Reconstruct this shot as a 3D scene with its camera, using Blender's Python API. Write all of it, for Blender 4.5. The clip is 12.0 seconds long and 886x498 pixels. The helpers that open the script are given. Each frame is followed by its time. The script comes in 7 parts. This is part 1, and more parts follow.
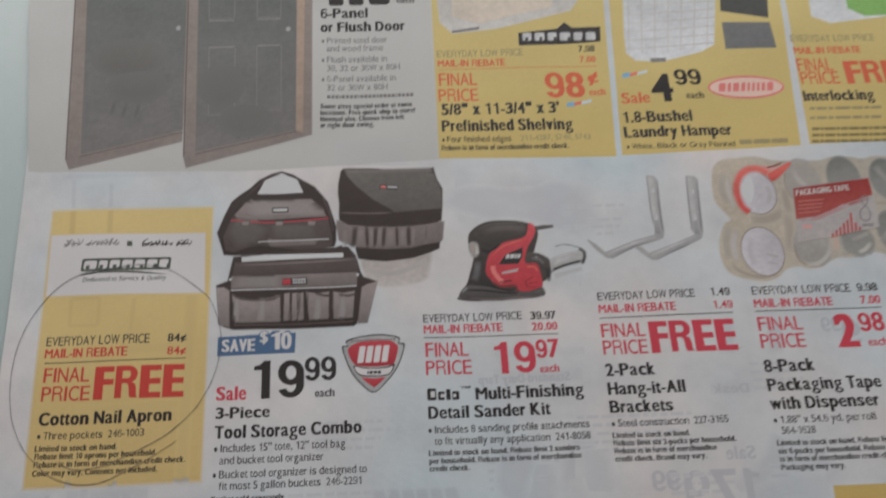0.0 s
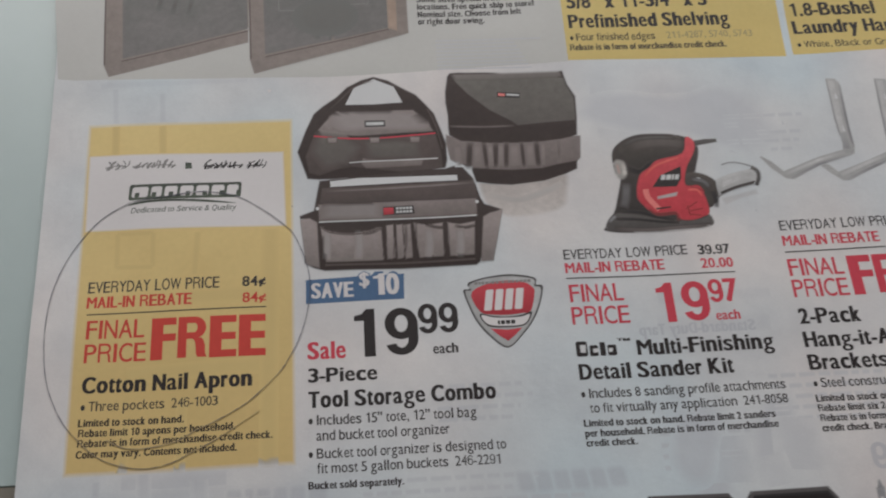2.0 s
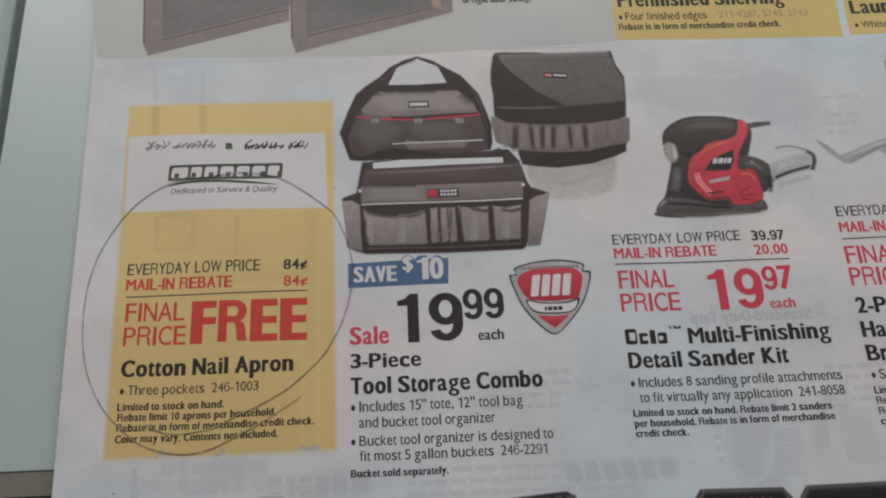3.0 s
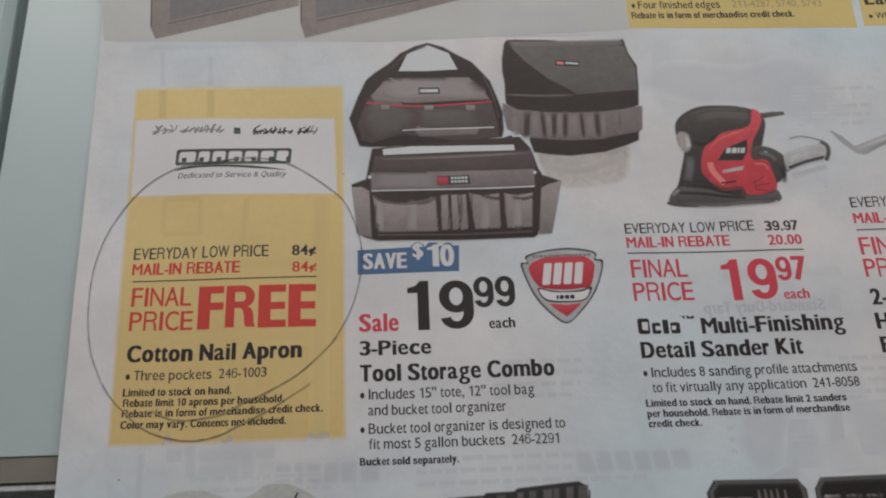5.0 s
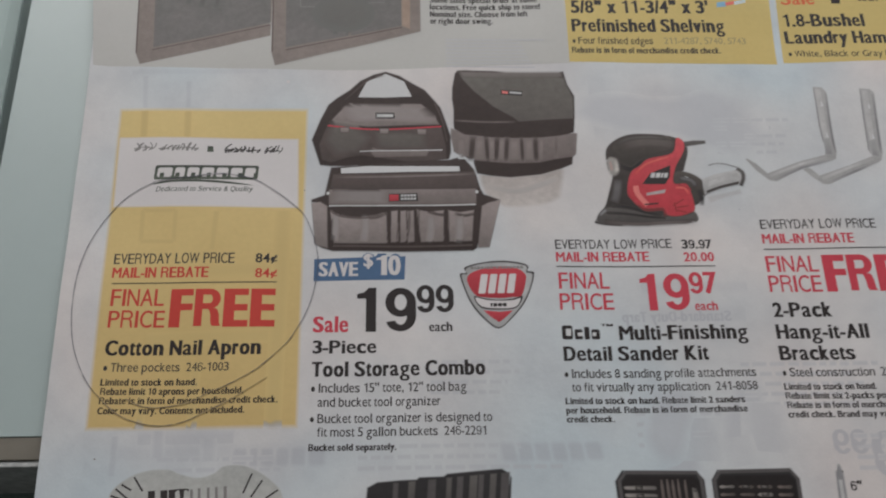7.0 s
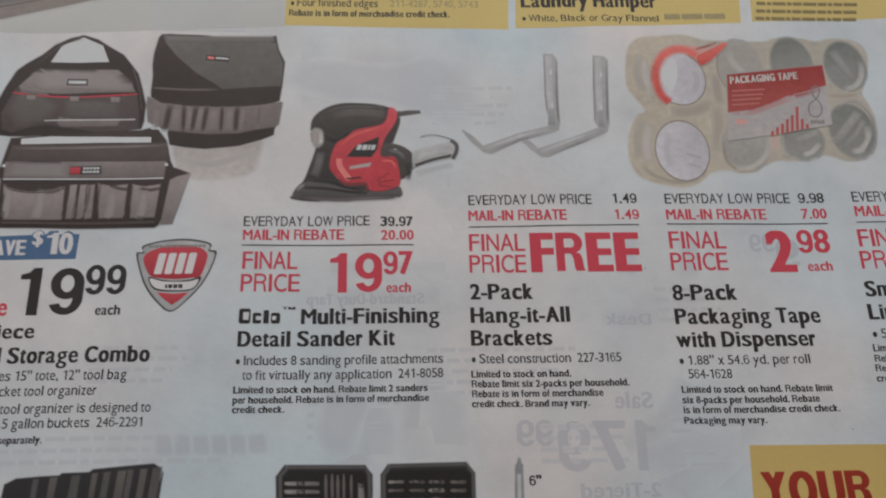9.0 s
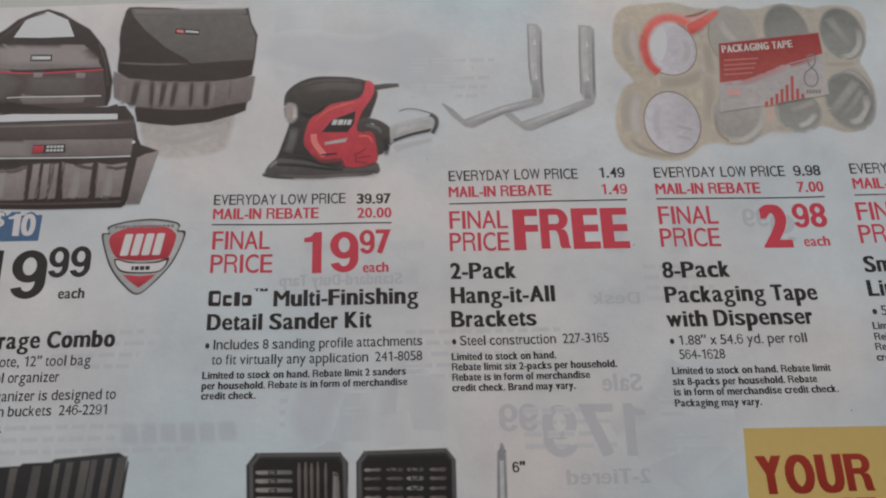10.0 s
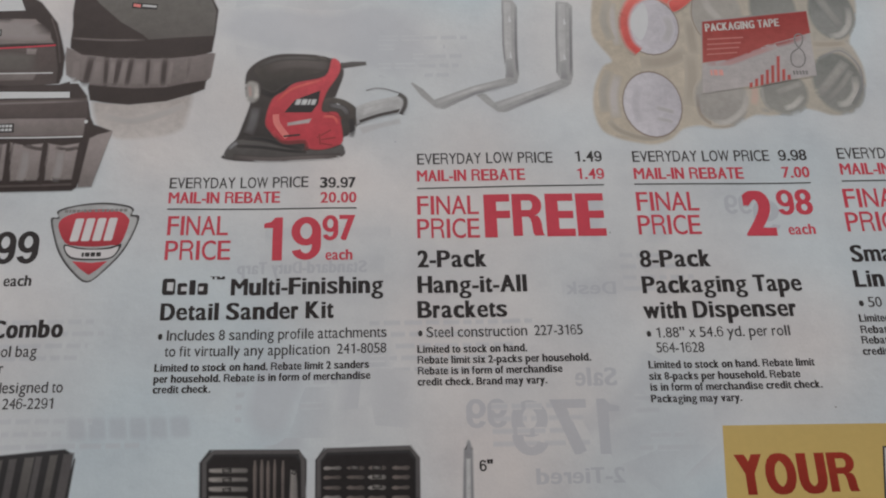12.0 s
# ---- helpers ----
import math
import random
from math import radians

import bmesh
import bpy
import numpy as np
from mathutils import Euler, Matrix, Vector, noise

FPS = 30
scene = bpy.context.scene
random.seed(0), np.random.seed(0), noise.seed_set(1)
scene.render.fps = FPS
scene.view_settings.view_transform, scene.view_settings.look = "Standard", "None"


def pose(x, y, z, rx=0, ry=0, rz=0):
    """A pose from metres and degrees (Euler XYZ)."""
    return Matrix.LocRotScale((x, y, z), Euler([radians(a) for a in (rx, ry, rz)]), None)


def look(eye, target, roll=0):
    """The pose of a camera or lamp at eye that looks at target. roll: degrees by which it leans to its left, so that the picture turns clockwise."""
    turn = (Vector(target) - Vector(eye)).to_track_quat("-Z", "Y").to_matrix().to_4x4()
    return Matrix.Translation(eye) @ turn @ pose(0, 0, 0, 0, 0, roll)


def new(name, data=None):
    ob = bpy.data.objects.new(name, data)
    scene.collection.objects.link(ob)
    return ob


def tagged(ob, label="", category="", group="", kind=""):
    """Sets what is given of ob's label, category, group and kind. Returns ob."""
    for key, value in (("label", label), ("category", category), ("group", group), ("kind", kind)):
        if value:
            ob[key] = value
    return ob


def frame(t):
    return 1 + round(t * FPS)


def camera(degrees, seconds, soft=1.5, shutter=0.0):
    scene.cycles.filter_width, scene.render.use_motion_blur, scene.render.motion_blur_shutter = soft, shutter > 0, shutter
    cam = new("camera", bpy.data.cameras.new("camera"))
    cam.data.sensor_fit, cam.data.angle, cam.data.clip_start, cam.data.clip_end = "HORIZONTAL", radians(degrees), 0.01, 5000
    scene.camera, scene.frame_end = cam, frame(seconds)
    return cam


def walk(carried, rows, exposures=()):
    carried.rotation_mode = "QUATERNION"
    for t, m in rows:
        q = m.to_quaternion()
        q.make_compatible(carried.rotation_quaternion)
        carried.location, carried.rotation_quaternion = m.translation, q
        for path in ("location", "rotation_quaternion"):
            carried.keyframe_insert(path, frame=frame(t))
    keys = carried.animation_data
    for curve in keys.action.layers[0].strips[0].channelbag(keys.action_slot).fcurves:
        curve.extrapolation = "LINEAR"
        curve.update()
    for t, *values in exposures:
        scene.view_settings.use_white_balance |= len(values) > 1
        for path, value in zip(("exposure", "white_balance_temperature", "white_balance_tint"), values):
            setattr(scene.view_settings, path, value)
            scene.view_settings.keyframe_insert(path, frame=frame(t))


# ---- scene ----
# ---- camera: rows of seconds, millimetres over the page, and turns in degrees ----
cam = camera(44.0, 12.0, soft=2.0, shutter=0.4)
TOP = 0.75          # height of the page over the floor
MM = 0.001
ROWS = [
    (0.0, 83.32, -73.56, 248.00, 28.151, -1.901, -3.035),
    (0.5, 76.37, -74.25, 224.32, 27.660, -1.683, -2.771),
    (1.0, 70.38, -64.46, 212.81, 27.709, -1.596, -3.538),
    (1.5, 64.60, -61.73, 203.47, 28.012, -0.934, -3.682),
    (2.0, 56.87, -56.78, 190.55, 27.433, -1.774, -3.672),
    (2.5, 53.03, -53.60, 187.79, 26.549, -1.225, -3.248),
    (3.0, 53.81, -54.68, 185.65, 26.703, -0.681, -2.622),
    (4.8, 49.10, -55.13, 181.28, 26.961, -1.584, -2.353),
    (5.0, 50.60, -55.96, 182.13, 26.819, -1.225, -2.298),
    (5.5, 50.15, -56.88, 183.49, 26.606, -1.616, -2.359),
    (6.0, 51.58, -58.14, 185.27, 26.783, -1.369, -2.124),
    (6.5, 56.56, -60.93, 193.04, 27.340, -1.868, -2.333),
    (7.0, 62.01, -64.87, 204.53, 26.780, -1.398, -1.138),
    (7.5, 85.37, -65.78, 214.42, 27.185, -0.432, -0.452),
    (7.7, 98.09, -66.25, 212.61, 27.583, -0.605, -0.317),
    (9.3, 123.79, -57.79, 186.49, 25.192, -2.530, -1.720),
    (9.5, 125.92, -58.80, 183.27, 25.239, -1.964, -1.662),
    (10.0, 126.02, -57.34, 183.68, 25.049, -1.957, -1.947),
    (10.5, 128.34, -54.56, 180.84, 24.704, -1.855, -1.566),
    (11.0, 130.55, -53.57, 178.70, 24.087, -2.337, -1.321),
    (11.5, 130.29, -53.08, 176.87, 24.290, -2.493, -1.551),
    (12.0, 131.08, -52.84, 175.50, 24.155, -2.385, -1.862),
]
walk(cam, [(t, pose(x * MM, y * MM, TOP + z * MM, rx, ry, rz)) for t, x, y, z, rx, ry, rz in ROWS])

# ---- light: an assumed, unseen overcast window on the wall beyond the table, and the sky outside it ----
world = bpy.data.worlds.new("sky")
scene.world = world
world.use_nodes = True
wn = world.node_tree.nodes
sky = wn.new("ShaderNodeTexSky")
sky.sky_type, sky.sun_disc, sky.sun_elevation, sky.sun_rotation = "NISHITA", False, radians(35), radians(200)
world.node_tree.links.new(sky.outputs[0], wn["Background"].inputs[0])
wn["Background"].inputs[1].default_value = 0.10
sun = new("sun", bpy.data.lights.new("sun", "SUN"))
sun.data.energy, sun.data.angle, sun.data.color = 0.8, radians(12), (1.0, 0.96, 0.9)
sun.matrix_world = look((-2.0, 6.0, 5.0), (0.0, 0.0, 0.0))
# area lamp just inside the assumed opening stands in for daylight
daylight = new("stand_in_daylight", bpy.data.lights.new("stand_in_daylight", "AREA"))
daylight.data.shape, daylight.data.size, daylight.data.size_y = "RECTANGLE", 1.20, 0.66
daylight.data.energy, daylight.data.color = 12.05, (0.98, 0.985, 1.0)
daylight.matrix_world = look((0.10, 0.65, 1.24), (0.10, -1.0, 1.2))
scene.view_settings.exposure = -0.84


# ---- materials ----
def lin(v):
    v = v / 255.0
    return v / 12.92 if v <= 0.04045 else ((v + 0.055) / 1.055) ** 2.4


PRINT = 1.62        # albedo of bare newsprint against its look in this dim room


def tone(r, g, b):
    return tuple(min(0.85, lin(v) * PRINT) for v in (r, g, b))


INKS = {}


def paper_tone(n, l, tc):
    """Bare newsprint: warm and cool clouds, faint blotches from the back of the sheet, fibres."""
    socket = None
    for size, detail, lo, hi, low, high in ((16.0, 2.0, 0.35, 0.65, tone(180, 173, 171), tone(166, 173, 177)), (75.0, 3.0, 0.38, 0.70, (1, 1, 1), (0.90, 0.905, 0.92)),
                                            (260.0, 2.0, 0.40, 0.75, (1, 1, 1), (0.955, 0.955, 0.96)), (2600.0, 3.0, 0.3, 0.7, (0.975, 0.975, 0.975), (1.02, 1.02, 1.02))):
        cloud = n.new("ShaderNodeTexNoise")
        cloud.inputs["Scale"].default_value, cloud.inputs["Detail"].default_value = size, detail
        ramp = n.new("ShaderNodeMapRange")
        ramp.inputs["From Min"].default_value, ramp.inputs["From Max"].default_value = lo, hi
        mix = n.new("ShaderNodeMix")
        mix.data_type = "RGBA"
        mix.inputs[6].default_value, mix.inputs[7].default_value = (*low, 1), (*high, 1)
        l.new(tc.outputs["Object"], cloud.inputs["Vector"])
        l.new(cloud.outputs["Fac"], ramp.inputs["Value"])
        l.new(ramp.outputs["Result"], mix.inputs[0])
        if socket is None:
            socket = mix.outputs[2]
        else:
            both = n.new("ShaderNodeVectorMath")
            both.operation = "MULTIPLY"
            l.new(socket, both.inputs[0])
            l.new(mix.outputs[2], both.inputs[1])
            socket = both.outputs[0]
    return socket


def is_soft(name):
    """Photographs and print from the back of the sheet have no sharp outline."""
    return name.startswith(("printed_", "coupon_", "inset_")) or "show_through" in name or "ballpoint" in name


def material(name, a, b=None, axis="Y", rough=0.55, grain=0.07, scale=900.0, mottle=0.05, bump=0.05, spec=0.17, cloud=140.0, swirl=0.5):
    """A printed or plain surface: two tones along an axis of the piece, fine grain, broad mottling and slight relief."""
    if name.startswith("printed_"):      # halftone photographs: finer dots, stronger clouding
        scale, grain, mottle = 5200.0, max(grain, 0.10), max(mottle, 0.17)
    m = bpy.data.materials.new(name)
    m.use_nodes = True
    n, l = m.node_tree.nodes, m.node_tree.links
    bsdf = n["Principled BSDF"]
    bsdf.inputs["Roughness"].default_value = rough
    bsdf.inputs["Specular IOR Level"].default_value = spec
    tc = n.new("ShaderNodeTexCoord")
    col = n.new("ShaderNodeMix")
    col.data_type = "RGBA"
    col.inputs[6].default_value = (*a, 1)
    col.inputs[7].default_value = (*(b or a), 1)
    sep = n.new("ShaderNodeSeparateXYZ")
    l.new(tc.outputs["Generated"], sep.inputs[0])
    wob = n.new("ShaderNodeTexNoise")
    wob.inputs["Scale"].default_value = cloud
    l.new(tc.outputs["Object"], wob.inputs["Vector"])
    add = n.new("ShaderNodeMath")
    add.operation = "MULTIPLY_ADD"
    l.new(wob.outputs["Fac"], add.inputs[0])
    add.inputs[1].default_value = swirl
    sub = n.new("ShaderNodeMath")
    sub.operation = "SUBTRACT"
    l.new(sep.outputs["XYZ".index(axis)], sub.inputs[0])
    sub.inputs[1].default_value = swirl / 2
    l.new(sub.outputs[0], add.inputs[2])
    l.new(add.outputs[0], col.inputs[0])
    fine = n.new("ShaderNodeTexNoise")
    fine.inputs["Scale"].default_value = scale
    fine.inputs["Detail"].default_value = 4.0
    l.new(tc.outputs["Object"], fine.inputs["Vector"])
    broad = n.new("ShaderNodeTexNoise")
    broad.inputs["Scale"].default_value = scale / 45.0
    broad.inputs["Detail"].default_value = 3.0
    l.new(tc.outputs["Object"], broad.inputs["Vector"])
    gain = n.new("ShaderNodeMath")
    gain.operation = "MULTIPLY_ADD"
    l.new(fine.outputs["Fac"], gain.inputs[0])
    gain.inputs[1].default_value, gain.inputs[2].default_value = 2 * grain, 1 - grain - mottle
    gain2 = n.new("ShaderNodeMath")
    gain2.operation = "MULTIPLY_ADD"
    l.new(broad.outputs["Fac"], gain2.inputs[0])
    gain2.inputs[1].default_value = 2 * mottle
    l.new(gain.outputs[0], gain2.inputs[2])
    if name.startswith("printed_"):      # blotches a millimetre or two across
        blot = n.new("ShaderNodeTexNoise")
        blot.inputs["Scale"].default_value = 620.0
        blot.inputs["Detail"].default_value = 5.0
        blot.inputs["Roughness"].default_value = 0.65
        l.new(tc.outputs["Object"], blot.inputs["Vector"])
        gain3 = n.new("ShaderNodeMath")
        gain3.operation = "MULTIPLY_ADD"
        l.new(blot.outputs["Fac"], gain3.inputs[0])
        gain3.inputs[1].default_value = 0.5
        l.new(gain2.outputs[0], gain3.inputs[2])
        gain2 = n.new("ShaderNodeMath")
        gain2.operation = "SUBTRACT"
        l.new(gain3.outputs[0], gain2.inputs[0])
        gain2.inputs[1].default_value = 0.25
    mul = n.new("ShaderNodeVectorMath")
    mul.operation = "SCALE"
    l.new(col.outputs[2], mul.inputs[0])
    l.new(gain2.outputs[0], mul.inputs["Scale"])
    final = mul.outputs[0]
    INKS[name] = tuple((p + q) / 2 for p, q in zip(a, b or a))
    if is_soft(name):                    # ink thins out towards the edge of the patch and what lies beneath it shows
        beneath = n.new("ShaderNodeMix")
        beneath.data_type = "RGBA"
        under, ink = n.new("ShaderNodeAttribute"), n.new("ShaderNodeAttribute")
        under.attribute_name, ink.attribute_name = "under", "ink"
        l.new(under.outputs["Alpha"], beneath.inputs[0])
        l.new(paper_tone(n, l, tc), beneath.inputs[6])
        l.new(under.outputs["Color"], beneath.inputs[7])
        cover = n.new("ShaderNodeMix")
        cover.data_type = "RGBA"
        l.new(ink.outputs["Fac"], cover.inputs[0])
        l.new(beneath.outputs[2], cover.inputs[6])
        l.new(final, cover.inputs[7])
        final = cover.outputs[2]
    elif name == "newsprint":
        final = paper_tone(n, l, tc)
    l.new(final, bsdf.inputs["Base Color"])
    bp = n.new("ShaderNodeBump")
    bp.inputs["Strength"].default_value = bump
    bp.inputs["Distance"].default_value = 0.0004
    l.new(fine.outputs["Fac"], bp.inputs["Height"])
    l.new(bp.outputs[0], bsdf.inputs["Normal"])
    return m


NEWSPRINT = material("newsprint", tone(178, 172, 171), tone(164, 171, 176), scale=700, grain=0.03, mottle=0.06, bump=0.12, cloud=26.0, swirl=1.7)
PAPERWHITE = material("bare_paper", tone(171, 170, 171), grain=0.03, mottle=0.03)
INSET = material("inset_white", tone(176, 171, 171), grain=0.03, mottle=0.03)
YELLOW = material("coupon_yellow", tone(172, 148, 100), tone(179, 158, 108), grain=0.05, mottle=0.05)
YELLOW2 = material("advert_yellow", tone(169, 149, 94), tone(175, 158, 106), grain=0.05, mottle=0.05)
YELLOWDEEP = material("choice_yellow", tone(168, 144, 86), tone(164, 140, 86), grain=0.05, mottle=0.06)
YELLOWSHOW = material("yellow_show_through", tone(140, 122, 86), grain=0.05)
BLACK = material("black_ink", tone(40, 35, 35), grain=0.15)
DARK = material("dark_ink", tone(48, 44, 44), grain=0.15)
GREYINK = material("grey_ink", tone(110, 106, 105), grain=0.15)
GREYTEXT = material("grey_text", tone(132, 119, 88), grain=0.15)
OLIVETEXT = material("olive_text", tone(112, 98, 66), grain=0.15)
GREENBLACK = material("green_black_ink", tone(70, 76, 66), tone(56, 60, 54), grain=0.15)
RED = material("red_ink", tone(164, 56, 48), grain=0.08)
CRIMSON = material("crimson_ink", tone(166, 56, 68), grain=0.08)
ORANGERED = material("orange_red_ink", tone(178, 86, 60), grain=0.08)
CASEINK = material("printed_case_inside", tone(28, 25, 25), tone(34, 30, 30), grain=0.2)
BARRED = material("printed_bar_red", tone(150, 64, 60), grain=0.1)
SMEAR = material("printed_roll_smear", tone(148, 144, 148), tone(160, 155, 160), grain=0.06, mottle=0.1)
BRICKRED = material("brick_red_ink", tone(116, 36, 26), tone(128, 42, 30), grain=0.1)
BLUE = material("blue_ink", tone(66, 88, 116), grain=0.1)
LOGORED = material("emblem_red", tone(136, 42, 50), tone(164, 58, 66), grain=0.08)
LOGORED2 = material("oval_red", tone(186, 106, 102), grain=0.08)
MARKPINK = material("oval_pink", tone(196, 164, 152), grain=0.05)
SILVER = material("printed_silver", tone(160, 160, 160), tone(178, 176, 176), axis="X", grain=0.06)
SILVERPINK = material("printed_pale", tone(148, 141, 140), tone(142, 138, 138), grain=0.06, mottle=0.12)
SILVERRIM = material("printed_rim_silver", tone(132, 131, 131), tone(152, 151, 151), axis="X", grain=0.08, mottle=0.12)
TEXTGREY = material("thin_grey_text", tone(100, 96, 95), grain=0.15)
BAGBLACK = material("printed_black_cloth", tone(46, 37, 35), tone(56, 47, 45), grain=0.14, mottle=0.12)
BAGDARK = material("printed_dark_cloth", tone(64, 55, 53), tone(78, 68, 66), grain=0.14, mottle=0.12)
BAGGREY = material("printed_grey_cloth", tone(104, 96, 94), tone(128, 118, 116), grain=0.12, mottle=0.17)
BAGGREY2 = material("printed_mid_cloth", tone(92, 83, 81), tone(112, 103, 101), grain=0.12, mottle=0.12)
BAGGREEN = material("printed_olive_cloth", tone(78, 73, 70), tone(94, 90, 86), grain=0.12, mottle=0.1)
PAILGREY = material("printed_pail", tone(164, 157, 154), tone(142, 134, 131), axis="Y", grain=0.05)
SANDERBLACK = material("printed_tool_black", tone(50, 45, 44), tone(66, 60, 58), grain=0.1)
SANDERGREY = material("printed_tool_grey", tone(62, 58, 57), tone(84, 80, 78), grain=0.1)
GRIP = material("printed_rubber_grip", tone(50, 46, 44), tone(78, 72, 68), grain=0.1)
SANDERRED = material("printed_tool_red", tone(152, 48, 56), tone(176, 72, 78), grain=0.08, mottle=0.14)
MAROON = material("printed_maroon", tone(120, 42, 44), grain=0.1)
CLEARGREY = material("printed_clear_plastic", tone(128, 126, 126), tone(172, 170, 170), grain=0.08)
STEEL = material("printed_steel", tone(134, 132, 132), tone(146, 144, 144), grain=0.08)
STEELPALE = material("printed_pale_steel", tone(166, 164, 164), tone(152, 150, 150), axis="X", grain=0.06)
STEELDARK = material("printed_dark_steel", tone(104, 102, 104), tone(122, 120, 122), grain=0.08)
TAPETAN = material("printed_clear_tape", tone(158, 147, 133), tone(147, 141, 133), axis='X', grain=0.06, mottle=0.22)
TAPEGREY = material("printed_tape_grey", tone(128, 124, 121), tone(140, 135, 131), grain=0.08, mottle=0.14)
TAPEDARK = material("printed_core_shade", tone(122, 121, 118), tone(98, 99, 96), grain=0.08, mottle=0.2)
DARKRING = material("printed_ring", tone(112, 98, 90), grain=0.1)
ROLLWHITE = material("printed_roll_white", tone(172, 167, 171), tone(154, 149, 154), axis='X', grain=0.04, mottle=0.1)
TAPERED = material("printed_dispenser_red", tone(172, 70, 66), tone(184, 96, 88), grain=0.08)
TAPEPINK = material("printed_pink", tone(182, 128, 121), grain=0.06)
LABELRED = material("printed_label_red", tone(140, 68, 63), tone(124, 45, 43), grain=0.08, mottle=0.16)
CASEBLACK = material("printed_case_black", tone(36, 34, 34), tone(46, 44, 45), grain=0.12)
CASEGREY = material("printed_case_grey", tone(74, 70, 70), grain=0.12, mottle=0.15)
CASEBIT = material("printed_bit_bright", tone(126, 120, 116), tone(84, 80, 78), axis='X', grain=0.2, mottle=0.3, scale=1600)
CASEBIT2 = material("printed_bit_dull", tone(98, 88, 84), tone(64, 58, 56), axis='X', grain=0.2, mottle=0.3, scale=1600)
PALEPRINT = material("printed_pale_tools", tone(158, 156, 152), tone(148, 148, 146), grain=0.06, mottle=0.1)
DOORPANEL = material("door_advert_grey", tone(156, 154, 151), tone(161, 159, 157), grain=0.03)
FRAMEBROWN = material("printed_frame_brown", tone(110, 101, 97), tone(122, 111, 105), grain=0.08, mottle=0.08)
FRAMETAN = material("printed_frame_tan", tone(134, 116, 104), tone(146, 126, 112), grain=0.08)
FRAMEDARK = material("printed_frame_dark", tone(82, 72, 69), grain=0.1)
DOORGREY = material("printed_door_grey", tone(98, 94, 93), tone(84, 87, 84), grain=0.08, mottle=0.14)
DOORPALE = material("printed_door_mould", tone(122, 119, 117), grain=0.08)
SHELFGREY = material("printed_shelf_grey", tone(172, 168, 164), tone(152, 146, 142), grain=0.05)
SHELFTAN = material("printed_shelf_tan", tone(176, 164, 152), grain=0.05)
HAMPERWHITE = material("printed_hamper_white", tone(180, 180, 182), tone(166, 166, 168), grain=0.06)
SWATCHDARK = material("printed_swatch_dark", tone(62, 62, 60), grain=0.1)
SWATCHGREY = material("printed_swatch_grey", tone(94, 94, 94), grain=0.1)
LIDGREEN = material("printed_lid_green", tone(112, 150, 84), grain=0.08)
FLAGBLUE = material("flag_blue_ink", tone(110, 146, 170), grain=0.08)
FLAGRED = material("flag_red_ink", tone(190, 96, 90), grain=0.08)
FLAGPALE = material("flag_pale_ink", tone(170, 178, 182), grain=0.08)
GHOST = material("show_through_ink", tone(138, 138, 146), grain=0.03)
GHOST2 = material("faint_show_through_ink", tone(154, 154, 159), grain=0.03)
PENBLUE = material("ballpoint_ink", tone(62, 60, 74), grain=0.4)
LAMINATE = material("white_laminate", (0.42, 0.49, 0.485), (0.44, 0.51, 0.505), rough=0.38, scale=220, grain=0.02, mottle=0.02, bump=0.01, spec=0.5)
EDGEWOOD = material("brown_edge_band", (0.21, 0.19, 0.16), (0.25, 0.225, 0.19), axis='X', rough=0.5, scale=160, grain=0.2, mottle=0.15)
CARPET = material("grey_green_carpet", (0.40, 0.46, 0.44), (0.43, 0.49, 0.47), rough=0.9, scale=420, grain=0.15, mottle=0.1, bump=0.4)
PLASTER = material("white_plaster", (0.72, 0.72, 0.70), (0.74, 0.74, 0.72), axis="Z", rough=0.8, scale=120, grain=0.03, mottle=0.03)
PAINTWOOD = material("white_painted_wood", (0.78, 0.78, 0.76), rough=0.4, scale=120, grain=0.02, mottle=0.02)
TRIM = material("speckled_trim", (0.45, 0.45, 0.45), (0.6, 0.6, 0.6), rough=0.5, scale=500, grain=0.5, mottle=0.3)
UNDERSHADE = material("under_table_shade", (0.045, 0.05, 0.05), rough=0.6, scale=200)
TEAL = material("grey_green_paint", (0.44, 0.53, 0.515), (0.47, 0.56, 0.545), rough=0.5, scale=90, grain=0.04, mottle=0.12)
METALLEG = material("grey_table_leg", (0.30, 0.31, 0.31), rough=0.35, scale=150, grain=0.04, mottle=0.04)
GLASS = bpy.data.materials.new("window_glass")
GLASS.use_nodes = True
gb = GLASS.node_tree.nodes["Principled BSDF"]
gb.inputs["Transmission Weight"].default_value, gb.inputs["Roughness"].default_value, gb.inputs["IOR"].default_value = 1.0, 0.0, 1.45


# ---- builders ----
def mesh_of(name, bm):
    me = bpy.data.meshes.new(name)
    bm.to_mesh(me)
    bm.free()
    return me


def part(name, bm, mat, parent, label=""):
    ob = new(name, mesh_of(name, bm))
    ob.data.materials.append(mat)
    ob.parent = parent
    return tagged(ob, label)


def add_box(bm, x0, x1, y0, y1, z0, z1, bevel=0.0):
    made = bmesh.ops.create_cube(bm, size=1.0)
    for v in made["verts"]:
        v.co = Vector(((x0 + x1) / 2 + v.co.x * (x1 - x0), (y0 + y1) / 2 + v.co.y * (y1 - y0), (z0 + z1) / 2 + v.co.z * (z1 - z0)))
    if bevel:
        edges = {e for v in made["verts"] for e in v.link_edges}
        bmesh.ops.bevel(bm, geom=list(edges), offset=bevel, segments=3, profile=0.5, affect="EDGES")
    return bm


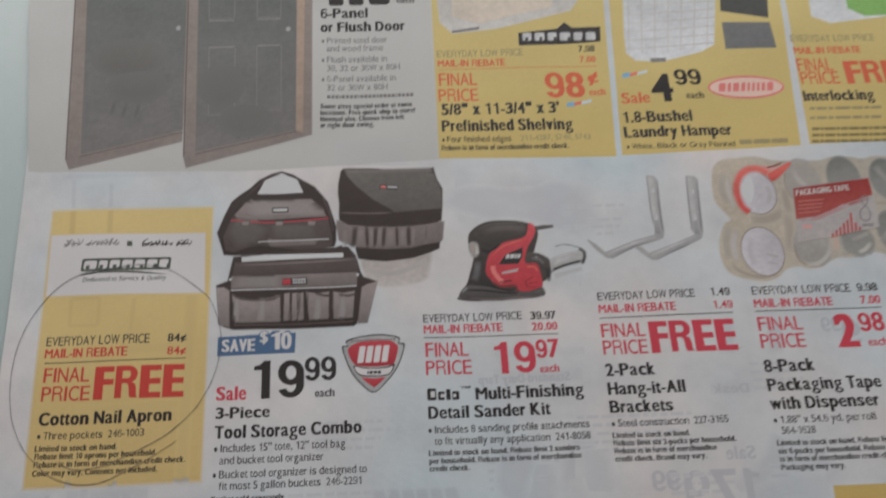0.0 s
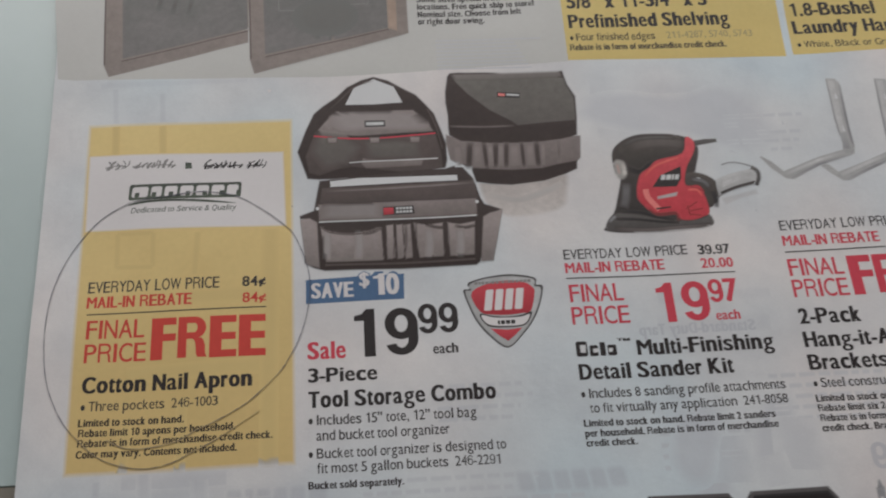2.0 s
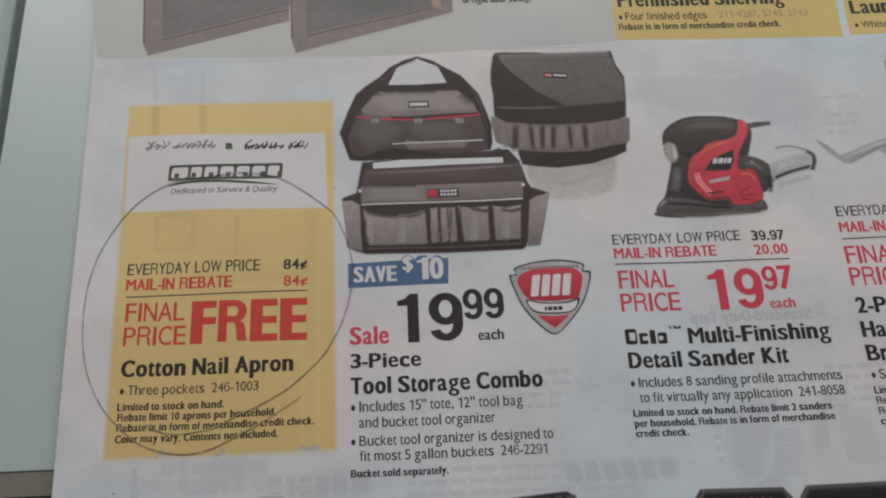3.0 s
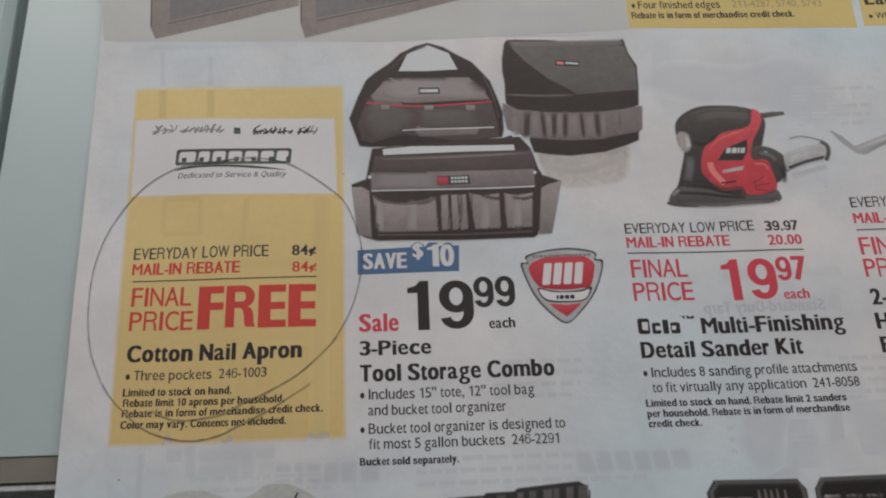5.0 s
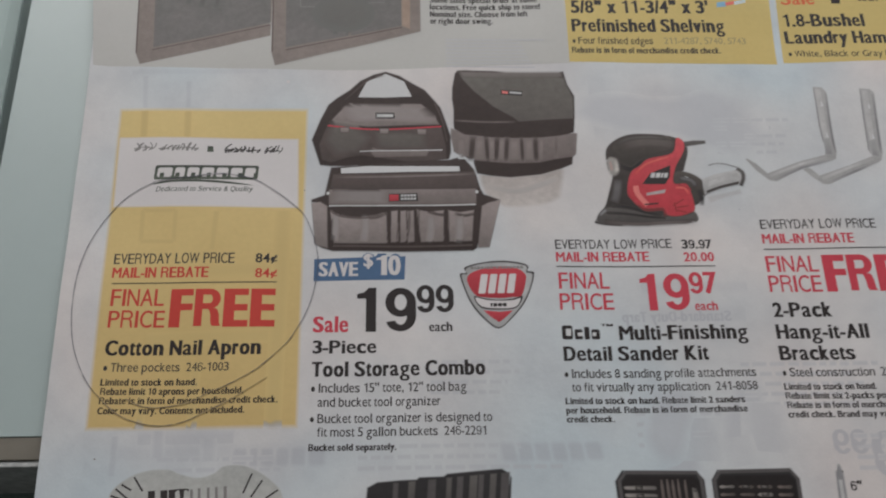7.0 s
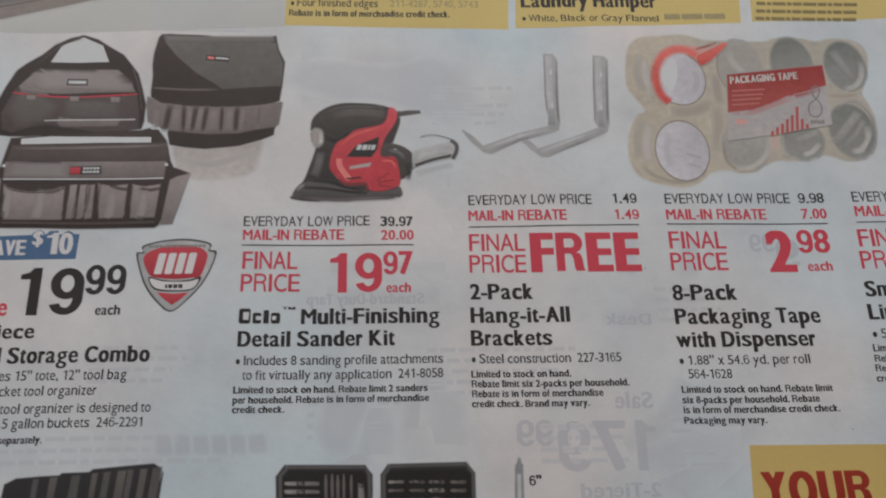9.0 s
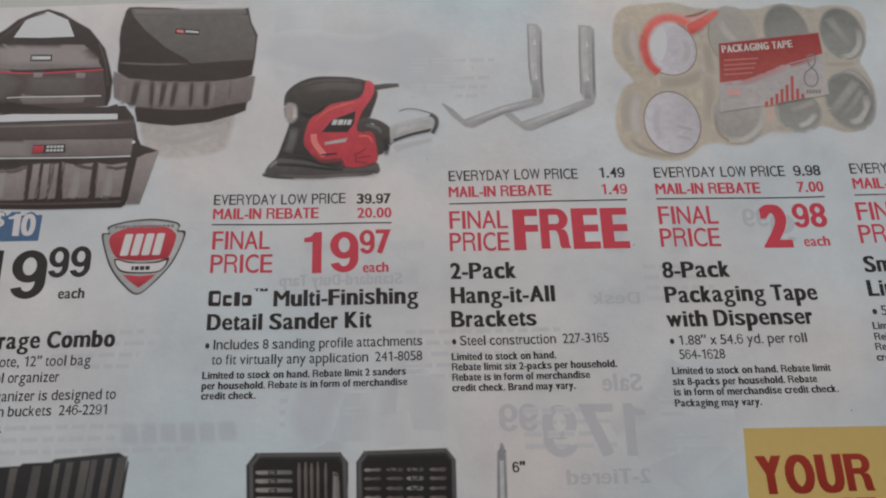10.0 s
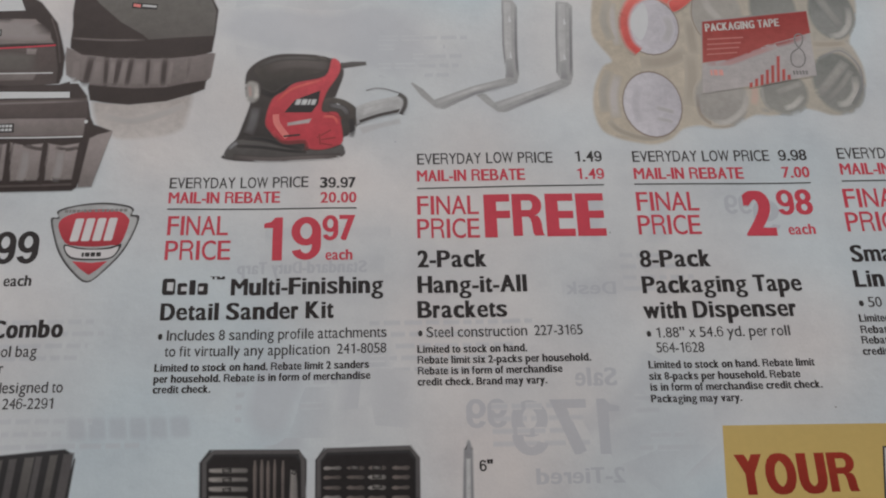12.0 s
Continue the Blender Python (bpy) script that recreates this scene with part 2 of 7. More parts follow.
def wave(x, y):
    """The slight cockle of the sheet, in millimetres."""
    return (0.07 * math.sin(0.19 * x + 0.07 * y + 1.3) + 0.06 * math.sin(0.05 * x - 0.17 * y) + 0.16 * math.exp(-abs(y - 84.0) / 3.5)
            + 0.10 * math.sin(0.047 * x + 0.011 * y + 0.6) + 0.09 * math.sin(0.083 * x - 0.035 * y + 2.1)
            + 0.06 * math.sin(0.022 * x + 0.071 * y) + 0.30 * noise.noise(Vector((x * 0.02, y * 0.02, 3.7))) + 0.26 * noise.noise(Vector((x * 0.045, y * 0.05, 9.1)))
            + 0.10 * (1 - abs(noise.noise(Vector((x * 0.06 + y * 0.02, y * 0.012 - x * 0.01, 5.5))))) ** 6)


STEP, LAYER = 4.0, 0.010
NODES, COUNT = {}, [0]


def node(i, j):
    if (i, j) not in NODES:
        x, y, d = i * STEP, j * STEP, 0.5
        slope = Vector((wave(x - d, y) - wave(x + d, y), wave(x, y - d) - wave(x, y + d), 2 * d)).normalized()
        NODES[i, j] = (wave(x, y), slope)
    return NODES[i, j]


def surface(x, y):
    """Height and normal of the sheet, which is made of small flat triangles split along x + y."""
    i, j = math.floor(x / STEP), math.floor(y / STEP)
    u, v = x / STEP - i, y / STEP - j
    if u + v <= 1:
        k = ((1 - u - v, node(i, j)), (u, node(i + 1, j)), (v, node(i, j + 1)))
    else:
        k = ((u + v - 1, node(i + 1, j + 1)), (1 - u, node(i, j + 1)), (1 - v, node(i + 1, j)))
    return sum(w * n[0] for w, n in k), sum((w * n[1] for w, n in k), Vector((0, 0, 0))).normalized()


def lay(bm, layer):
    """Cuts a flat print, drawn in millimetres, along the sheet's triangles and lays it on the cockled sheet."""
    for axis in (Vector((1, 0, 0)), Vector((0, 1, 0)), Vector((1, 1, 0))):
        at = [v.co.dot(axis) for v in bm.verts]
        k = math.floor(min(at) / STEP + 1) * STEP
        while k < max(at):
            bmesh.ops.bisect_plane(bm, geom=bm.verts[:] + bm.edges[:] + bm.faces[:], plane_co=axis * (k / axis.length_squared), plane_no=axis, dist=1e-5)
            k += STEP
    COUNT[0] += 1
    hair = 0.0004 * (COUNT[0] % 12)
    for v in bm.verts:
        h, up = surface(v.co.x, v.co.y)
        v.co = Vector((v.co.x, v.co.y, h + LAYER * layer + hair + v.co.z)) * MM
    bm.normal_update()
    for f in bm.faces:
        if f.normal.z < 0:
            f.normal_flip()
        f.smooth = True
    return bm


LABELS = {
    "tool_bag_picture": "printed photograph of a black and grey tool bag",
    "bucket_organizer_picture": "printed photograph of a dark bucket tool organizer",
    "tool_tote_picture": "printed photograph of a grey open tool tote",
    "sander_picture": "printed photograph of a red and black sander",
    "bracket_picture": "printed photograph of a bent steel bracket",
    "tape_pack_picture": "printed photograph of clear packaging tape rolls",
    "bit_case_picture": "printed photograph of a black driver bit case",
    "socket_case_picture": "printed photograph of a black tool case",
    "wrench_fan_picture": "pale printed photograph of fanned tools",
    "driver_bit_picture": "printed photograph of a steel driver bit",
    "door_picture": "printed photograph of a grey door in brown frame",
    "hamper_picture": "printed photograph of a white laundry hamper",
    "pen_loop": "ballpoint loop drawn round the coupon",
}


DRAWN = []          # what has been printed so far: layer, bounds, outline, colour


def inside(x, y, pts):
    hit, q = False, pts[-1]
    for p in pts:
        if (p.y > y) != (q.y > y) and x < (q.x - p.x) * (y - p.y) / (q.y - p.y) + p.x:
            hit = not hit
        q = p
    return hit


def beneath(found, x, y):
    """Colour of the topmost print under a point; no alpha where it is bare paper."""
    for level, x0, x1, y0, y1, pts, colour in found:
        if x0 <= x <= x1 and y0 <= y <= y1 and inside(x, y, pts):
            return colour
    return (0.0, 0.0, 0.0, 0.0)


def around(x0, x1, y0, y1, layer):
    near = [d for d in DRAWN if d[0] < layer and d[1] < x1 and d[2] > x0 and d[3] < y1 and d[4] > y0]
    return sorted(reversed(near), key=lambda d: -d[0])


def printed(name, bm, mat, parent, label="", ink=1.0, layer=2):
    """A laid print as one part, shaded with the sheet's own normals; soft inks know what they are printed over."""
    ob = part(name, bm, mat, parent, label or LABELS.get(name, ""))
    at = [(v.co.x / MM, v.co.y / MM) for v in ob.data.vertices]
    if is_soft(mat.name):
        if "ink" not in ob.data.attributes:
            ob.data.attributes.new("ink", "FLOAT", "POINT").data.foreach_set("value", [ink] * len(at))
        found = around(min(p[0] for p in at), max(p[0] for p in at), min(p[1] for p in at), max(p[1] for p in at), layer)
        ob.data.attributes.new("under", "FLOAT_COLOR", "POINT").data.foreach_set("color", [c for p in at for c in beneath(found, *p)])
    ob.data.normals_split_custom_set_from_vertices([surface(*p)[1] for p in at])
    return ob


def offset(pts, d):
    """The outline moved outwards by d, with its corners kept from running away."""
    out, m = [], len(pts)
    turn = 1 if sum(pts[i - 1].x * pts[i].y - pts[i].x * pts[i - 1].y for i in range(m)) > 0 else -1
    for i in range(m):
        e1, e2 = (pts[i] - pts[i - 1]).normalized(), (pts[(i + 1) % m] - pts[i]).normalized()
        n1, n2 = Vector((e1.y, -e1.x)) * turn, Vector((e2.y, -e2.x)) * turn
        mid = (n1 + n2).normalized() if (n1 + n2).length > 0.05 else n1
        out.append(pts[i] + mid * (d / max(0.6, mid.dot(n1))))
    return out


def rounded(pts, closed=True, n=4):
    """A smooth line through the corners given."""
    out, m = [], len(pts)
    for i in range(m if closed else m - 1):
        p = [Vector(pts[(i + k) % m] if closed else pts[min(max(i + k, 0), m - 1)]) for k in (-1, 0, 1, 2)]
        for j in range(n):
            t = j / n
            out.append(0.5 * (2 * p[1] + (p[2] - p[0]) * t + (2 * p[0] - 5 * p[1] + 4 * p[2] - p[3]) * t * t + (3 * p[1] - p[0] - 3 * p[2] + p[3]) * t ** 3))
    return out if closed else out + [Vector(pts[-1])]


def shape(parent, name, pts, mat, layer, smooth=None, label="", soft=None, ink=1.0):
    """A printed patch. Outlines of more than six corners are rounded unless told otherwise; soft is the width over which its ink fades."""
    if smooth is None:
        smooth = len(pts) > 6
    pts = rounded(pts) if smooth else [Vector(p) for p in pts]
    pts = [p for i, p in enumerate(pts) if (p - pts[i - 1]).length > 0.02]
    bm = bmesh.new()
    box = (min(p.x for p in pts), max(p.x for p in pts), min(p.y for p in pts), max(p.y for p in pts))
    middle = sum(pts, Vector((0, 0))) / len(pts)
    if is_soft(mat.name):
        area = abs(sum(pts[i - 1].x * pts[i].y - pts[i].x * pts[i - 1].y for i in range(len(pts)))) / 2
        across = 2 * area / sum((pts[i] - pts[i - 1]).length for i in range(len(pts)))
        soft = min(soft or (0.9 if mat.name.startswith("coupon_") else 0.5 if name == "white_inset" else 0.15 if mat.name.startswith("inset_") else 1.4 if "show_through" in mat.name else 0.34), 0.55 * across)
        cover = bm.verts.layers.float.new("ink")
        outer = [bm.verts.new((p.x, p.y, 0)) for p in offset(pts, soft / 2)]
        if soft > 0.7:      # wide fades shrink towards the middle
            shrink = max(0.25, 1 - soft / max(0.1, 2 * across))
            inner = [bm.verts.new((middle.x + (p.x - middle.x) * shrink, middle.y + (p.y - middle.y) * shrink, 0)) for p in pts]
        else:
            inner = [bm.verts.new((p.x, p.y, 0)) for p in offset(pts, -soft / 2)]
        for v in inner:
            v[cover] = ink
        for i in range(len(pts)):
            bm.faces.new((outer[i - 1], outer[i], inner[i], inner[i - 1]))
        face = bm.faces.new(inner)
    else:
        face = bm.faces.new([bm.verts.new((p[0], p[1], 0)) for p in pts])
    bmesh.ops.triangulate(bm, faces=[face])
    bm.normal_update()
    ob = printed(name, lay(bm, layer), mat, parent, label, 1.0, layer)
    if "show_through" not in mat.name:
        colour = (*INKS[mat.name], 1.0)
        if ink < 1.0:
            low = beneath(around(*box, layer), *middle)
            colour = tuple(ink * c + (1 - ink) * k for c, k in zip(colour, low if low[3] else (*INKS["newsprint"], 1.0)))
        DRAWN.append((layer, *box, pts, colour))
    return ob


def oval(parent, name, x, y, rx, ry, mat, layer, soft=None, ink=1.0):
    return shape(parent, name, [(x + rx * math.cos(a * math.tau / 28), y + ry * math.sin(a * math.tau / 28)) for a in range(28)], mat, layer, False, "", soft, ink)


FADING = ("shine", "fold", "crease", "glint", "seam", "show_through", "shade")


def stroke(parent, name, pts, width, mat, layer=3, smooth=None, ink=1.0):
    """A printed or drawn line of even width; soft inks fade across it, and folds and glints also towards the ends."""
    if smooth is None:
        smooth = len(pts) > 2
    pts = rounded(pts, False, 5) if smooth else [Vector(p) for p in pts]
    if len(pts) == 2:
        k = max(2, int((pts[1] - pts[0]).length / 2))
        pts = [pts[0].lerp(pts[1], i / k) for i in range(k + 1)]
    bm = bmesh.new()
    soft = is_soft(mat.name)
    cover = bm.verts.layers.float.new("ink") if soft else None
    spread = (0.68 if name.split("_")[-1] in FADING or "show_through" in name else 0.62) if soft else 0.5
    rows = []
    for i, p in enumerate(pts):
        d = (pts[min(i + 1, len(pts) - 1)] - pts[max(i - 1, 0)]).normalized()
        o = Vector((-d.y, d.x)) * width * spread
        thick = ink
        if name == "pen_loop":
            o *= 0.95 + 0.5 * noise.noise(Vector((i * 0.31, 0, 0)))
            thick = min(1.0, 0.8 + 0.9 * noise.noise(Vector((i * 0.8, 5.0, 0)))) * min(1.0, 0.25 + i / 12)
        if soft and name.split("_")[-1] in FADING:
            thick *= min(1.0, 0.15 + 4 * min(i, len(pts) - 1 - i) / len(pts))
        cols = (1, 0.35, -0.35, -1) if soft else (1, -1)
        made = [bm.verts.new((p.x + o.x * c, p.y + o.y * c, 0)) for c in cols]
        if soft:
            made[1][cover] = made[2][cover] = thick
        rows.append(made)
    for a, b in zip(rows, rows[1:]):
        for k in range(len(a) - 1):
            bm.faces.new((a[k], a[k + 1], b[k + 1], b[k]))
    return printed(name, lay(bm, layer), mat, parent, "", 1.0, layer)


def blocks(parent, name, x, y, w, h, widths, mat, layer, gap=0.2, slant=0.0, heights=(), grow=0.0):
    """A row of plain blocks."""
    unit = w / (sum(widths) + gap * (len(widths) - 1))
    for i, k in enumerate(widths):
        hh = h * (heights[i] if heights else 1.0)
        c = min(k * unit, hh) * 0.14
        pts = [(c, 0), (k * unit - c, 0), (k * unit, c), (k * unit, hh - c), (k * unit - c, hh), (c, hh), (0, hh - c), (0, c)]
        shape(parent, name, [(x + a + slant * b - grow * (1 if a < k * unit / 2 else -1), y + b - grow * (1 if b < hh / 2 else -1)) for a, b in pts], mat, layer, False, "", *((0.9, 0.38) if "show_through" in name else ()))
        x += (k + gap) * unit


def scribble(parent, x, y, w, h, n, mat):
    """Illegible handwriting: short leaning strokes of uneven height."""
    rng = random.Random(int(x * 10))
    for i in range(n):
        a = x + w * (i + rng.uniform(0, 0.5)) / n
        top = y + h * rng.uniform(0.35, 1.0)
        stroke(parent, "pen_stroke", [(a, y + rng.uniform(-0.1, 0.3)), (a + rng.uniform(-0.3, 0.9), (y + top) / 2), (a + rng.uniform(0.2, 1.2), top)], rng.uniform(0.2, 0.42), mat, 3)
    stroke(parent, "pen_stroke", [(x, y + h * 0.25), (x + w * 0.5, y + h * rng.uniform(0.1, 0.5)), (x + w, y + h * 0.3)], 0.28, mat, 3)


# weights: the letters' swelling, and how far their uprights are widened against the capitals' height
LIGHT, SMALL, SEMI, BOLD, HEAVY, FAT = (0.0, 0.012), (0.010, 0.050), (0.008, 0.038), (0.012, 0.052), (0.018, 0.060), (0.085, 0.0)
# advance widths of a plain grotesque type, in thousandths of the body
WIDTHS = {}
for chars, advance in ((" .,Iijl/", 278), ("'", 238), ('"', 474), ("-ft!:;", 333), ("r", 389), ("z", 500), ("0123456789$¢aceksvxyJ", 556), ("bdghnopqu", 611),
                       ("FLTZ", 611), ("EPSVXY", 667), ("ABCDHKNRU&", 722), ("GOQ", 778), ("w", 778), ("M", 833), ("m", 889), ("W", 944), ("™", 1000), ("•", 420)):
    for ch in chars:
        WIDTHS[ch] = advance
BEARING = {"t": 12, "f": 12, "-": 28, "A": 20, "V": 18, "Y": 16, "T": 20, "W": 10, "v": 12, "y": 12, "w": 10, "x": 14, "/": -20, "1": 46, "i": 70, "l": 70, "I": 66, "r": 40, ".": 70, ",": 66, "•": 20} | dict.fromkeys("023456789", 34)
GLYPHS = {}


def nine(weight, turned):
    """A nine with a round bowl and a hooked tail, or the six that it makes upside down."""
    t = 0.20 + min(weight, 0.012) * 8.5
    v = t * 0.5
    pts, faces = [], []
    for i in range(28):
        c, s = math.cos(i * math.tau / 28), math.sin(i * math.tau / 28)
        pts += [(0.5 + 0.5 * c, 0.665 + 0.335 * s), (0.5 + (0.5 - t) * c, 0.665 + (0.335 - v) * s)]
        k = 2 * ((i + 1) % 28)
        faces.append((2 * i, k, k + 1, 2 * i + 1))
    base = len(pts)
    for i in range(19):
        a = -math.radians(168) * max(0.0, i - 3) / 15
        c, s = math.cos(a), math.sin(a)
        y = 0.64 - 0.10 * i if i < 3 else 0.34 + 0.34 * s if c > 0 else 0.27 + 0.27 * s
        inner = y - v * s
        pts += [(0.5 + 0.5 * c if c > 0 else 0.5 + 0.48 * c, y, 0.0006), (0.5 + (0.5 - t) * c if c > 0 else 0.5 + (0.48 - t) * c, inner if c > 0 else 0.27 + (0.27 - v) * s, 0.0006)]
        if i:
            k = base + 2 * i
            faces.append((k - 2, k - 1, k + 1, k))
    if turned:
        pts = [(1 - p[0], 1 - p[1], *p[2:]) for p in pts]
    return [(p[0] * 0.5, p[1] * 0.7, *p[2:]) for p in pts], faces


def glyph(ch, weight):
    """One letter of the built-in type: corners and faces."""
    if (ch, weight) not in GLYPHS:
        if ch == "1":
            s = 0.60 - 5 * weight
            pts = [(s, 0), (1, 0), (1, 1), (s + 0.14, 1), (s * 0.8, 0.9), (0, 0.86), (0, 0.775 - weight), (s, 0.775 - weight)]
            GLYPHS[ch, weight] = ([(x * 0.33, y * 0.7) for x, y in pts], [(0, 1, 2, 3, 7), (3, 4, 7), (4, 5, 6, 7)])
        elif ch in "69":
            GLYPHS[ch, weight] = nine(weight, ch == "6")
        elif ch == "R":
            t, v = 0.17 + weight * 7.2, 0.12 + weight * 2.2
            pts = [(0, 0), (t, 0), (t, 1), (0, 1), (t, 1 - v), (0.55, 1 - v), (0.55, 1), (t, 0.45), (0.55, 0.45), (0.55, 0.45 + v), (t, 0.45 + v)]
            faces = [(0, 1, 2, 3), (2, 4, 5, 6), (7, 8, 9, 10)]
            for i in range(13):
                c, q = math.cos(math.pi * (i / 12 - 0.5)), math.sin(math.pi * (i / 12 - 0.5))
                pts += [(0.55 + 0.40 * c, 0.725 + 0.275 * q, 0.0006), (0.55 + max(0.02, 0.40 - t) * c, 0.725 + (0.275 - v) * q, 0.0006)]
                if i:
                    k = len(pts)
                    faces.append((k - 4, k - 2, k - 1, k - 3))
            base = len(pts)
            for y, edge in ((0.47, 0.80), (0.40, 0.88), (0.30, 0.92), (0.08, 0.945), (0.0, 1.0)):
                pts += [(edge - t * 1.05, y, 0.0003), (edge, y, 0.0003)]
            faces += [(base + 2 * i, base + 2 * i + 2, base + 2 * i + 3, base + 2 * i + 1) for i in range(4)]
            GLYPHS[ch, weight] = ([(p[0] * 0.55, p[1] * 0.7, *p[2:]) for p in pts], faces)
        elif ch == "•":
            pts = [(0.2 + 0.2 * math.cos(a * math.tau / 12), 0.26 + 0.20 * math.sin(a * math.tau / 12)) for a in range(12)]
            GLYPHS[ch, weight] = (pts, [tuple(range(12))])
        else:
            cu = bpy.data.curves.new("type", "FONT")
            cu.body, cu.offset, cu.resolution_u = ch, weight, 4
            ob = bpy.data.objects.new("type", cu)
            scene.collection.objects.link(ob)
            bpy.context.view_layer.update()
            me = bpy.data.meshes.new_from_object(ob.evaluated_get(bpy.context.evaluated_depsgraph_get()))
            GLYPHS[ch, weight] = ([(v.co.x, v.co.y) for v in me.vertices], [tuple(p.vertices) for p in me.polygons])
            bpy.data.objects.remove(ob)
            bpy.data.curves.remove(cu)
            bpy.data.meshes.remove(me)
    return GLYPHS[ch, weight]


def span(ch, weight):
    ys = [q[1] for q in glyph(ch, weight)[0]]
    return min(ys), max(ys)


def line(parent, name, body, x, y, w, cap, mat, weight, layer=2, lean=0.0, mirror=False, rise=0.0):
    """A line of print: its left end and baseline, its width and the height of its capitals, in millimetres."""
    swell, wide = weight
    lo, hi = span("H", swell)
    xlo, xhi = span("x", swell)
    ahi = span("l", swell)[1]
    cells, pen = [], 0
    for ch in body:
        adv, side = WIDTHS[ch], BEARING.get(ch, 48) * (0.5 if weight in (BOLD, HEAVY, SEMI, SMALL) else 0.85)
        if ch == " " and body.isupper():
            adv = 360
        if ch == "1" and body != "10":
            cells.append((ch, pen + 95, pen + 420))
        elif ch == "1":
            adv = 480
            cells.append((ch, pen + side, pen + adv - side))
        elif ch != " ":
            cells.append((ch, pen + side, pen + adv - side))
        pen += adv
    first, last = cells[0][1], cells[-1][2]
    bm = bmesh.new()
    for ch, c0, c1 in cells:
        pts, faces = glyph(ch, 0.0 if ch in "MWmwg&" else swell * 0.5 if ch in "aesS8$" else swell)
        g0, g1 = min(p[0] for p in pts), max(p[0] for p in pts)
        glo, ghi = min(p[1] for p in pts), max(p[1] for p in pts)
        d = min(wide * cap * (0.6 if ch in "RBPaegs8694" else 0.8 if ch.isdigit() else 1.0), 0.3 * (c1 - c0) / (last - first) * w)
        d *= 0.0 if ch in "69R" else 0.35 if ch == "1" and body != "10" else 1.0
        shifts = [0.0] if d == 0 else [-d, 0.0, d] if wide < 0.05 else [-d, -d / 2, 0.0, d / 2, d]
        for n, shift in enumerate(shifts):
            made = []
            for px, py, *lift in pts:
                cell = (c1 - c0) / (last - first) * w
                u = (c0 - first) / (last - first) * w + d + (px - g0) / (g1 - g0) * (cell - 2 * d) + shift
                if ch == "¢":
                    k = (py - glo) / (ghi - glo) * 0.9 - 0.08
                elif ch.isdigit():
                    k = (py - glo) / (ghi - glo)
                elif ch.islower():
                    k = (py - xlo) / (xhi - xlo) * 0.735 if py < xhi else 0.735 + (py - xhi) / (ahi - xhi) * 0.275
                else:
                    k = (py - lo) / (hi - lo)
                k *= cap
                made.append(bm.verts.new((x + (w - u if mirror else u) + lean * k, y + k + rise * u / w, 0.0012 * n + sum(lift))))
            for f in faces:
                bm.faces.new([made[i] for i in f])
    bm.normal_update()
    return printed(name, lay(bm, 0.4 if mirror else layer), mat, parent, "", 0.48 if mirror else 1.0, layer)


# ---- the room: unseen walls and ceiling, assumed, to close it and bounce light ----
def structure(name, bm, mat, label):
    ob = new(name, mesh_of(name, bm))
    ob.data.materials.append(mat)
    return tagged(ob, label, kind="structure")


X0, X1, Y0, Y1, HIGH, WALL = -1.7, 2.0, -2.6, 0.66, 2.5, 0.12
structure("floor", add_box(bmesh.new(), X0 - WALL, X1 + WALL, Y0 - WALL, Y1 + WALL, -0.1, 0.0), CARPET, "grey-green short-pile carpet floor")
structure("ceiling", add_box(bmesh.new(), X0 - WALL, X1 + WALL, Y0 - WALL, Y1 + WALL, HIGH, HIGH + 0.1), PLASTER, "plain white plaster ceiling")
structure("wall_west", add_box(bmesh.new(), X0 - WALL, X0, Y0, Y1, 0, HIGH), PLASTER, "plain white plaster wall")
structure("wall_east", add_box(bmesh.new(), X1, X1 + WALL, Y0, Y1, 0, HIGH), PLASTER, "plain white plaster wall")
structure("wall_south", add_box(bmesh.new(), X0 - WALL, X1 + WALL, Y0 - WALL, Y0, 0, HIGH), PLASTER, "plain white plaster wall")
WX0, WX1, WZ0, WZ1 = -0.55, 0.75, 0.86, 1.62
bm = bmesh.new()
add_box(bm, X0 - WALL, WX0, Y1, Y1 + WALL, 0, HIGH)
add_box(bm, WX1, X1 + WALL, Y1, Y1 + WALL, 0, HIGH)
add_box(bm, WX0, WX1, Y1, Y1 + WALL, 0, WZ0)
add_box(bm, WX0, WX1, Y1, Y1 + WALL, WZ1, HIGH)
structure("wall_north", bm, PLASTER, "white plaster wall with opening for the assumed window")
# window out of view, added to account for the lamp's daylight
window = tagged(new("assumed_window"), "assumed unseen window, white-framed with two panes, added for daylight", kind="structure")
window.location = (0, Y1 + 0.06, 0)
for x0, x1, z0, z1 in ((WX0, WX0 + 0.05, WZ0, WZ1), (WX1 - 0.05, WX1, WZ0, WZ1), (WX0 + 0.05, WX1 - 0.05, WZ0, WZ0 + 0.05), (WX0 + 0.05, WX1 - 0.05, WZ1 - 0.05, WZ1), (0.075, 0.125, WZ0 + 0.05, WZ1 - 0.05)):
    part("window_frame", add_box(bmesh.new(), x0, x1, -0.025, 0.025, z0, z1, 0.004), PAINTWOOD, window)
for x0, x1 in ((WX0 + 0.05, 0.075), (0.125, WX1 - 0.05)):
    pane = part("pane", add_box(bmesh.new(), x0, x1, -0.003, 0.003, WZ0 + 0.05, WZ1 - 0.05), GLASS, window)
    pane.visible_shadow = False

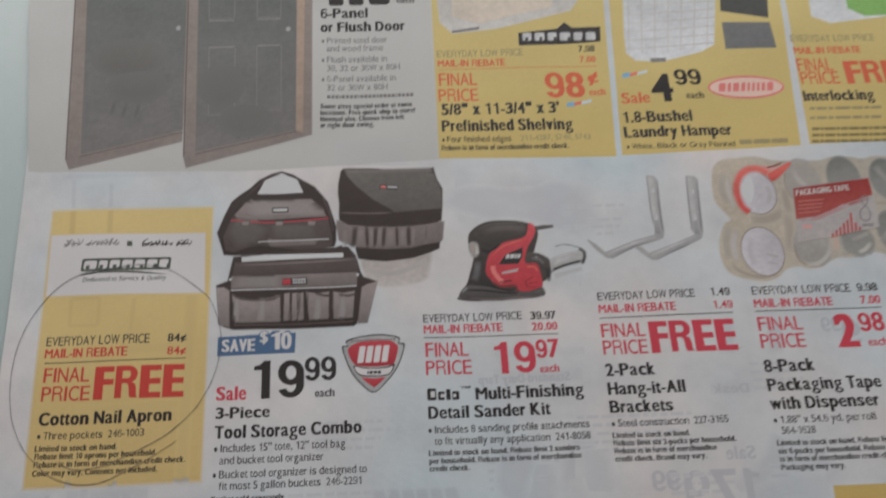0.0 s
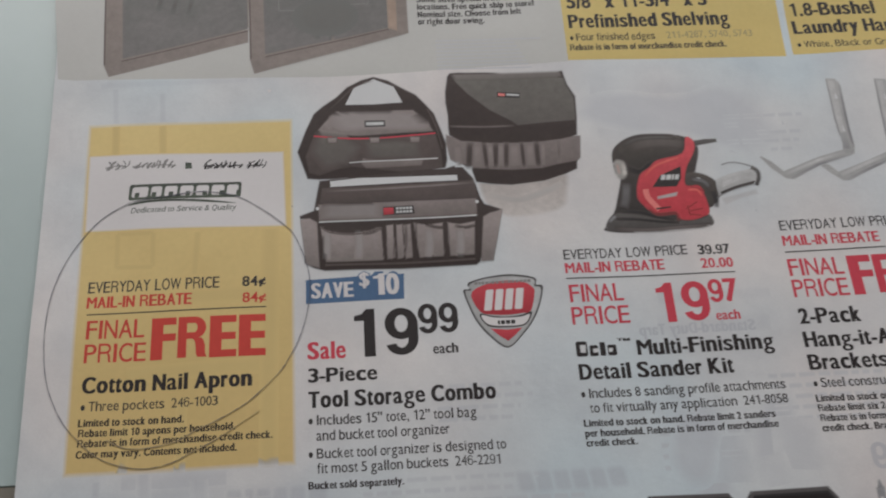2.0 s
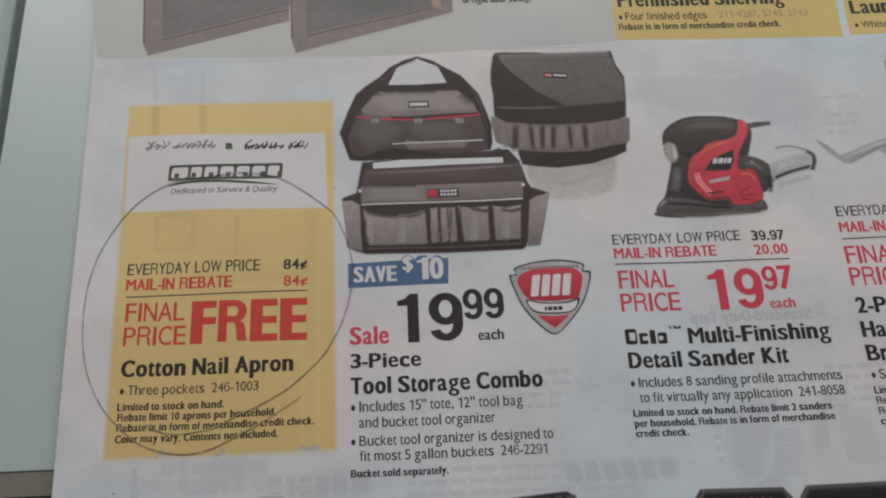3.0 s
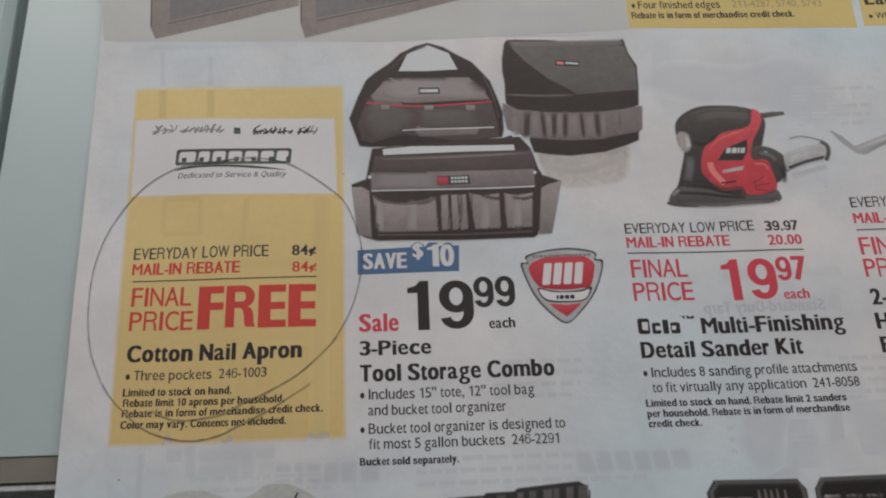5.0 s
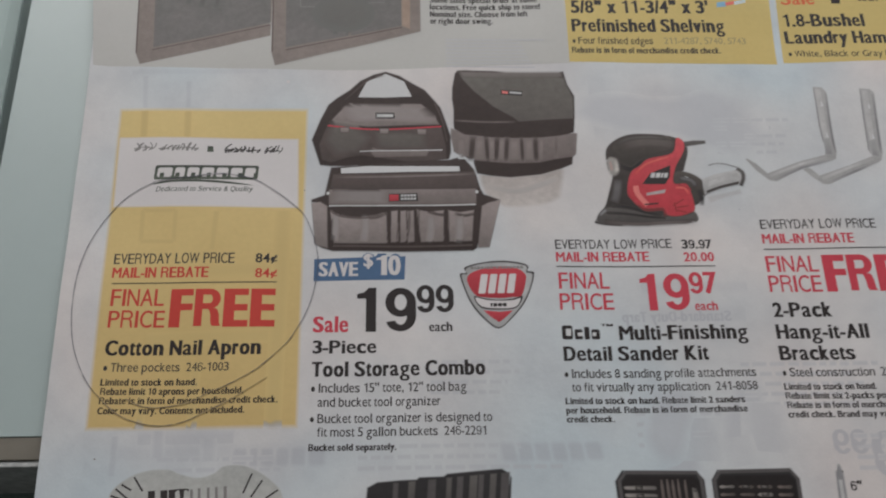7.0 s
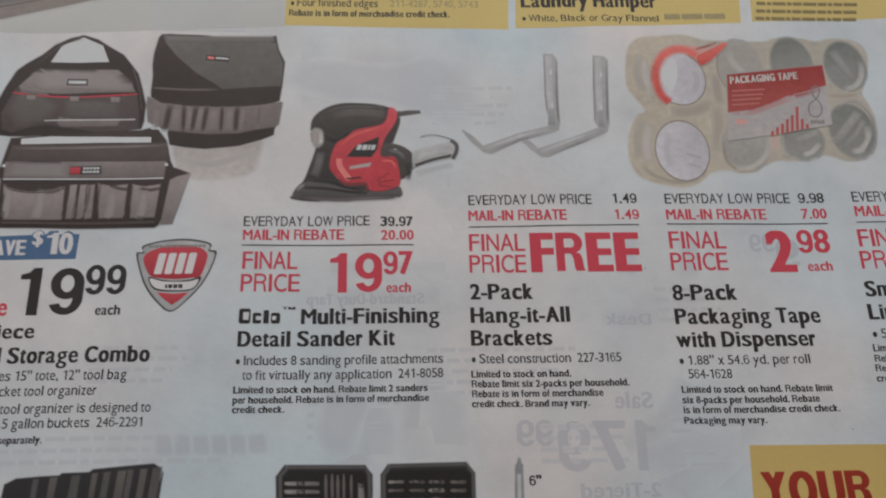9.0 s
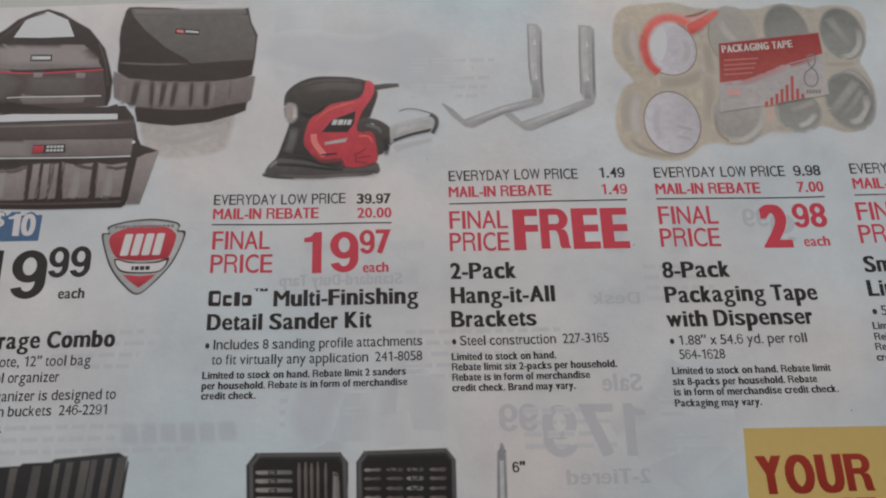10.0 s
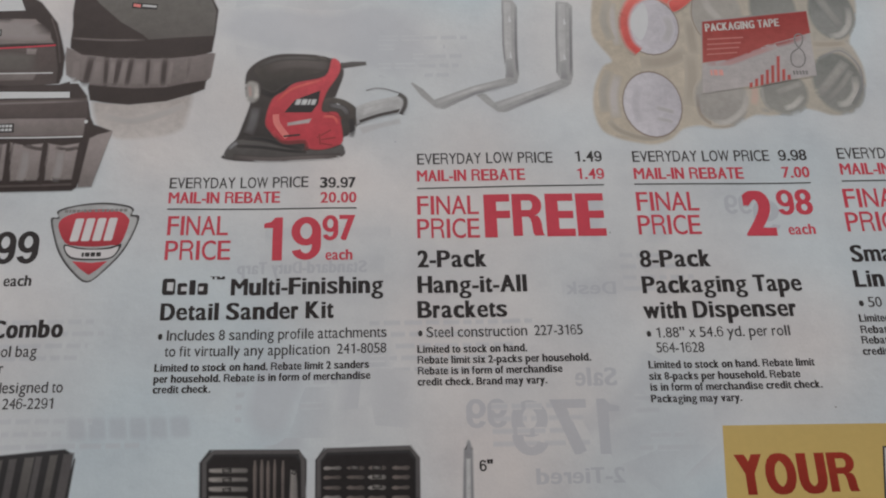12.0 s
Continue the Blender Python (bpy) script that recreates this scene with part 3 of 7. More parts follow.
# ---- the table ----
TX0, TX1, TY0, TY1, SLAB = -0.0262, 0.95, -0.0009, 0.56, 0.020
BED = TOP - 0.0011
table = tagged(new("table"), "white laminate table with a brown edge band", "table")
table.location = (0, 0, 0)
part("tabletop", add_box(bmesh.new(), TX0, TX1, TY0, TY1, BED - 0.004, BED, 0.0002), LAMINATE, table, "white laminate top")
bm = bmesh.new()
bmesh.ops.create_cone(bm, cap_ends=True, segments=32, radius1=0.008, radius2=0.008, depth=TY1 - TY0 - 0.0012,
                      matrix=Matrix.Translation((TX0 + 0.0035, (TY0 + TY1) / 2, BED - 0.0081)) @ Matrix.Rotation(radians(90), 4, "X"))
for f in bm.faces:
    f.smooth = len(f.verts) == 4
part("rounded_edge", bm, LAMINATE, table, "rounded white laminate edge")
part("slab", add_box(bmesh.new(), TX0 + 0.0006, TX1 - 0.0006, TY0 + 0.0003, TY1 - 0.0006, BED - SLAB, BED - 0.004, 0.001), PAINTWOOD, table)
part("edge_band", add_box(bmesh.new(), TX0 + 0.0006, TX1 - 0.0006, TY0 - 0.0045, TY0 + 0.0003, BED - SLAB, BED - 0.0002, 0.0002), EDGEWOOD, table, "brown wood lipping")
part("edge_trim", add_box(bmesh.new(), TX0 + 0.0006, TX1 - 0.0006, TY0 - 0.0058, TY0 - 0.0045, BED - SLAB, BED - 0.0006, 0.0003), TRIM, table, "speckled grey trim strip")
# near-black board added where only shade lies below the front edge
part("apron", add_box(bmesh.new(), TX0 + 0.03, TX1 - 0.03, TY0 - 0.004, TY0 + 0.012, BED - SLAB - 0.09, BED - SLAB), UNDERSHADE, table, "added dark board in place of the shade under the top")
for x in (TX0 + 0.06, TX1 - 0.06):
    for y in (TY0 + 0.06, TY1 - 0.06):
        part("leg", add_box(bmesh.new(), x - 0.02, x + 0.02, y - 0.02, y + 0.02, 0, BED - SLAB, 0.003), METALLEG, table)

# ---- grey-green unit beside the table, its form made up to catch the light ----
cabinet = tagged(new("grey_green_stand_in"), "made-up grey-green unit beside the white table", "cabinet")
part("top", add_box(bmesh.new(), -0.56, -0.0322, -0.05, 0.60, 0.713, 0.735, 0.005), TEAL, cabinet)
# body and doors are unseen additions below the made-up top
part("body", add_box(bmesh.new(), -0.54, -0.05, -0.03, 0.59, 0.0, 0.713, 0.002), TEAL, cabinet)
for x in (-0.54, -0.294):
    part("door", add_box(bmesh.new(), x + 0.004, x + 0.24, -0.048, -0.03, 0.05, 0.70, 0.002), TEAL, cabinet)

# ---- the flyer ----
flyer = tagged(new("flyer"), "newsprint store flyer with pen-circled yellow coupon on white table", "flyer")
flyer.location = (0, 0, TOP)
PX0, PX1, PY0, PY1 = -8.2, 262.0, -62.0, 226.0


def sheet(name, x0, x1, y0, y1, drop, lean, label):
    """One page: a thin cockled sheet with both faces and a cut edge."""
    bm = bmesh.new()
    bm.faces.new([bm.verts.new((x + lean * y, y, drop)) for x, y in ((x0, y0), (x1, y0), (x1, y1), (x0, y1))])
    lay(bm, 0)
    top = bm.faces[:]
    made = bmesh.ops.extrude_face_region(bm, geom=top)
    for v in made["geom"]:
        if isinstance(v, bmesh.types.BMVert):
            v.co.z -= 0.05 * MM
    bmesh.ops.recalc_face_normals(bm, faces=bm.faces[:])
    for f in bm.faces:
        f.smooth = True
    ob = part(name, bm, NEWSPRINT, flyer, label)
    ups = []
    for v in ob.data.vertices:
        h, up = surface(v.co.x / MM, v.co.y / MM)
        ups.append(up if v.co.z / MM > h + drop - 0.025 else -up)
    ob.data.normals_split_custom_set_from_vertices(ups)
    return ob


sheet("front_page", PX0, PX1, PY0, PY1, 0.0, -0.02, "printed front page of newsprint")
for n in range(3):
    sheet("inner_page", PX0 + 0.4 * n + 0.3, PX1 - 0.5, PY0 + 0.5, PY1 - 0.6, -0.16 - 0.16 * n, -0.02, "newsprint page beneath")

# the yellow coupon
coupon = shape(flyer, "coupon_panel", [(-1.5, 73.4), (39.5, 73.1), (40.0, 0.1), (0.1, -0.0)], YELLOW, 1, label="yellow printed coupon panel")
shape(coupon, "white_inset", [(-1.0, 66.0), (37.9, 65.4), (38.5, 48.3), (-0.5, 48.8)], INSET, 2)
line(coupon, "lead_text", 'EVERYDAY LOW PRICE', 1.2, 35.2, 24.7, 2.36, DARK, LIGHT)
line(coupon, "lead_price", '84¢', 30.2, 35.3, 4.5, 2.13, DARK, BOLD)
line(coupon, "lead_text", 'MAIL-IN REBATE', 1.2, 32.0, 19.6, 2.38, RED, SEMI)
line(coupon, "lead_price", '84¢', 30.3, 31.9, 4.5, 2.10, RED, SEMI)
stroke(coupon, "rule", [(1.4, 30.7), (34.8, 30.9)], 0.22, DARK, 3)
line(coupon, "final_text", 'FINAL', 1.6, 25.7, 10.7, 3.74, RED, LIGHT)
line(coupon, "final_text", 'PRICE', 1.6, 21.0, 11.2, 3.66, RED, LIGHT)
line(coupon, "final_price", 'FREE', 13.6, 21.0, 21.2, 8.38, RED, HEAVY)
line(coupon, "heading", 'Cotton Nail Apron', 1.7, 15.1, 30.7, 3.13, BLACK, BOLD)
line(coupon, "bullet_text", '• Three pockets  246-1003', 1.8, 11.7, 24.5, 1.80, DARK, LIGHT)
line(coupon, "small_print", 'Limited to stock on hand.', 1.6, 8.8, 18.7, 1.41, BLACK, SMALL)
line(coupon, "small_print", 'Rebate limit 10 aprons per household.', 1.8, 6.9, 27.7, 1.40, BLACK, SMALL)
line(coupon, "small_print", 'Rebate is in form of merchandise credit check.', 1.8, 5.0, 34.4, 1.39, BLACK, SMALL)
line(coupon, "small_print", 'Color may vary. Contents not included.', 1.7, 3.0, 28.2, 1.37, BLACK, SMALL)
blocks(coupon, "mark_outline", 8.0, 55.8, 20.9, 2.32, [1.35, 0.9, 1.05, 1.1, 1.05, 1.05, 0.95], GREENBLACK, 3, gap=0.24, slant=0.08, grow=0.6)
blocks(coupon, "mark_block", 8.0, 55.8, 20.9, 2.32, [1.35, 0.9, 1.05, 1.1, 1.05, 1.05, 0.95], INSET, 4, gap=0.24, slant=0.08)
blocks(coupon, "mark_notch", 8.6, 55.8, 20.9, 1.03, [0.35, 0.35, 0.35, 0.35, 0.35, 0.35, 0.35], GREENBLACK, 5, gap=0.93, slant=0.08)
shape(coupon, "swoosh", [(7.4, 54.0), (9.2, 54.7), (12.4, 55.1), (17.8, 55.1), (23.3, 54.7), (28.8, 53.8), (23.3, 54.2), (17.8, 54.6), (12.4, 54.6), (9.4, 54.3)], GREENBLACK, 4)
line(coupon, "slogan", 'Dedicated to Service & Quality', 8.1, 52.3, 20.5, 1.20, GREENBLACK, LIGHT, lean=0.2)
scribble(coupon, 2.4, 62.5, 4.1, 2.2, 7, GREYINK)
scribble(coupon, 7.8, 62.4, 2.4, 2.2, 4, GREYINK)
scribble(coupon, 10.9, 62.3, 5.0, 2.2, 8, GREYINK)
scribble(coupon, 21.9, 62.0, 2.4, 2.2, 5, DARK)
scribble(coupon, 24.5, 62.0, 1.7, 2.2, 3, DARK)
scribble(coupon, 26.6, 61.9, 2.9, 2.2, 4, DARK)
scribble(coupon, 30.6, 61.8, 3.4, 2.2, 7, DARK)
shape(coupon, "green_block", [(18.3, 63.6), (19.5, 63.5), (19.7, 62.1), (18.3, 62.1)], GREENBLACK, 3)

# tool storage advert
save = shape(flyer, "save_panel", [(42.3, 36.1), (61.2, 36.7), (61.0, 31.4), (42.3, 31.1)], BLUE, 1, label="blue price flash")
line(save, "save_text", 'SAVE', 43.3, 32.2, 8.1, 3.17, INSET, BOLD)
line(save, "save_sign_outline", '$', 52.2, 33.9, 2.6, 3.68, BLUE, FAT, layer=3)
line(save, "save_amount_outline", '10', 54.8, 32.0, 5.8, 5.32, BLUE, FAT, layer=3)
line(save, "save_sign", '$', 52.5, 34.3, 2.0, 2.96, INSET, SEMI, layer=4)
line(save, "save_amount", '10', 55.2, 32.4, 5.0, 4.49, INSET, BOLD, layer=4)
line(flyer, "sale_text", 'Sale', 42.5, 19.8, 7.1, 3.45, CRIMSON, BOLD)
line(flyer, "price", '19', 51.3, 19.8, 12.0, 9.72, BLACK, HEAVY)
line(flyer, "price_fraction", '99', 63.4, 23.9, 7.6, 6.24, BLACK, BOLD)
line(flyer, "each_text", 'each', 65.9, 19.7, 4.7, 2.00, BLACK, SEMI)
line(flyer, "heading", '3-Piece', 42.6, 15.2, 12.7, 2.83, BLACK, BOLD)
line(flyer, "heading", 'Tool Storage Combo', 42.6, 10.3, 34.3, 3.15, BLACK, BOLD)
line(flyer, "bullet_text", '• Includes 15" tote, 12" tool bag', 42.6, 7.0, 30.4, 1.89, DARK, LIGHT)
line(flyer, "bullet_text", 'and bucket tool organizer', 44.0, 4.1, 23.9, 1.86, DARK, LIGHT)
line(flyer, "bullet_text", '• Bucket tool organizer is designed to', 42.6, 0.8, 35.3, 1.83, DARK, LIGHT)
line(flyer, "bullet_text", 'fit most 5 gallon buckets  246-2291', 44.1, -1.9, 32.5, 1.81, DARK, LIGHT)
line(flyer, "small_print", 'Bucket sold separately.', 42.5, -4.7, 16.8, 1.33, BLACK, SMALL)
shield = shape(flyer, "shield", [(73.5, 34.1), (76.8, 35.1), (81.3, 35.5), (85.3, 34.9), (86.7, 34.1), (86.5, 33.0), (87.8, 32.6), (87.1, 29.4), (85.5, 25.8), (82.8, 22.4), (79.9, 20.1), (77.0, 22.3), (74.6, 25.6), (73.2, 29.2), (72.4, 32.5), (73.6, 32.8)], DARK, 1, label="printed shield emblem in red and silver")
shape(shield, "silver_rim", [(73.8, 33.8), (76.8, 34.8), (81.3, 35.1), (85.3, 34.5), (86.4, 33.8), (86.2, 32.7), (87.4, 32.2), (86.8, 29.4), (85.2, 25.9), (82.7, 22.7), (80.0, 20.4), (77.2, 22.6), (74.9, 25.8), (73.5, 29.3), (72.8, 32.3), (73.9, 32.5)], SILVERRIM, 2)
shape(shield, "red_field", [(73.9, 31.0), (74.7, 32.7), (77.7, 33.8), (81.2, 34.2), (84.3, 33.6), (85.7, 32.6), (86.1, 31.3), (85.0, 27.5), (83.3, 27.1), (80.5, 26.9), (77.7, 27.1), (75.4, 27.8)], LOGORED, 3)
shape(shield, "white_band", [(75.2, 27.4), (77.8, 26.8), (80.5, 26.5), (83.3, 26.8), (85.2, 27.3), (83.8, 24.7), (80.3, 24.3), (76.5, 24.8)], DARK, 3)
shape(shield, "white_band", [(75.5, 27.1), (77.8, 26.5), (80.5, 26.3), (83.2, 26.4), (84.7, 26.8), (83.6, 24.9), (80.3, 24.6), (76.7, 25.1)], INSET, 4)
shape(shield, "red_tip", [(77.0, 24.2), (80.3, 23.8), (83.0, 24.1), (81.6, 22.7), (80.1, 21.5), (78.4, 22.8)], LOGORED, 3)
blocks(shield, "year_bar", 78.5, 25.0, 3.3, 0.80, [0.5, 1, 1, 1], DARK, 5, gap=0.2)
blocks(shield, "name_bar", 74.7, 33.6, 10.9, 0.59, [1, 0.6, 1, 1, 0.4, 1, 1, 0.3, 1, 0.4, 1, 1, 1, 1, 1, 1], GREYINK, 5, gap=0.25)
blocks(shield, "mark_block", 76.1, 28.0, 7.3, 4.42, [1, 1, 1, 1], INSET, 4, gap=0.32, slant=0.16)

# printed photograph of three tool bags
tool_bag = shape(flyer, "tool_bag_picture", [(40.8, 65.2), (42.5, 70.3), (44.2, 74.4), (46.0, 76.2), (48.9, 78.5), (51.2, 81.0), (54.2, 82.7), (56.9, 83.5), (60.0, 82.4), (62.8, 80.4), (65.7, 78.5), (67.8, 75.7), (69.2, 73.7), (70.4, 69.7), (71.3, 66.3), (71.3, 62.2), (70.6, 59.3), (68.6, 58.9), (57.4, 58.6), (45.2, 58.5), (42.8, 58.8)], BAGBLACK, 1, smooth=False)
shape(tool_bag, "handle_gap", [(50.8, 76.6), (52.7, 80.9), (56.9, 82.9), (61.1, 80.8), (62.8, 76.7), (56.9, 76.5)], PAPERWHITE, 2, smooth=False)
shape(tool_bag, "grey_front", [(44.5, 69.6), (46.5, 72.3), (48.8, 74.9), (56.3, 74.8), (64.9, 74.7), (67.7, 71.5), (68.9, 69.3), (62.3, 69.2), (53.2, 68.8), (48.7, 69.2)], BAGGREY, 2, smooth=False)
shape(tool_bag, "dark_belly", [(42.5, 64.0), (44.2, 68.9), (51.0, 68.2), (57.7, 68.1), (69.2, 68.8), (70.2, 63.6), (70.2, 60.1), (61.9, 59.8), (50.8, 61.6), (45.2, 59.5), (43.2, 60.2)], BAGDARK, 2, smooth=False)
stroke(tool_bag, "red_piping", [(44.2, 68.9), (51.0, 68.2), (57.7, 68.1), (64.6, 68.5), (69.3, 68.8)], 0.35, CRIMSON, 4)
shape(tool_bag, "buckle", [(47.0, 68.4), (48.9, 68.4), (48.8, 67.2), (47.1, 67.2)], BAGGREY, 5)
shape(tool_bag, "buckle", [(55.7, 68.2), (57.6, 68.2), (57.5, 67.0), (55.8, 67.0)], BAGGREY, 5)
shape(tool_bag, "buckle", [(64.0, 68.1), (65.9, 68.0), (65.8, 66.8), (64.1, 66.8)], BAGGREY, 5)
shape(tool_bag, "front_roll", [(54.1, 63.2), (66.0, 63.4), (66.3, 62.2), (65.9, 61.2), (54.7, 60.9), (53.8, 62.0)], BAGGREY2, 3)
stroke(tool_bag, "handle_shine", [(47.4, 75.3), (50.0, 78.1), (52.9, 81.1), (56.9, 82.5)], 0.35, BAGDARK, 3)
stroke(tool_bag, "strap_edge", [(67.9, 74.9), (69.5, 70.4), (70.5, 64.9)], 0.4, BAGDARK, 3)
stroke(tool_bag, "zip", [(51.3, 62.3), (54.7, 62.5), (62.0, 62.6), (69.4, 62.7)], 0.3, SILVER, 4)
shape(tool_bag, "maker_tag", [(54.7, 72.5), (58.9, 72.4), (59.0, 70.9), (54.7, 70.9)], DARK, 4)
shape(tool_bag, "tag_mark", [(55.0, 72.1), (58.6, 72.0), (58.6, 71.3), (55.0, 71.3)], SILVER, 5)
shape(tool_bag, "cloth_shade", [(45.5, 69.3), (49.8, 68.6), (53.2, 65.9), (50.8, 62.0), (46.3, 61.7), (44.1, 64.9)], BAGGREEN, 3, soft=2.0, ink=0.7)
shape(tool_bag, "cloth_shade", [(54.9, 66.9), (61.1, 67.0), (65.6, 66.4), (66.0, 63.4), (59.8, 63.3), (55.3, 63.7)], BAGGREEN, 3, soft=1.6, ink=0.7)
shape(tool_bag, "front_shade", [(47.9, 73.6), (51.1, 74.3), (61.4, 74.0), (66.0, 73.0), (67.0, 70.5), (56.7, 71.0), (49.9, 70.8)], SILVERPINK, 3, soft=1.4, ink=0.3)
bucket = shape(flyer, "bucket_organizer_picture", [(77.2, 56.6), (79.6, 56.0), (84.0, 55.6), (90.8, 56.5), (95.3, 58.0), (94.9, 52.5), (94.0, 50.2), (90.0, 48.7), (83.3, 48.3), (80.7, 49.3), (78.6, 50.6)], PAILGREY, 1, smooth=True, soft=0.9)
shape(bucket, "bag_body", [(72.6, 82.8), (73.2, 83.6), (75.1, 83.7), (76.5, 83.6), (86.5, 83.2), (97.3, 83.2), (98.0, 79.7), (99.4, 76.5), (99.1, 71.2), (98.5, 65.7), (97.7, 58.7), (95.5, 57.7), (90.8, 56.2), (84.0, 55.5), (79.6, 56.0), (76.8, 56.6), (76.0, 60.1), (73.2, 61.5), (72.2, 66.2), (72.0, 69.7), (72.1, 73.1), (71.8, 75.9), (71.9, 78.8)], BAGBLACK, 2, smooth=False)
shape(bucket, "lid_cloth", [(73.4, 83.2), (86.5, 82.9), (97.0, 82.9), (97.7, 79.7), (99.0, 76.2), (98.8, 70.5), (92.3, 70.3), (86.5, 69.9), (85.4, 71.0), (81.0, 73.9), (76.7, 78.1), (74.4, 81.1)], BAGGREEN, 3, smooth=False)
shape(bucket, "lid_shade", [(73.8, 83.2), (96.9, 82.9), (97.0, 81.7), (81.7, 81.7), (74.6, 81.9)], BAGGREY, 4, soft=0.8, ink=0.4)
shape(bucket, "pocket_band", [(71.4, 68.3), (72.9, 67.6), (74.4, 66.6), (77.0, 66.3), (80.4, 65.8), (84.9, 65.6), (90.6, 65.6), (95.3, 66.0), (98.7, 66.7), (99.3, 66.5), (98.7, 61.3), (97.8, 60.6), (93.4, 59.9), (90.9, 59.3), (89.7, 59.2), (84.3, 59.1), (79.9, 59.5), (76.5, 60.0), (75.7, 60.5), (73.2, 61.4), (71.9, 62.2), (71.4, 65.6)], BAGGREY2, 3, smooth=False)
stroke(bucket, "pocket_fold", [(76.3, 66.2), (75.9, 62.9), (75.5, 59.6)], 1.3, BAGBLACK, 4, ink=0.9)
stroke(bucket, "pocket_fold", [(79.1, 66.1), (79.2, 62.9), (79.3, 59.5)], 0.9, BAGBLACK, 4, ink=0.9)
stroke(bucket, "pocket_fold", [(81.6, 66.0), (81.3, 62.8), (80.9, 59.5)], 1.2, BAGBLACK, 4, ink=0.9)
stroke(bucket, "pocket_fold", [(83.8, 66.0), (83.5, 62.8), (83.2, 59.4)], 1.0, BAGBLACK, 4, ink=0.9)
stroke(bucket, "pocket_fold", [(86.9, 65.9), (86.9, 62.7), (86.9, 59.3)], 0.8, BAGBLACK, 4, ink=0.9)
stroke(bucket, "pocket_fold", [(90.0, 65.9), (89.9, 62.6), (89.9, 59.3)], 1.1, BAGBLACK, 4, ink=0.9)
stroke(bucket, "pocket_shine", [(77.7, 65.3), (77.6, 62.9), (77.5, 60.2)], 1.4, BAGGREY, 4, ink=0.55)
stroke(bucket, "pocket_shine", [(80.3, 65.3), (80.3, 62.8), (80.2, 60.2)], 0.8, BAGGREY, 4, ink=0.55)
stroke(bucket, "pocket_shine", [(82.6, 65.2), (82.4, 62.8), (82.2, 60.1)], 0.8, BAGGREY, 4, ink=0.55)
stroke(bucket, "pocket_shine", [(85.3, 65.1), (85.2, 62.7), (85.1, 60.1)], 1.6, BAGGREY, 4, ink=0.55)
stroke(bucket, "pocket_shine", [(88.5, 65.1), (88.5, 62.6), (88.5, 60.0)], 1.3, BAGGREY, 4, ink=0.55)
stroke(bucket, "pocket_shine", [(91.3, 65.0), (91.1, 62.6), (90.8, 59.9)], 0.7, BAGGREY, 4, ink=0.55)
stroke(bucket, "pocket_shine", [(73.5, 65.4), (73.6, 63.0), (73.6, 60.3)], 1.2, BAGGREY, 4, ink=0.55)
stroke(bucket, "band_shade", [(94.6, 65.6), (94.2, 60.2)], 0.6, BAGDARK, 4, ink=0.5)
stroke(bucket, "edge_seam", [(72.1, 70.3), (78.4, 69.8), (85.9, 69.8)], 0.5, BAGGREY2, 4, ink=0.8)
stroke(bucket, "pail_fold", [(78.8, 53.5), (84.8, 52.0), (90.5, 53.6), (94.3, 55.4)], 1.2, STEEL, 2, ink=0.4)
shape(bucket, "maker_tag", [(82.9, 78.4), (87.8, 77.9), (87.6, 76.7), (82.8, 77.1)], DARK, 5)
shape(bucket, "tag_mark", [(83.1, 78.1), (84.5, 77.9), (84.5, 77.2), (83.1, 77.4)], LOGORED2, 6)
shape(bucket, "tag_word", [(84.9, 77.9), (87.5, 77.6), (87.5, 77.2), (84.8, 77.4)], SILVER, 6)
tote = shape(flyer, "tool_tote_picture", [(41.2, 50.3), (44.0, 51.4), (44.6, 55.0), (45.2, 58.2), (50.7, 58.7), (70.9, 60.2), (73.8, 61.1), (76.3, 57.5), (77.4, 52.9), (78.1, 51.4), (81.5, 50.0), (80.8, 46.5), (78.8, 38.8), (76.2, 38.5), (75.4, 37.9), (60.9, 37.7), (46.0, 37.9), (43.9, 38.6), (42.2, 39.6)], BAGBLACK, 2, smooth=False)
shape(tote, "handle_gap", [(47.3, 58.0), (53.0, 58.6), (73.0, 58.5), (73.1, 57.2), (61.8, 57.1), (47.4, 56.7)], PAPERWHITE, 6)
shape(tote, "handle_bar", [(45.7, 56.5), (61.8, 56.7), (76.3, 57.1), (76.9, 52.9), (61.6, 52.9), (45.1, 52.9)], BAGDARK, 5)
shape(tote, "grey_flap", [(44.9, 52.7), (61.6, 52.7), (76.5, 52.8), (76.4, 49.1), (61.4, 48.9), (45.0, 48.9)], BAGGREY2, 5)
stroke(tote, "pale_piping", [(45.0, 48.7), (57.1, 48.7), (66.9, 48.7), (76.3, 48.9)], 0.35, SILVER, 6)
shape(tote, "side_pocket", [(41.3, 49.4), (43.1, 49.7), (44.6, 48.7), (44.8, 42.5), (45.0, 38.6), (42.4, 39.5)], BAGGREY, 5, smooth=False)
shape(tote, "side_pocket", [(77.6, 48.5), (79.0, 49.3), (81.5, 49.9), (78.8, 38.7), (76.4, 38.6)], BAGGREY, 5, smooth=False)
shape(tote, "wide_pocket", [(45.3, 47.6), (47.2, 46.5), (50.5, 45.9), (53.7, 46.1), (57.2, 47.1), (57.4, 39.7), (50.3, 39.7), (46.3, 39.8)], BAGGREY, 5, smooth=False)
shape(tote, "narrow_pocket", [(58.1, 47.3), (59.6, 47.5), (59.8, 40.1), (58.2, 39.9)], BAGGREY, 5)
shape(tote, "narrow_pocket", [(60.1, 47.3), (61.4, 47.5), (61.5, 40.1), (60.2, 39.9)], BAGGREY, 5)
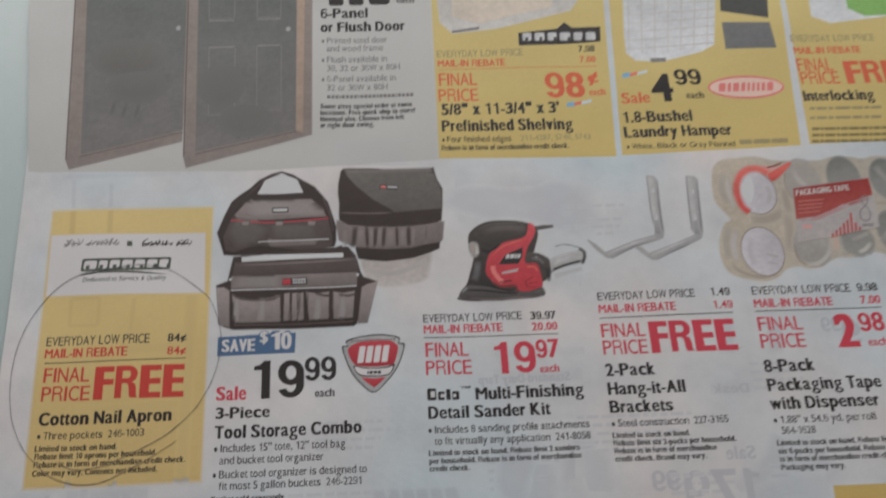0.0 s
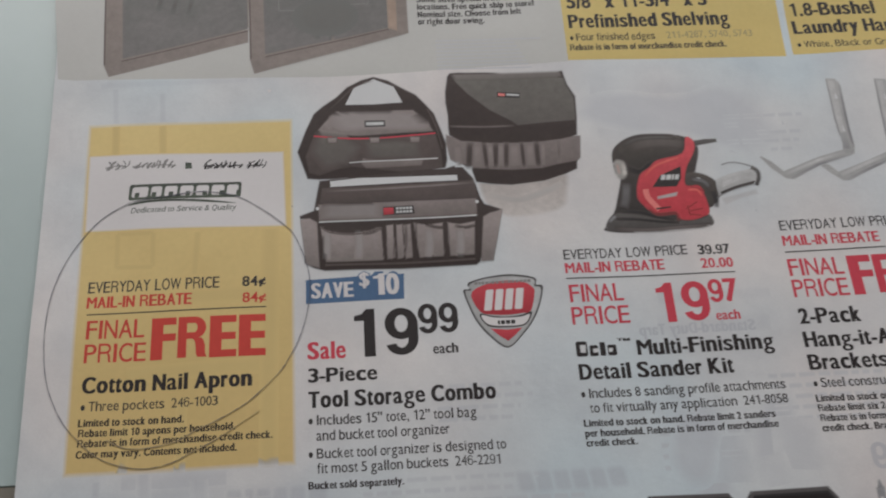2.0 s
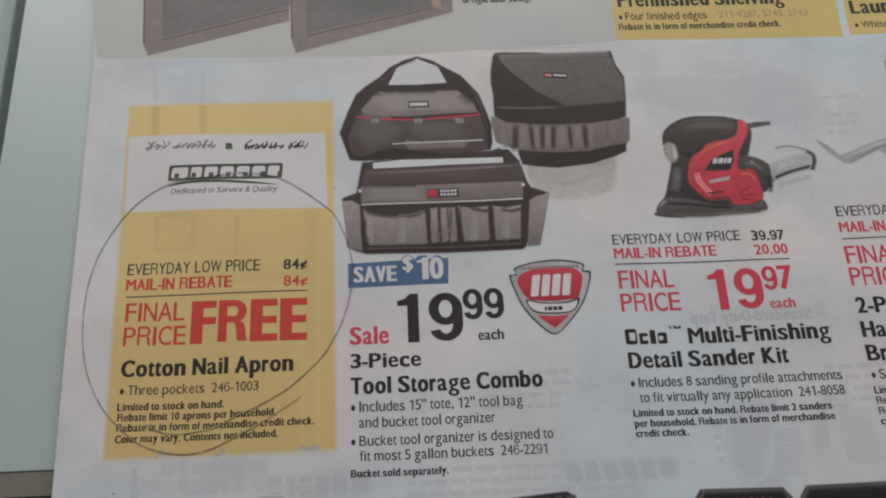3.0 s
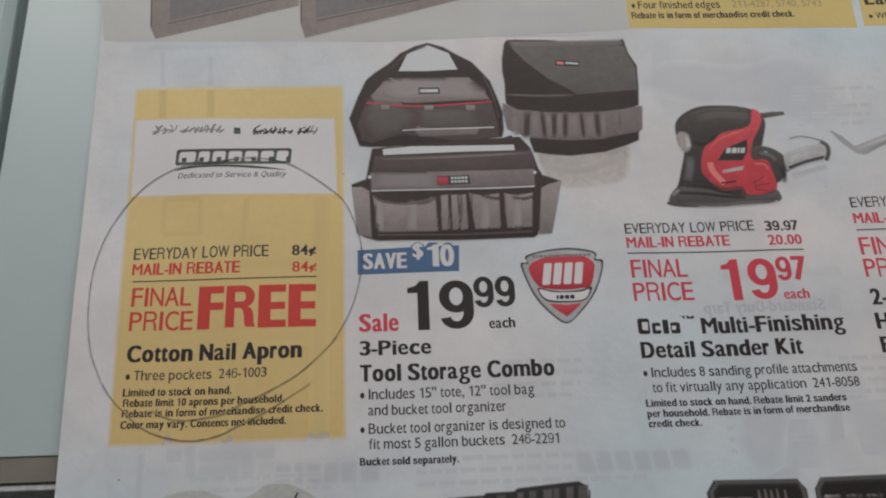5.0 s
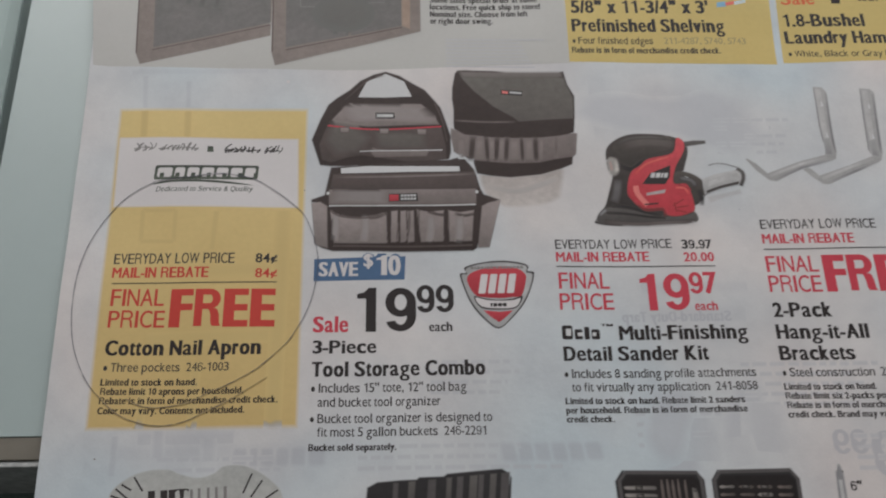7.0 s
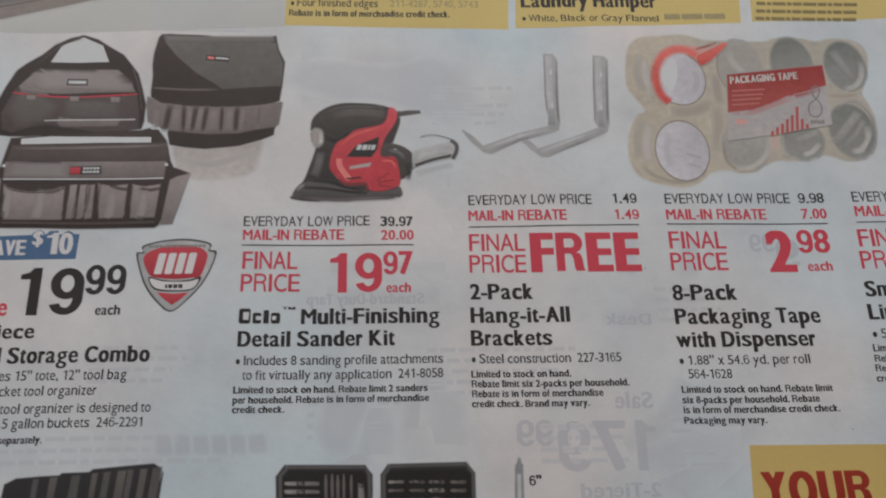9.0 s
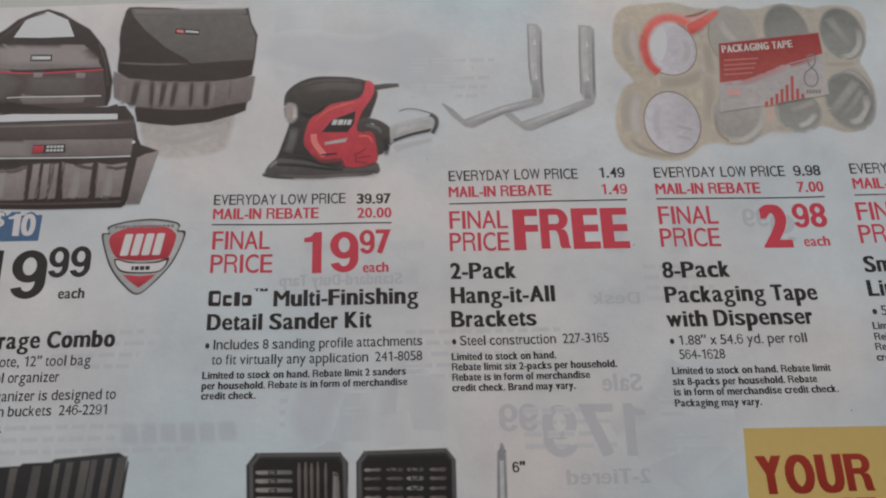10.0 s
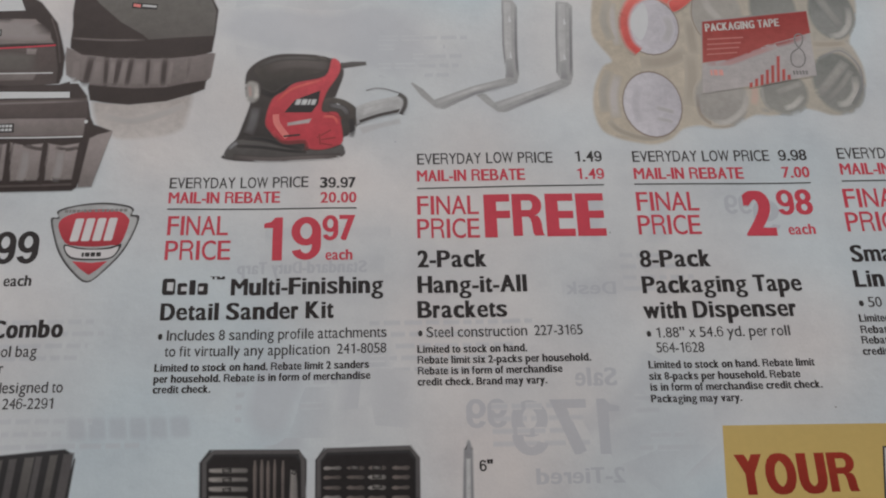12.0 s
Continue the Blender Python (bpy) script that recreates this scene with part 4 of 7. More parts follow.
shape(tote, "narrow_pocket", [(61.6, 47.2), (63.0, 47.5), (63.1, 40.1), (61.7, 39.9)], BAGGREY, 5)
shape(tote, "mid_pocket", [(63.6, 47.7), (66.3, 47.1), (69.4, 47.5), (69.2, 40.1), (64.5, 40.0)], BAGGREY, 5)
shape(tote, "mid_pocket", [(70.3, 47.5), (72.8, 47.0), (75.8, 47.5), (75.2, 40.2), (70.5, 40.1)], BAGGREY, 5)
stroke(tote, "pocket_hem", [(45.4, 47.4), (47.2, 46.2), (50.5, 45.7), (53.7, 45.8), (57.2, 46.8)], 0.3, BAGDARK, 6)
stroke(tote, "base_edge", [(46.1, 39.1), (61.0, 38.9), (75.5, 39.2)], 0.5, BAGDARK, 6)
stroke(tote, "handle_shine", [(46.3, 55.7), (61.8, 56.0), (76.0, 56.5)], 0.5, BAGGREY2, 6)
shape(tote, "maker_tag", [(57.6, 51.6), (63.8, 51.7), (64.0, 49.8), (57.6, 49.7)], DARK, 6)
shape(tote, "tag_mark", [(57.8, 51.4), (59.8, 51.4), (59.8, 49.9), (57.8, 49.8)], LOGORED, 7)
blocks(tote, "tag_word", 60.3, 50.9, 3.2, 0.51, [1, 1, 1, 1, 1], SILVER, 7, gap=0.3)
blocks(tote, "tag_word", 60.3, 50.1, 3.2, 0.51, [1, 1, 1, 1, 1], SILVER, 7, gap=0.3)
oval(tote, "rivet", 44.7, 51.8, 0.33, 0.38, SILVER, 7)
oval(tote, "rivet", 76.6, 52.0, 0.33, 0.38, SILVER, 7)

stroke(tote, "cloth_shine", [(46.4, 46.7), (46.5, 43.7), (46.3, 40.3)], 1.3, SILVERRIM, 6, ink=0.28)
stroke(tote, "cloth_shine", [(52.6, 46.6), (52.8, 43.5), (52.5, 40.1)], 1.3, SILVERRIM, 6, ink=0.28)
stroke(tote, "cloth_shine", [(66.5, 46.2), (66.6, 43.1), (66.2, 39.7)], 1.3, SILVERRIM, 6, ink=0.28)
stroke(tote, "cloth_shine", [(72.7, 46.1), (72.7, 43.0), (72.3, 39.6)], 1.3, SILVERRIM, 6, ink=0.28)
stroke(tote, "pocket_fold", [(57.9, 47.7), (57.9, 44.0), (57.4, 39.5)], 0.6, BAGBLACK, 7, ink=0.6)
stroke(tote, "pocket_fold", [(59.9, 47.7), (59.8, 43.9), (59.3, 39.4)], 0.6, BAGBLACK, 7, ink=0.6)
stroke(tote, "pocket_fold", [(62.0, 47.6), (62.0, 43.9), (61.4, 39.4)], 0.6, BAGBLACK, 7, ink=0.6)
stroke(tote, "pocket_fold", [(64.0, 47.6), (63.9, 43.8), (63.4, 39.3)], 0.6, BAGBLACK, 7, ink=0.6)
stroke(tote, "pocket_fold", [(70.3, 47.4), (70.2, 43.7), (69.6, 39.2)], 0.6, BAGBLACK, 7, ink=0.6)
stroke(tote, "pocket_fold", [(70.1, 47.4), (70.0, 43.7), (69.4, 39.2)], 0.6, BAGBLACK, 7, ink=0.6)
stroke(tote, "pocket_fold", [(76.4, 47.2), (76.3, 43.5), (75.6, 39.0)], 0.6, BAGBLACK, 7, ink=0.6)
shape(tote, "flap_shine", [(46.2, 52.4), (57.2, 52.1), (57.1, 49.6), (45.7, 49.9)], SILVERRIM, 6, soft=1.6, ink=0.22)
stroke(tote, "flap_shade", [(45.7, 47.6), (49.4, 46.1), (54.8, 45.9), (57.2, 47.1)], 0.9, BAGBLACK, 6, ink=0.8)
stroke(tote, "flap_shade", [(65.9, 47.1), (68.9, 46.4), (70.3, 47.0)], 0.7, BAGBLACK, 6, ink=0.8)
stroke(tote, "flap_shade", [(71.7, 46.7), (73.8, 46.2), (76.0, 46.7)], 0.7, BAGBLACK, 6, ink=0.8)
# sander advert
sander = shape(flyer, "sander_picture", [(101.6, 44.2), (101.9, 45.2), (103.9, 48.2), (104.9, 51.0), (106.3, 56.1), (105.4, 57.5), (105.1, 60.4), (105.6, 62.8), (107.7, 64.8), (110.8, 66.1), (114.9, 66.3), (119.4, 65.9), (122.7, 64.4), (123.4, 61.7), (121.8, 55.8), (124.6, 55.4), (126.4, 53.0), (125.4, 49.8), (123.2, 48.0), (123.5, 45.4), (123.0, 44.3), (118.0, 43.6), (111.4, 43.4), (104.8, 43.6)], SANDERBLACK, 1, smooth=True)
shape(sander, "red_shell", [(110.2, 56.3), (112.5, 58.2), (114.5, 59.9), (119.9, 61.4), (121.2, 65.2), (122.5, 64.7), (122.8, 63.2), (122.2, 61.3), (120.2, 57.8), (119.4, 53.9), (122.0, 53.7), (122.8, 52.1), (123.3, 47.7), (121.9, 46.5), (119.5, 45.8), (117.1, 46.1), (116.1, 47.9), (112.3, 47.7), (109.9, 49.8), (109.1, 51.9)], SANDERRED, 3)
shape(sander, "grip", [(106.6, 63.0), (109.5, 65.1), (114.8, 65.8), (120.0, 65.5), (119.8, 62.5), (115.2, 61.0), (110.8, 58.0), (108.6, 58.7), (107.7, 60.7)], GRIP, 2)
shape(sander, "chrome_nose", [(105.3, 58.7), (105.6, 60.0), (106.4, 60.3), (107.5, 59.7), (107.8, 58.1), (107.6, 56.5), (106.6, 55.7), (105.7, 56.3)], TAPEGREY, 3, soft=0.6)
stroke(sander, "nose_shine", [(107.1, 59.6), (107.3, 58.1), (107.1, 56.5)], 0.8, SHELFGREY, 4, ink=0.9)
stroke(sander, "nose_shine", [(105.9, 59.4), (106.1, 58.1), (106.2, 56.9)], 0.6, TAPEPINK, 4, ink=0.3)
stroke(sander, "neck_shade", [(107.3, 54.8), (106.8, 51.6), (106.0, 49.2)], 1.6, STEELDARK, 4, ink=0.45)
stroke(sander, "base_shine", [(103.5, 44.5), (110.0, 43.9), (116.1, 44.1), (122.9, 44.4)], 0.9, BAGGREY2, 4, ink=0.5)
stroke(sander, "base_shade", [(105.4, 48.4), (109.1, 48.0), (112.6, 46.8), (116.0, 46.0)], 0.7, CASEBLACK, 4, ink=0.9)
stroke(sander, "base_shade", [(104.1, 46.7), (108.5, 46.4), (113.3, 45.6), (116.7, 45.3)], 0.5, CASEBLACK, 4, ink=0.8)
stroke(sander, "grip_shine", [(109.3, 63.1), (113.5, 64.1), (117.8, 64.0), (120.6, 63.5)], 2.0, BAGGREY2, 3, ink=0.4)
stroke(sander, "grip_shade", [(107.7, 58.5), (110.6, 57.3), (113.7, 59.3), (120.0, 60.6)], 1.2, CASEBLACK, 2.5, ink=0.8)
stroke(sander, "shell_shade", [(110.5, 49.6), (112.6, 47.4), (116.4, 47.4), (116.7, 45.6)], 0.8, MAROON, 4, ink=0.7)
stroke(sander, "shell_shade", [(120.1, 53.4), (121.4, 53.0), (123.2, 52.3)], 0.6, MAROON, 4, ink=0.6)
stroke(sander, "shell_shine", [(111.0, 53.2), (111.3, 51.2), (113.2, 48.4)], 1.2, LOGORED2, 4, ink=0.25)
stroke(sander, "dust_shine", [(120.7, 55.2), (123.2, 54.6), (124.2, 53.1)], 0.9, STEELDARK, 3, ink=0.5)
stroke(sander, "dust_shade", [(124.8, 52.3), (125.1, 49.9), (124.8, 48.3)], 1.0, CASEBLACK, 3, ink=0.8)
shape(flyer, "sander_smear_picture", [(126.3, 50.5), (130.5, 51.5), (133.7, 52.3), (134.0, 51.3), (130.5, 50.5), (127.0, 49.1)], SILVERPINK, 0.8, soft=0.9, ink=0.45, label="pale printed reflection of the sander")
shape(sander, "name_plate", [(112.5, 53.6), (114.5, 56.3), (119.1, 58.3), (118.7, 55.4), (117.5, 53.6)], DARK, 4)
shape(sander, "trim_plate", [(113.2, 51.4), (117.5, 52.3), (117.1, 51.4), (113.2, 50.8)], SILVERPINK, 5)
blocks(sander, "plate_block", 114.4, 55.2, 3.7, 1.18, [1, 1.1, 0.5, 0.9], SILVER, 5, gap=0.2, slant=0.3)
stroke(sander, "slot", [(112.5, 48.6), (115.5, 48.9)], 0.35, DARK, 5)
stroke(sander, "shell_mark", [(118.6, 48.3), (121.1, 49.9)], 0.35, MAROON, 5)
stroke(sander, "shell_mark", [(119.0, 47.8), (122.0, 48.3)], 0.35, MAROON, 5)
stroke(sander, "shell_mark", [(119.2, 47.1), (121.4, 46.7)], 0.35, MAROON, 5)
stroke(sander, "shell_mark", [(119.0, 49.1), (119.2, 46.8)], 0.35, MAROON, 5)
shape(sander, "base_band", [(104.1, 47.9), (109.8, 47.3), (116.2, 45.9), (121.2, 46.0), (123.2, 46.7), (123.2, 44.4), (117.0, 43.7), (111.4, 43.6), (102.3, 44.3)], SANDERGREY, 2)
shape(sander, "power_cord", [(122.7, 64.3), (125.0, 64.7), (127.6, 64.7), (127.7, 63.9), (124.8, 63.4), (122.6, 63.1)], SANDERGREY, 2)
shape(sander, "dust_box", [(120.0, 56.6), (123.0, 56.5), (125.4, 54.9), (126.1, 52.4), (125.1, 49.7), (123.6, 48.7), (123.0, 51.8), (120.9, 53.7), (119.6, 54.2)], GRIP, 2)
shape(sander, "clear_canister", [(125.8, 54.9), (128.7, 56.1), (134.0, 57.3), (134.9, 55.7), (134.2, 53.9), (129.7, 52.6), (125.8, 51.0)], CLEARGREY, 3, smooth=False)
shape(sander, "canister_glint", [(127.2, 54.3), (130.0, 55.4), (133.6, 56.3), (133.8, 55.5), (130.1, 54.4), (127.1, 53.2)], STEELPALE, 4, smooth=False)
stroke(sander, "canister_cap", [(133.7, 57.5), (134.8, 56.5), (134.8, 54.9), (134.0, 53.2)], 1.0, SANDERGREY, 5)
stroke(sander, "canister_edge", [(126.4, 51.7), (129.8, 53.0), (133.9, 54.0)], 0.8, SANDERBLACK, 4)
stroke(sander, "canister_rim", [(127.6, 58.3), (129.3, 58.8), (131.4, 58.6), (134.1, 57.6)], 0.3, STEELDARK, 4)
stroke(sander, "base_shine", [(102.7, 46.0), (103.5, 46.9), (104.2, 47.4)], 0.6, STEELDARK, 4)
stroke(sander, "shell_shine", [(111.0, 55.8), (113.9, 58.6), (119.5, 60.6)], 0.5, TAPERED, 4)
stroke(sander, "shell_shine", [(119.6, 52.7), (121.6, 52.6), (122.4, 51.1)], 0.5, TAPERED, 4)
stroke(sander, "grip_shine", [(107.5, 63.3), (110.6, 65.0), (115.0, 65.4), (118.9, 65.1)], 0.7, SANDERGREY, 4)
line(flyer, "lead_text", 'EVERYDAY LOW PRICE', 92.6, 38.1, 24.6, 2.16, DARK, LIGHT)
line(flyer, "lead_price", '39.97', 119.3, 37.9, 6.4, 2.17, DARK, BOLD)
line(flyer, "lead_text", 'MAIL-IN REBATE', 92.6, 35.1, 19.6, 2.25, CRIMSON, SEMI)
line(flyer, "lead_price", '20.00', 119.4, 34.9, 6.4, 2.15, CRIMSON, SEMI)
stroke(flyer, "rule", [(92.5, 34.0), (125.8, 33.8)], 0.22, DARK, 3)
line(flyer, "final_text", 'FINAL', 92.8, 28.9, 10.5, 3.70, CRIMSON, LIGHT)
line(flyer, "final_text", 'PRICE', 92.7, 24.2, 11.2, 3.66, CRIMSON, LIGHT)
line(flyer, "final_price", '19', 109.6, 23.9, 10.0, 8.28, CRIMSON, HEAVY)
line(flyer, "price_fraction", '97', 119.8, 27.5, 5.8, 4.90, CRIMSON, BOLD)
line(flyer, "each_text", 'each', 120.4, 23.8, 4.7, 1.94, CRIMSON, SEMI)
blocks(flyer, "name_block", 92.7, 17.7, 7.7, 3.03, [1.15, 0.85, 0.55, 0.9], BLACK, 2, gap=0.2, heights=(1, .72, .9, .72))
shape(flyer, "name_gap", [(93.5, 18.5), (94.5, 18.4), (94.6, 20.0), (93.5, 20.0)], PAPERWHITE, 3)
shape(flyer, "name_gap", [(98.9, 18.4), (99.6, 18.4), (99.7, 19.2), (98.9, 19.2)], PAPERWHITE, 3)
shape(flyer, "name_gap", [(95.9, 18.4), (96.9, 18.4), (96.9, 19.2), (95.9, 19.2)], PAPERWHITE, 3)
line(flyer, "heading", '™', 100.7, 20.1, 2.5, 0.95, BLACK, SEMI)
line(flyer, "heading", 'Multi-Finishing', 104.3, 17.5, 26.1, 3.15, BLACK, BOLD)
line(flyer, "heading", 'Detail Sander Kit', 92.7, 13.1, 29.2, 3.08, BLACK, BOLD)
line(flyer, "bullet_text", '• Includes 8 sanding profile attachments', 92.6, 9.5, 38.3, 1.82, DARK, LIGHT)
line(flyer, "bullet_text", 'to fit virtually any application  241-8058', 93.9, 6.7, 36.9, 1.79, DARK, LIGHT)
line(flyer, "small_print", 'Limited to stock on hand. Rebate limit 2 sanders', 92.4, 4.1, 35.5, 1.33, BLACK, SMALL)
line(flyer, "small_print", 'per household. Rebate is in form of merchandise', 92.4, 2.2, 35.7, 1.32, BLACK, SMALL)
line(flyer, "small_print", 'credit check.', 92.4, 0.4, 9.4, 1.30, BLACK, SMALL)

# bracket advert
bracket = shape(flyer, "bracket_picture", [(154.2, 79.0), (156.2, 78.8), (157.0, 77.6), (156.6, 67.3), (156.5, 61.5), (156.1, 59.8), (153.5, 59.0), (148.0, 57.3), (142.1, 54.2), (140.5, 54.5), (137.9, 57.0), (136.0, 59.8), (136.3, 60.0), (138.2, 58.6), (140.3, 56.2), (148.1, 59.2), (153.9, 60.9), (154.2, 62.4), (153.8, 68.6)], STEEL, 1, smooth=False, soft=0.3)
shape(bracket, "strut_face", [(154.5, 78.4), (156.0, 78.4), (155.5, 67.3), (155.3, 61.9), (154.4, 61.9), (154.2, 68.6)], STEELPALE, 2, ink=0.75)
stroke(bracket, "edge_shade", [(156.8, 77.2), (156.3, 67.3), (156.3, 61.5)], 0.5, STEELDARK, 3)
stroke(bracket, "edge_shade", [(154.3, 78.7), (153.9, 68.6), (154.2, 62.4)], 0.35, STEELDARK, 3, ink=0.7)
stroke(bracket, "arm_shine", [(140.7, 55.5), (148.1, 58.5), (154.1, 60.2)], 0.7, STEELPALE, 3, smooth=False)
stroke(bracket, "arm_shade", [(141.5, 54.5), (148.0, 57.5), (155.5, 59.6)], 0.6, STEELDARK, 3, smooth=False)
shape(bracket, "hole", [(155.4, 75.2), (155.8, 73.6), (155.1, 73.6)], PAPERWHITE, 4)
shape(bracket, "hole", [(155.2, 67.0), (155.5, 65.3), (154.9, 65.5)], PAPERWHITE, 4)
shape(bracket, "bend_shade", [(154.3, 64.9), (155.6, 65.2), (155.5, 60.9), (154.2, 61.1)], STEELDARK, 3, soft=0.9, ink=0.55)
bracket = shape(flyer, "bracket_picture", [(164.8, 78.5), (167.1, 78.2), (167.9, 77.3), (167.2, 67.3), (166.9, 61.5), (166.3, 59.6), (159.8, 56.5), (153.7, 53.4), (152.1, 53.4), (150.1, 55.1), (148.2, 57.1), (149.1, 57.5), (150.0, 57.3), (151.6, 55.5), (158.8, 58.2), (164.4, 60.6), (163.8, 62.1), (164.2, 69.9)], STEEL, 1, smooth=False, soft=0.3)
shape(bracket, "strut_face", [(165.2, 77.9), (166.6, 77.9), (165.9, 67.3), (165.6, 61.9), (164.7, 61.9), (164.6, 68.6)], STEELPALE, 2, ink=0.75)
stroke(bracket, "edge_shade", [(167.5, 76.9), (166.9, 67.3), (166.5, 61.5)], 0.5, STEELDARK, 3)
stroke(bracket, "edge_shade", [(164.9, 78.2), (164.2, 68.6), (163.9, 62.1)], 0.35, STEELDARK, 3, ink=0.7)
stroke(bracket, "arm_shine", [(152.0, 54.7), (158.8, 57.7), (164.6, 60.0)], 0.7, STEELPALE, 3, smooth=False)
stroke(bracket, "arm_shade", [(152.9, 53.6), (159.8, 56.7), (165.8, 59.3)], 0.6, STEELDARK, 3, smooth=False)
shape(bracket, "hole", [(166.1, 74.7), (166.4, 73.0), (165.8, 73.0)], PAPERWHITE, 4)
shape(bracket, "hole", [(165.5, 66.5), (165.9, 65.0), (165.2, 65.1)], PAPERWHITE, 4)
shape(bracket, "bend_shade", [(164.8, 64.4), (165.9, 64.7), (165.8, 60.6), (164.5, 60.9)], STEELDARK, 3, soft=0.9, ink=0.55)
line(flyer, "lead_text", 'EVERYDAY LOW PRICE', 136.8, 42.6, 24.8, 2.23, DARK, LIGHT)
line(flyer, "lead_price", '1.49', 165.8, 42.8, 4.9, 2.24, DARK, SEMI)
line(flyer, "lead_text", 'MAIL-IN REBATE', 136.7, 39.1, 19.6, 2.31, CRIMSON, SEMI)
line(flyer, "lead_price", '1.49', 165.9, 39.2, 4.9, 2.21, CRIMSON, SEMI)
stroke(flyer, "rule", [(136.7, 37.7), (170.6, 38.0)], 0.22, DARK, 3)
line(flyer, "final_text", 'FINAL', 136.6, 32.4, 11.0, 3.72, CRIMSON, LIGHT)
line(flyer, "final_text", 'PRICE', 136.5, 27.8, 11.1, 3.76, CRIMSON, LIGHT)
line(flyer, "final_price", 'FREE', 148.5, 27.8, 21.7, 8.47, CRIMSON, HEAVY)
line(flyer, "heading", '2-Pack', 136.4, 22.2, 12.1, 3.24, BLACK, BOLD)
line(flyer, "heading", 'Hang-it-All', 136.3, 17.4, 19.0, 3.17, BLACK, BOLD)
line(flyer, "heading", 'Brackets', 136.2, 12.8, 15.4, 3.11, BLACK, BOLD)
line(flyer, "bullet_text", '• Steel construction  227-3165', 136.2, 9.3, 28.1, 1.83, DARK, LIGHT)
line(flyer, "small_print", 'Limited to stock on hand.', 136.0, 6.5, 18.6, 1.36, BLACK, SMALL)
line(flyer, "small_print", 'Rebate limit six 2-packs per household.', 136.0, 4.6, 29.3, 1.35, BLACK, SMALL)
line(flyer, "small_print", 'Rebate is in form of merchandise', 136.0, 2.7, 24.3, 1.33, BLACK, SMALL)
line(flyer, "small_print", 'credit check. Brand may vary.', 135.9, 0.8, 21.7, 1.32, BLACK, SMALL)

# packaging tape advert
tape = shape(flyer, "tape_pack_picture", [(171.2, 71.6), (172.3, 79.8), (174.9, 82.9), (179.1, 83.6), (185.0, 84.0), (189.5, 82.6), (196.4, 82.3), (202.3, 82.2), (205.3, 83.1), (210.6, 83.2), (214.0, 82.5), (217.7, 83.2), (222.3, 82.8), (224.8, 80.3), (224.4, 75.4), (222.0, 69.4), (222.4, 67.4), (223.4, 63.5), (223.2, 59.0), (221.6, 55.2), (218.6, 52.7), (215.6, 52.3), (212.7, 53.3), (210.0, 53.8), (207.1, 52.8), (203.8, 52.3), (201.0, 52.5), (198.7, 51.5), (195.8, 49.9), (192.5, 49.6), (189.9, 50.3), (186.6, 49.6), (184.2, 47.5), (180.9, 46.4), (177.7, 46.8), (174.1, 47.8), (171.3, 49.7), (170.2, 54.0), (170.8, 59.0), (172.8, 63.4), (174.6, 64.7), (172.2, 68.6)], TAPETAN, 1, smooth=True, soft=0.6)
stroke(tape, "wrap_shade", [(180.1, 64.2), (185.1, 64.6), (189.4, 66.7)], 2.2, DARKRING, 2, ink=0.35)
stroke(tape, "wrap_shade", [(190.0, 66.1), (189.8, 60.9), (188.6, 54.6)], 2.2, DARKRING, 2, ink=0.3)
stroke(tape, "wrap_shade", [(190.8, 74.0), (190.7, 70.0), (190.9, 66.1)], 1.8, DARKRING, 2, ink=0.35)
stroke(tape, "wrap_shade", [(214.4, 66.8), (219.6, 67.4), (222.0, 64.2), (222.2, 59.6), (220.2, 55.6), (216.0, 53.4)], 1.2, TAPEGREY, 2, ink=0.95)
stroke(tape, "wrap_shade", [(191.2, 51.9), (194.9, 51.1), (199.0, 53.1)], 1.0, TAPEGREY, 2, ink=0.9)
stroke(tape, "wrap_shade", [(201.8, 53.7), (205.6, 53.4), (210.7, 54.8)], 1.0, TAPEGREY, 2, ink=0.9)
stroke(tape, "wrap_shade", [(214.1, 68.5), (218.1, 68.4), (221.0, 68.8)], 1.2, DARKRING, 2, ink=0.35)
stroke(tape, "wrap_shade", [(172.8, 51.5), (174.8, 49.3), (179.4, 47.6), (183.8, 48.4)], 0.9, DARKRING, 2, ink=0.35)
stroke(tape, "wrap_shade", [(173.9, 62.4), (172.4, 58.3), (172.3, 53.4)], 1.4, TAPEGREY, 2, ink=0.5)
stroke(tape, "wrap_shade", [(175.0, 78.7), (173.8, 73.9), (174.8, 69.3)], 1.4, TAPEGREY, 2, ink=0.5)
stroke(tape, "wrap_shade", [(175.4, 61.5), (174.2, 57.1), (174.3, 52.1)], 1.6, ROLLWHITE, 2, ink=0.5)
stroke(tape, "wrap_shade", [(201.5, 60.9), (201.4, 57.1), (200.6, 54.6)], 1.4, TAPEPINK, 2, ink=0.3)
stroke(tape, "wrap_shade", [(175.8, 78.0), (175.6, 72.6), (176.0, 68.0)], 1.2, ROLLWHITE, 2, ink=0.5)
oval(tape, "core_hollow", 196.4, 75.6, 5.0, 7.2, TAPEGREY, 3, soft=0.8, ink=0.75)
oval(tape, "core_hollow", 207.9, 76.6, 4.7, 6.8, TAPEDARK, 3, soft=0.8, ink=0.9)
oval(tape, "core_hollow", 219.5, 76.0, 4.6, 6.6, TAPEDARK, 3, soft=0.8, ink=1.0)
stroke(tape, "core_rim", [(192.0, 79.0), (191.4, 75.0), (192.4, 71.0), (195.0, 68.6)], 0.3, DARKRING, 4, ink=0.6)
stroke(tape, "core_shine", [(194.2, 80.5), (195.0, 77.0), (197.2, 74.0)], 1.6, SHELFGREY, 4, ink=0.55)
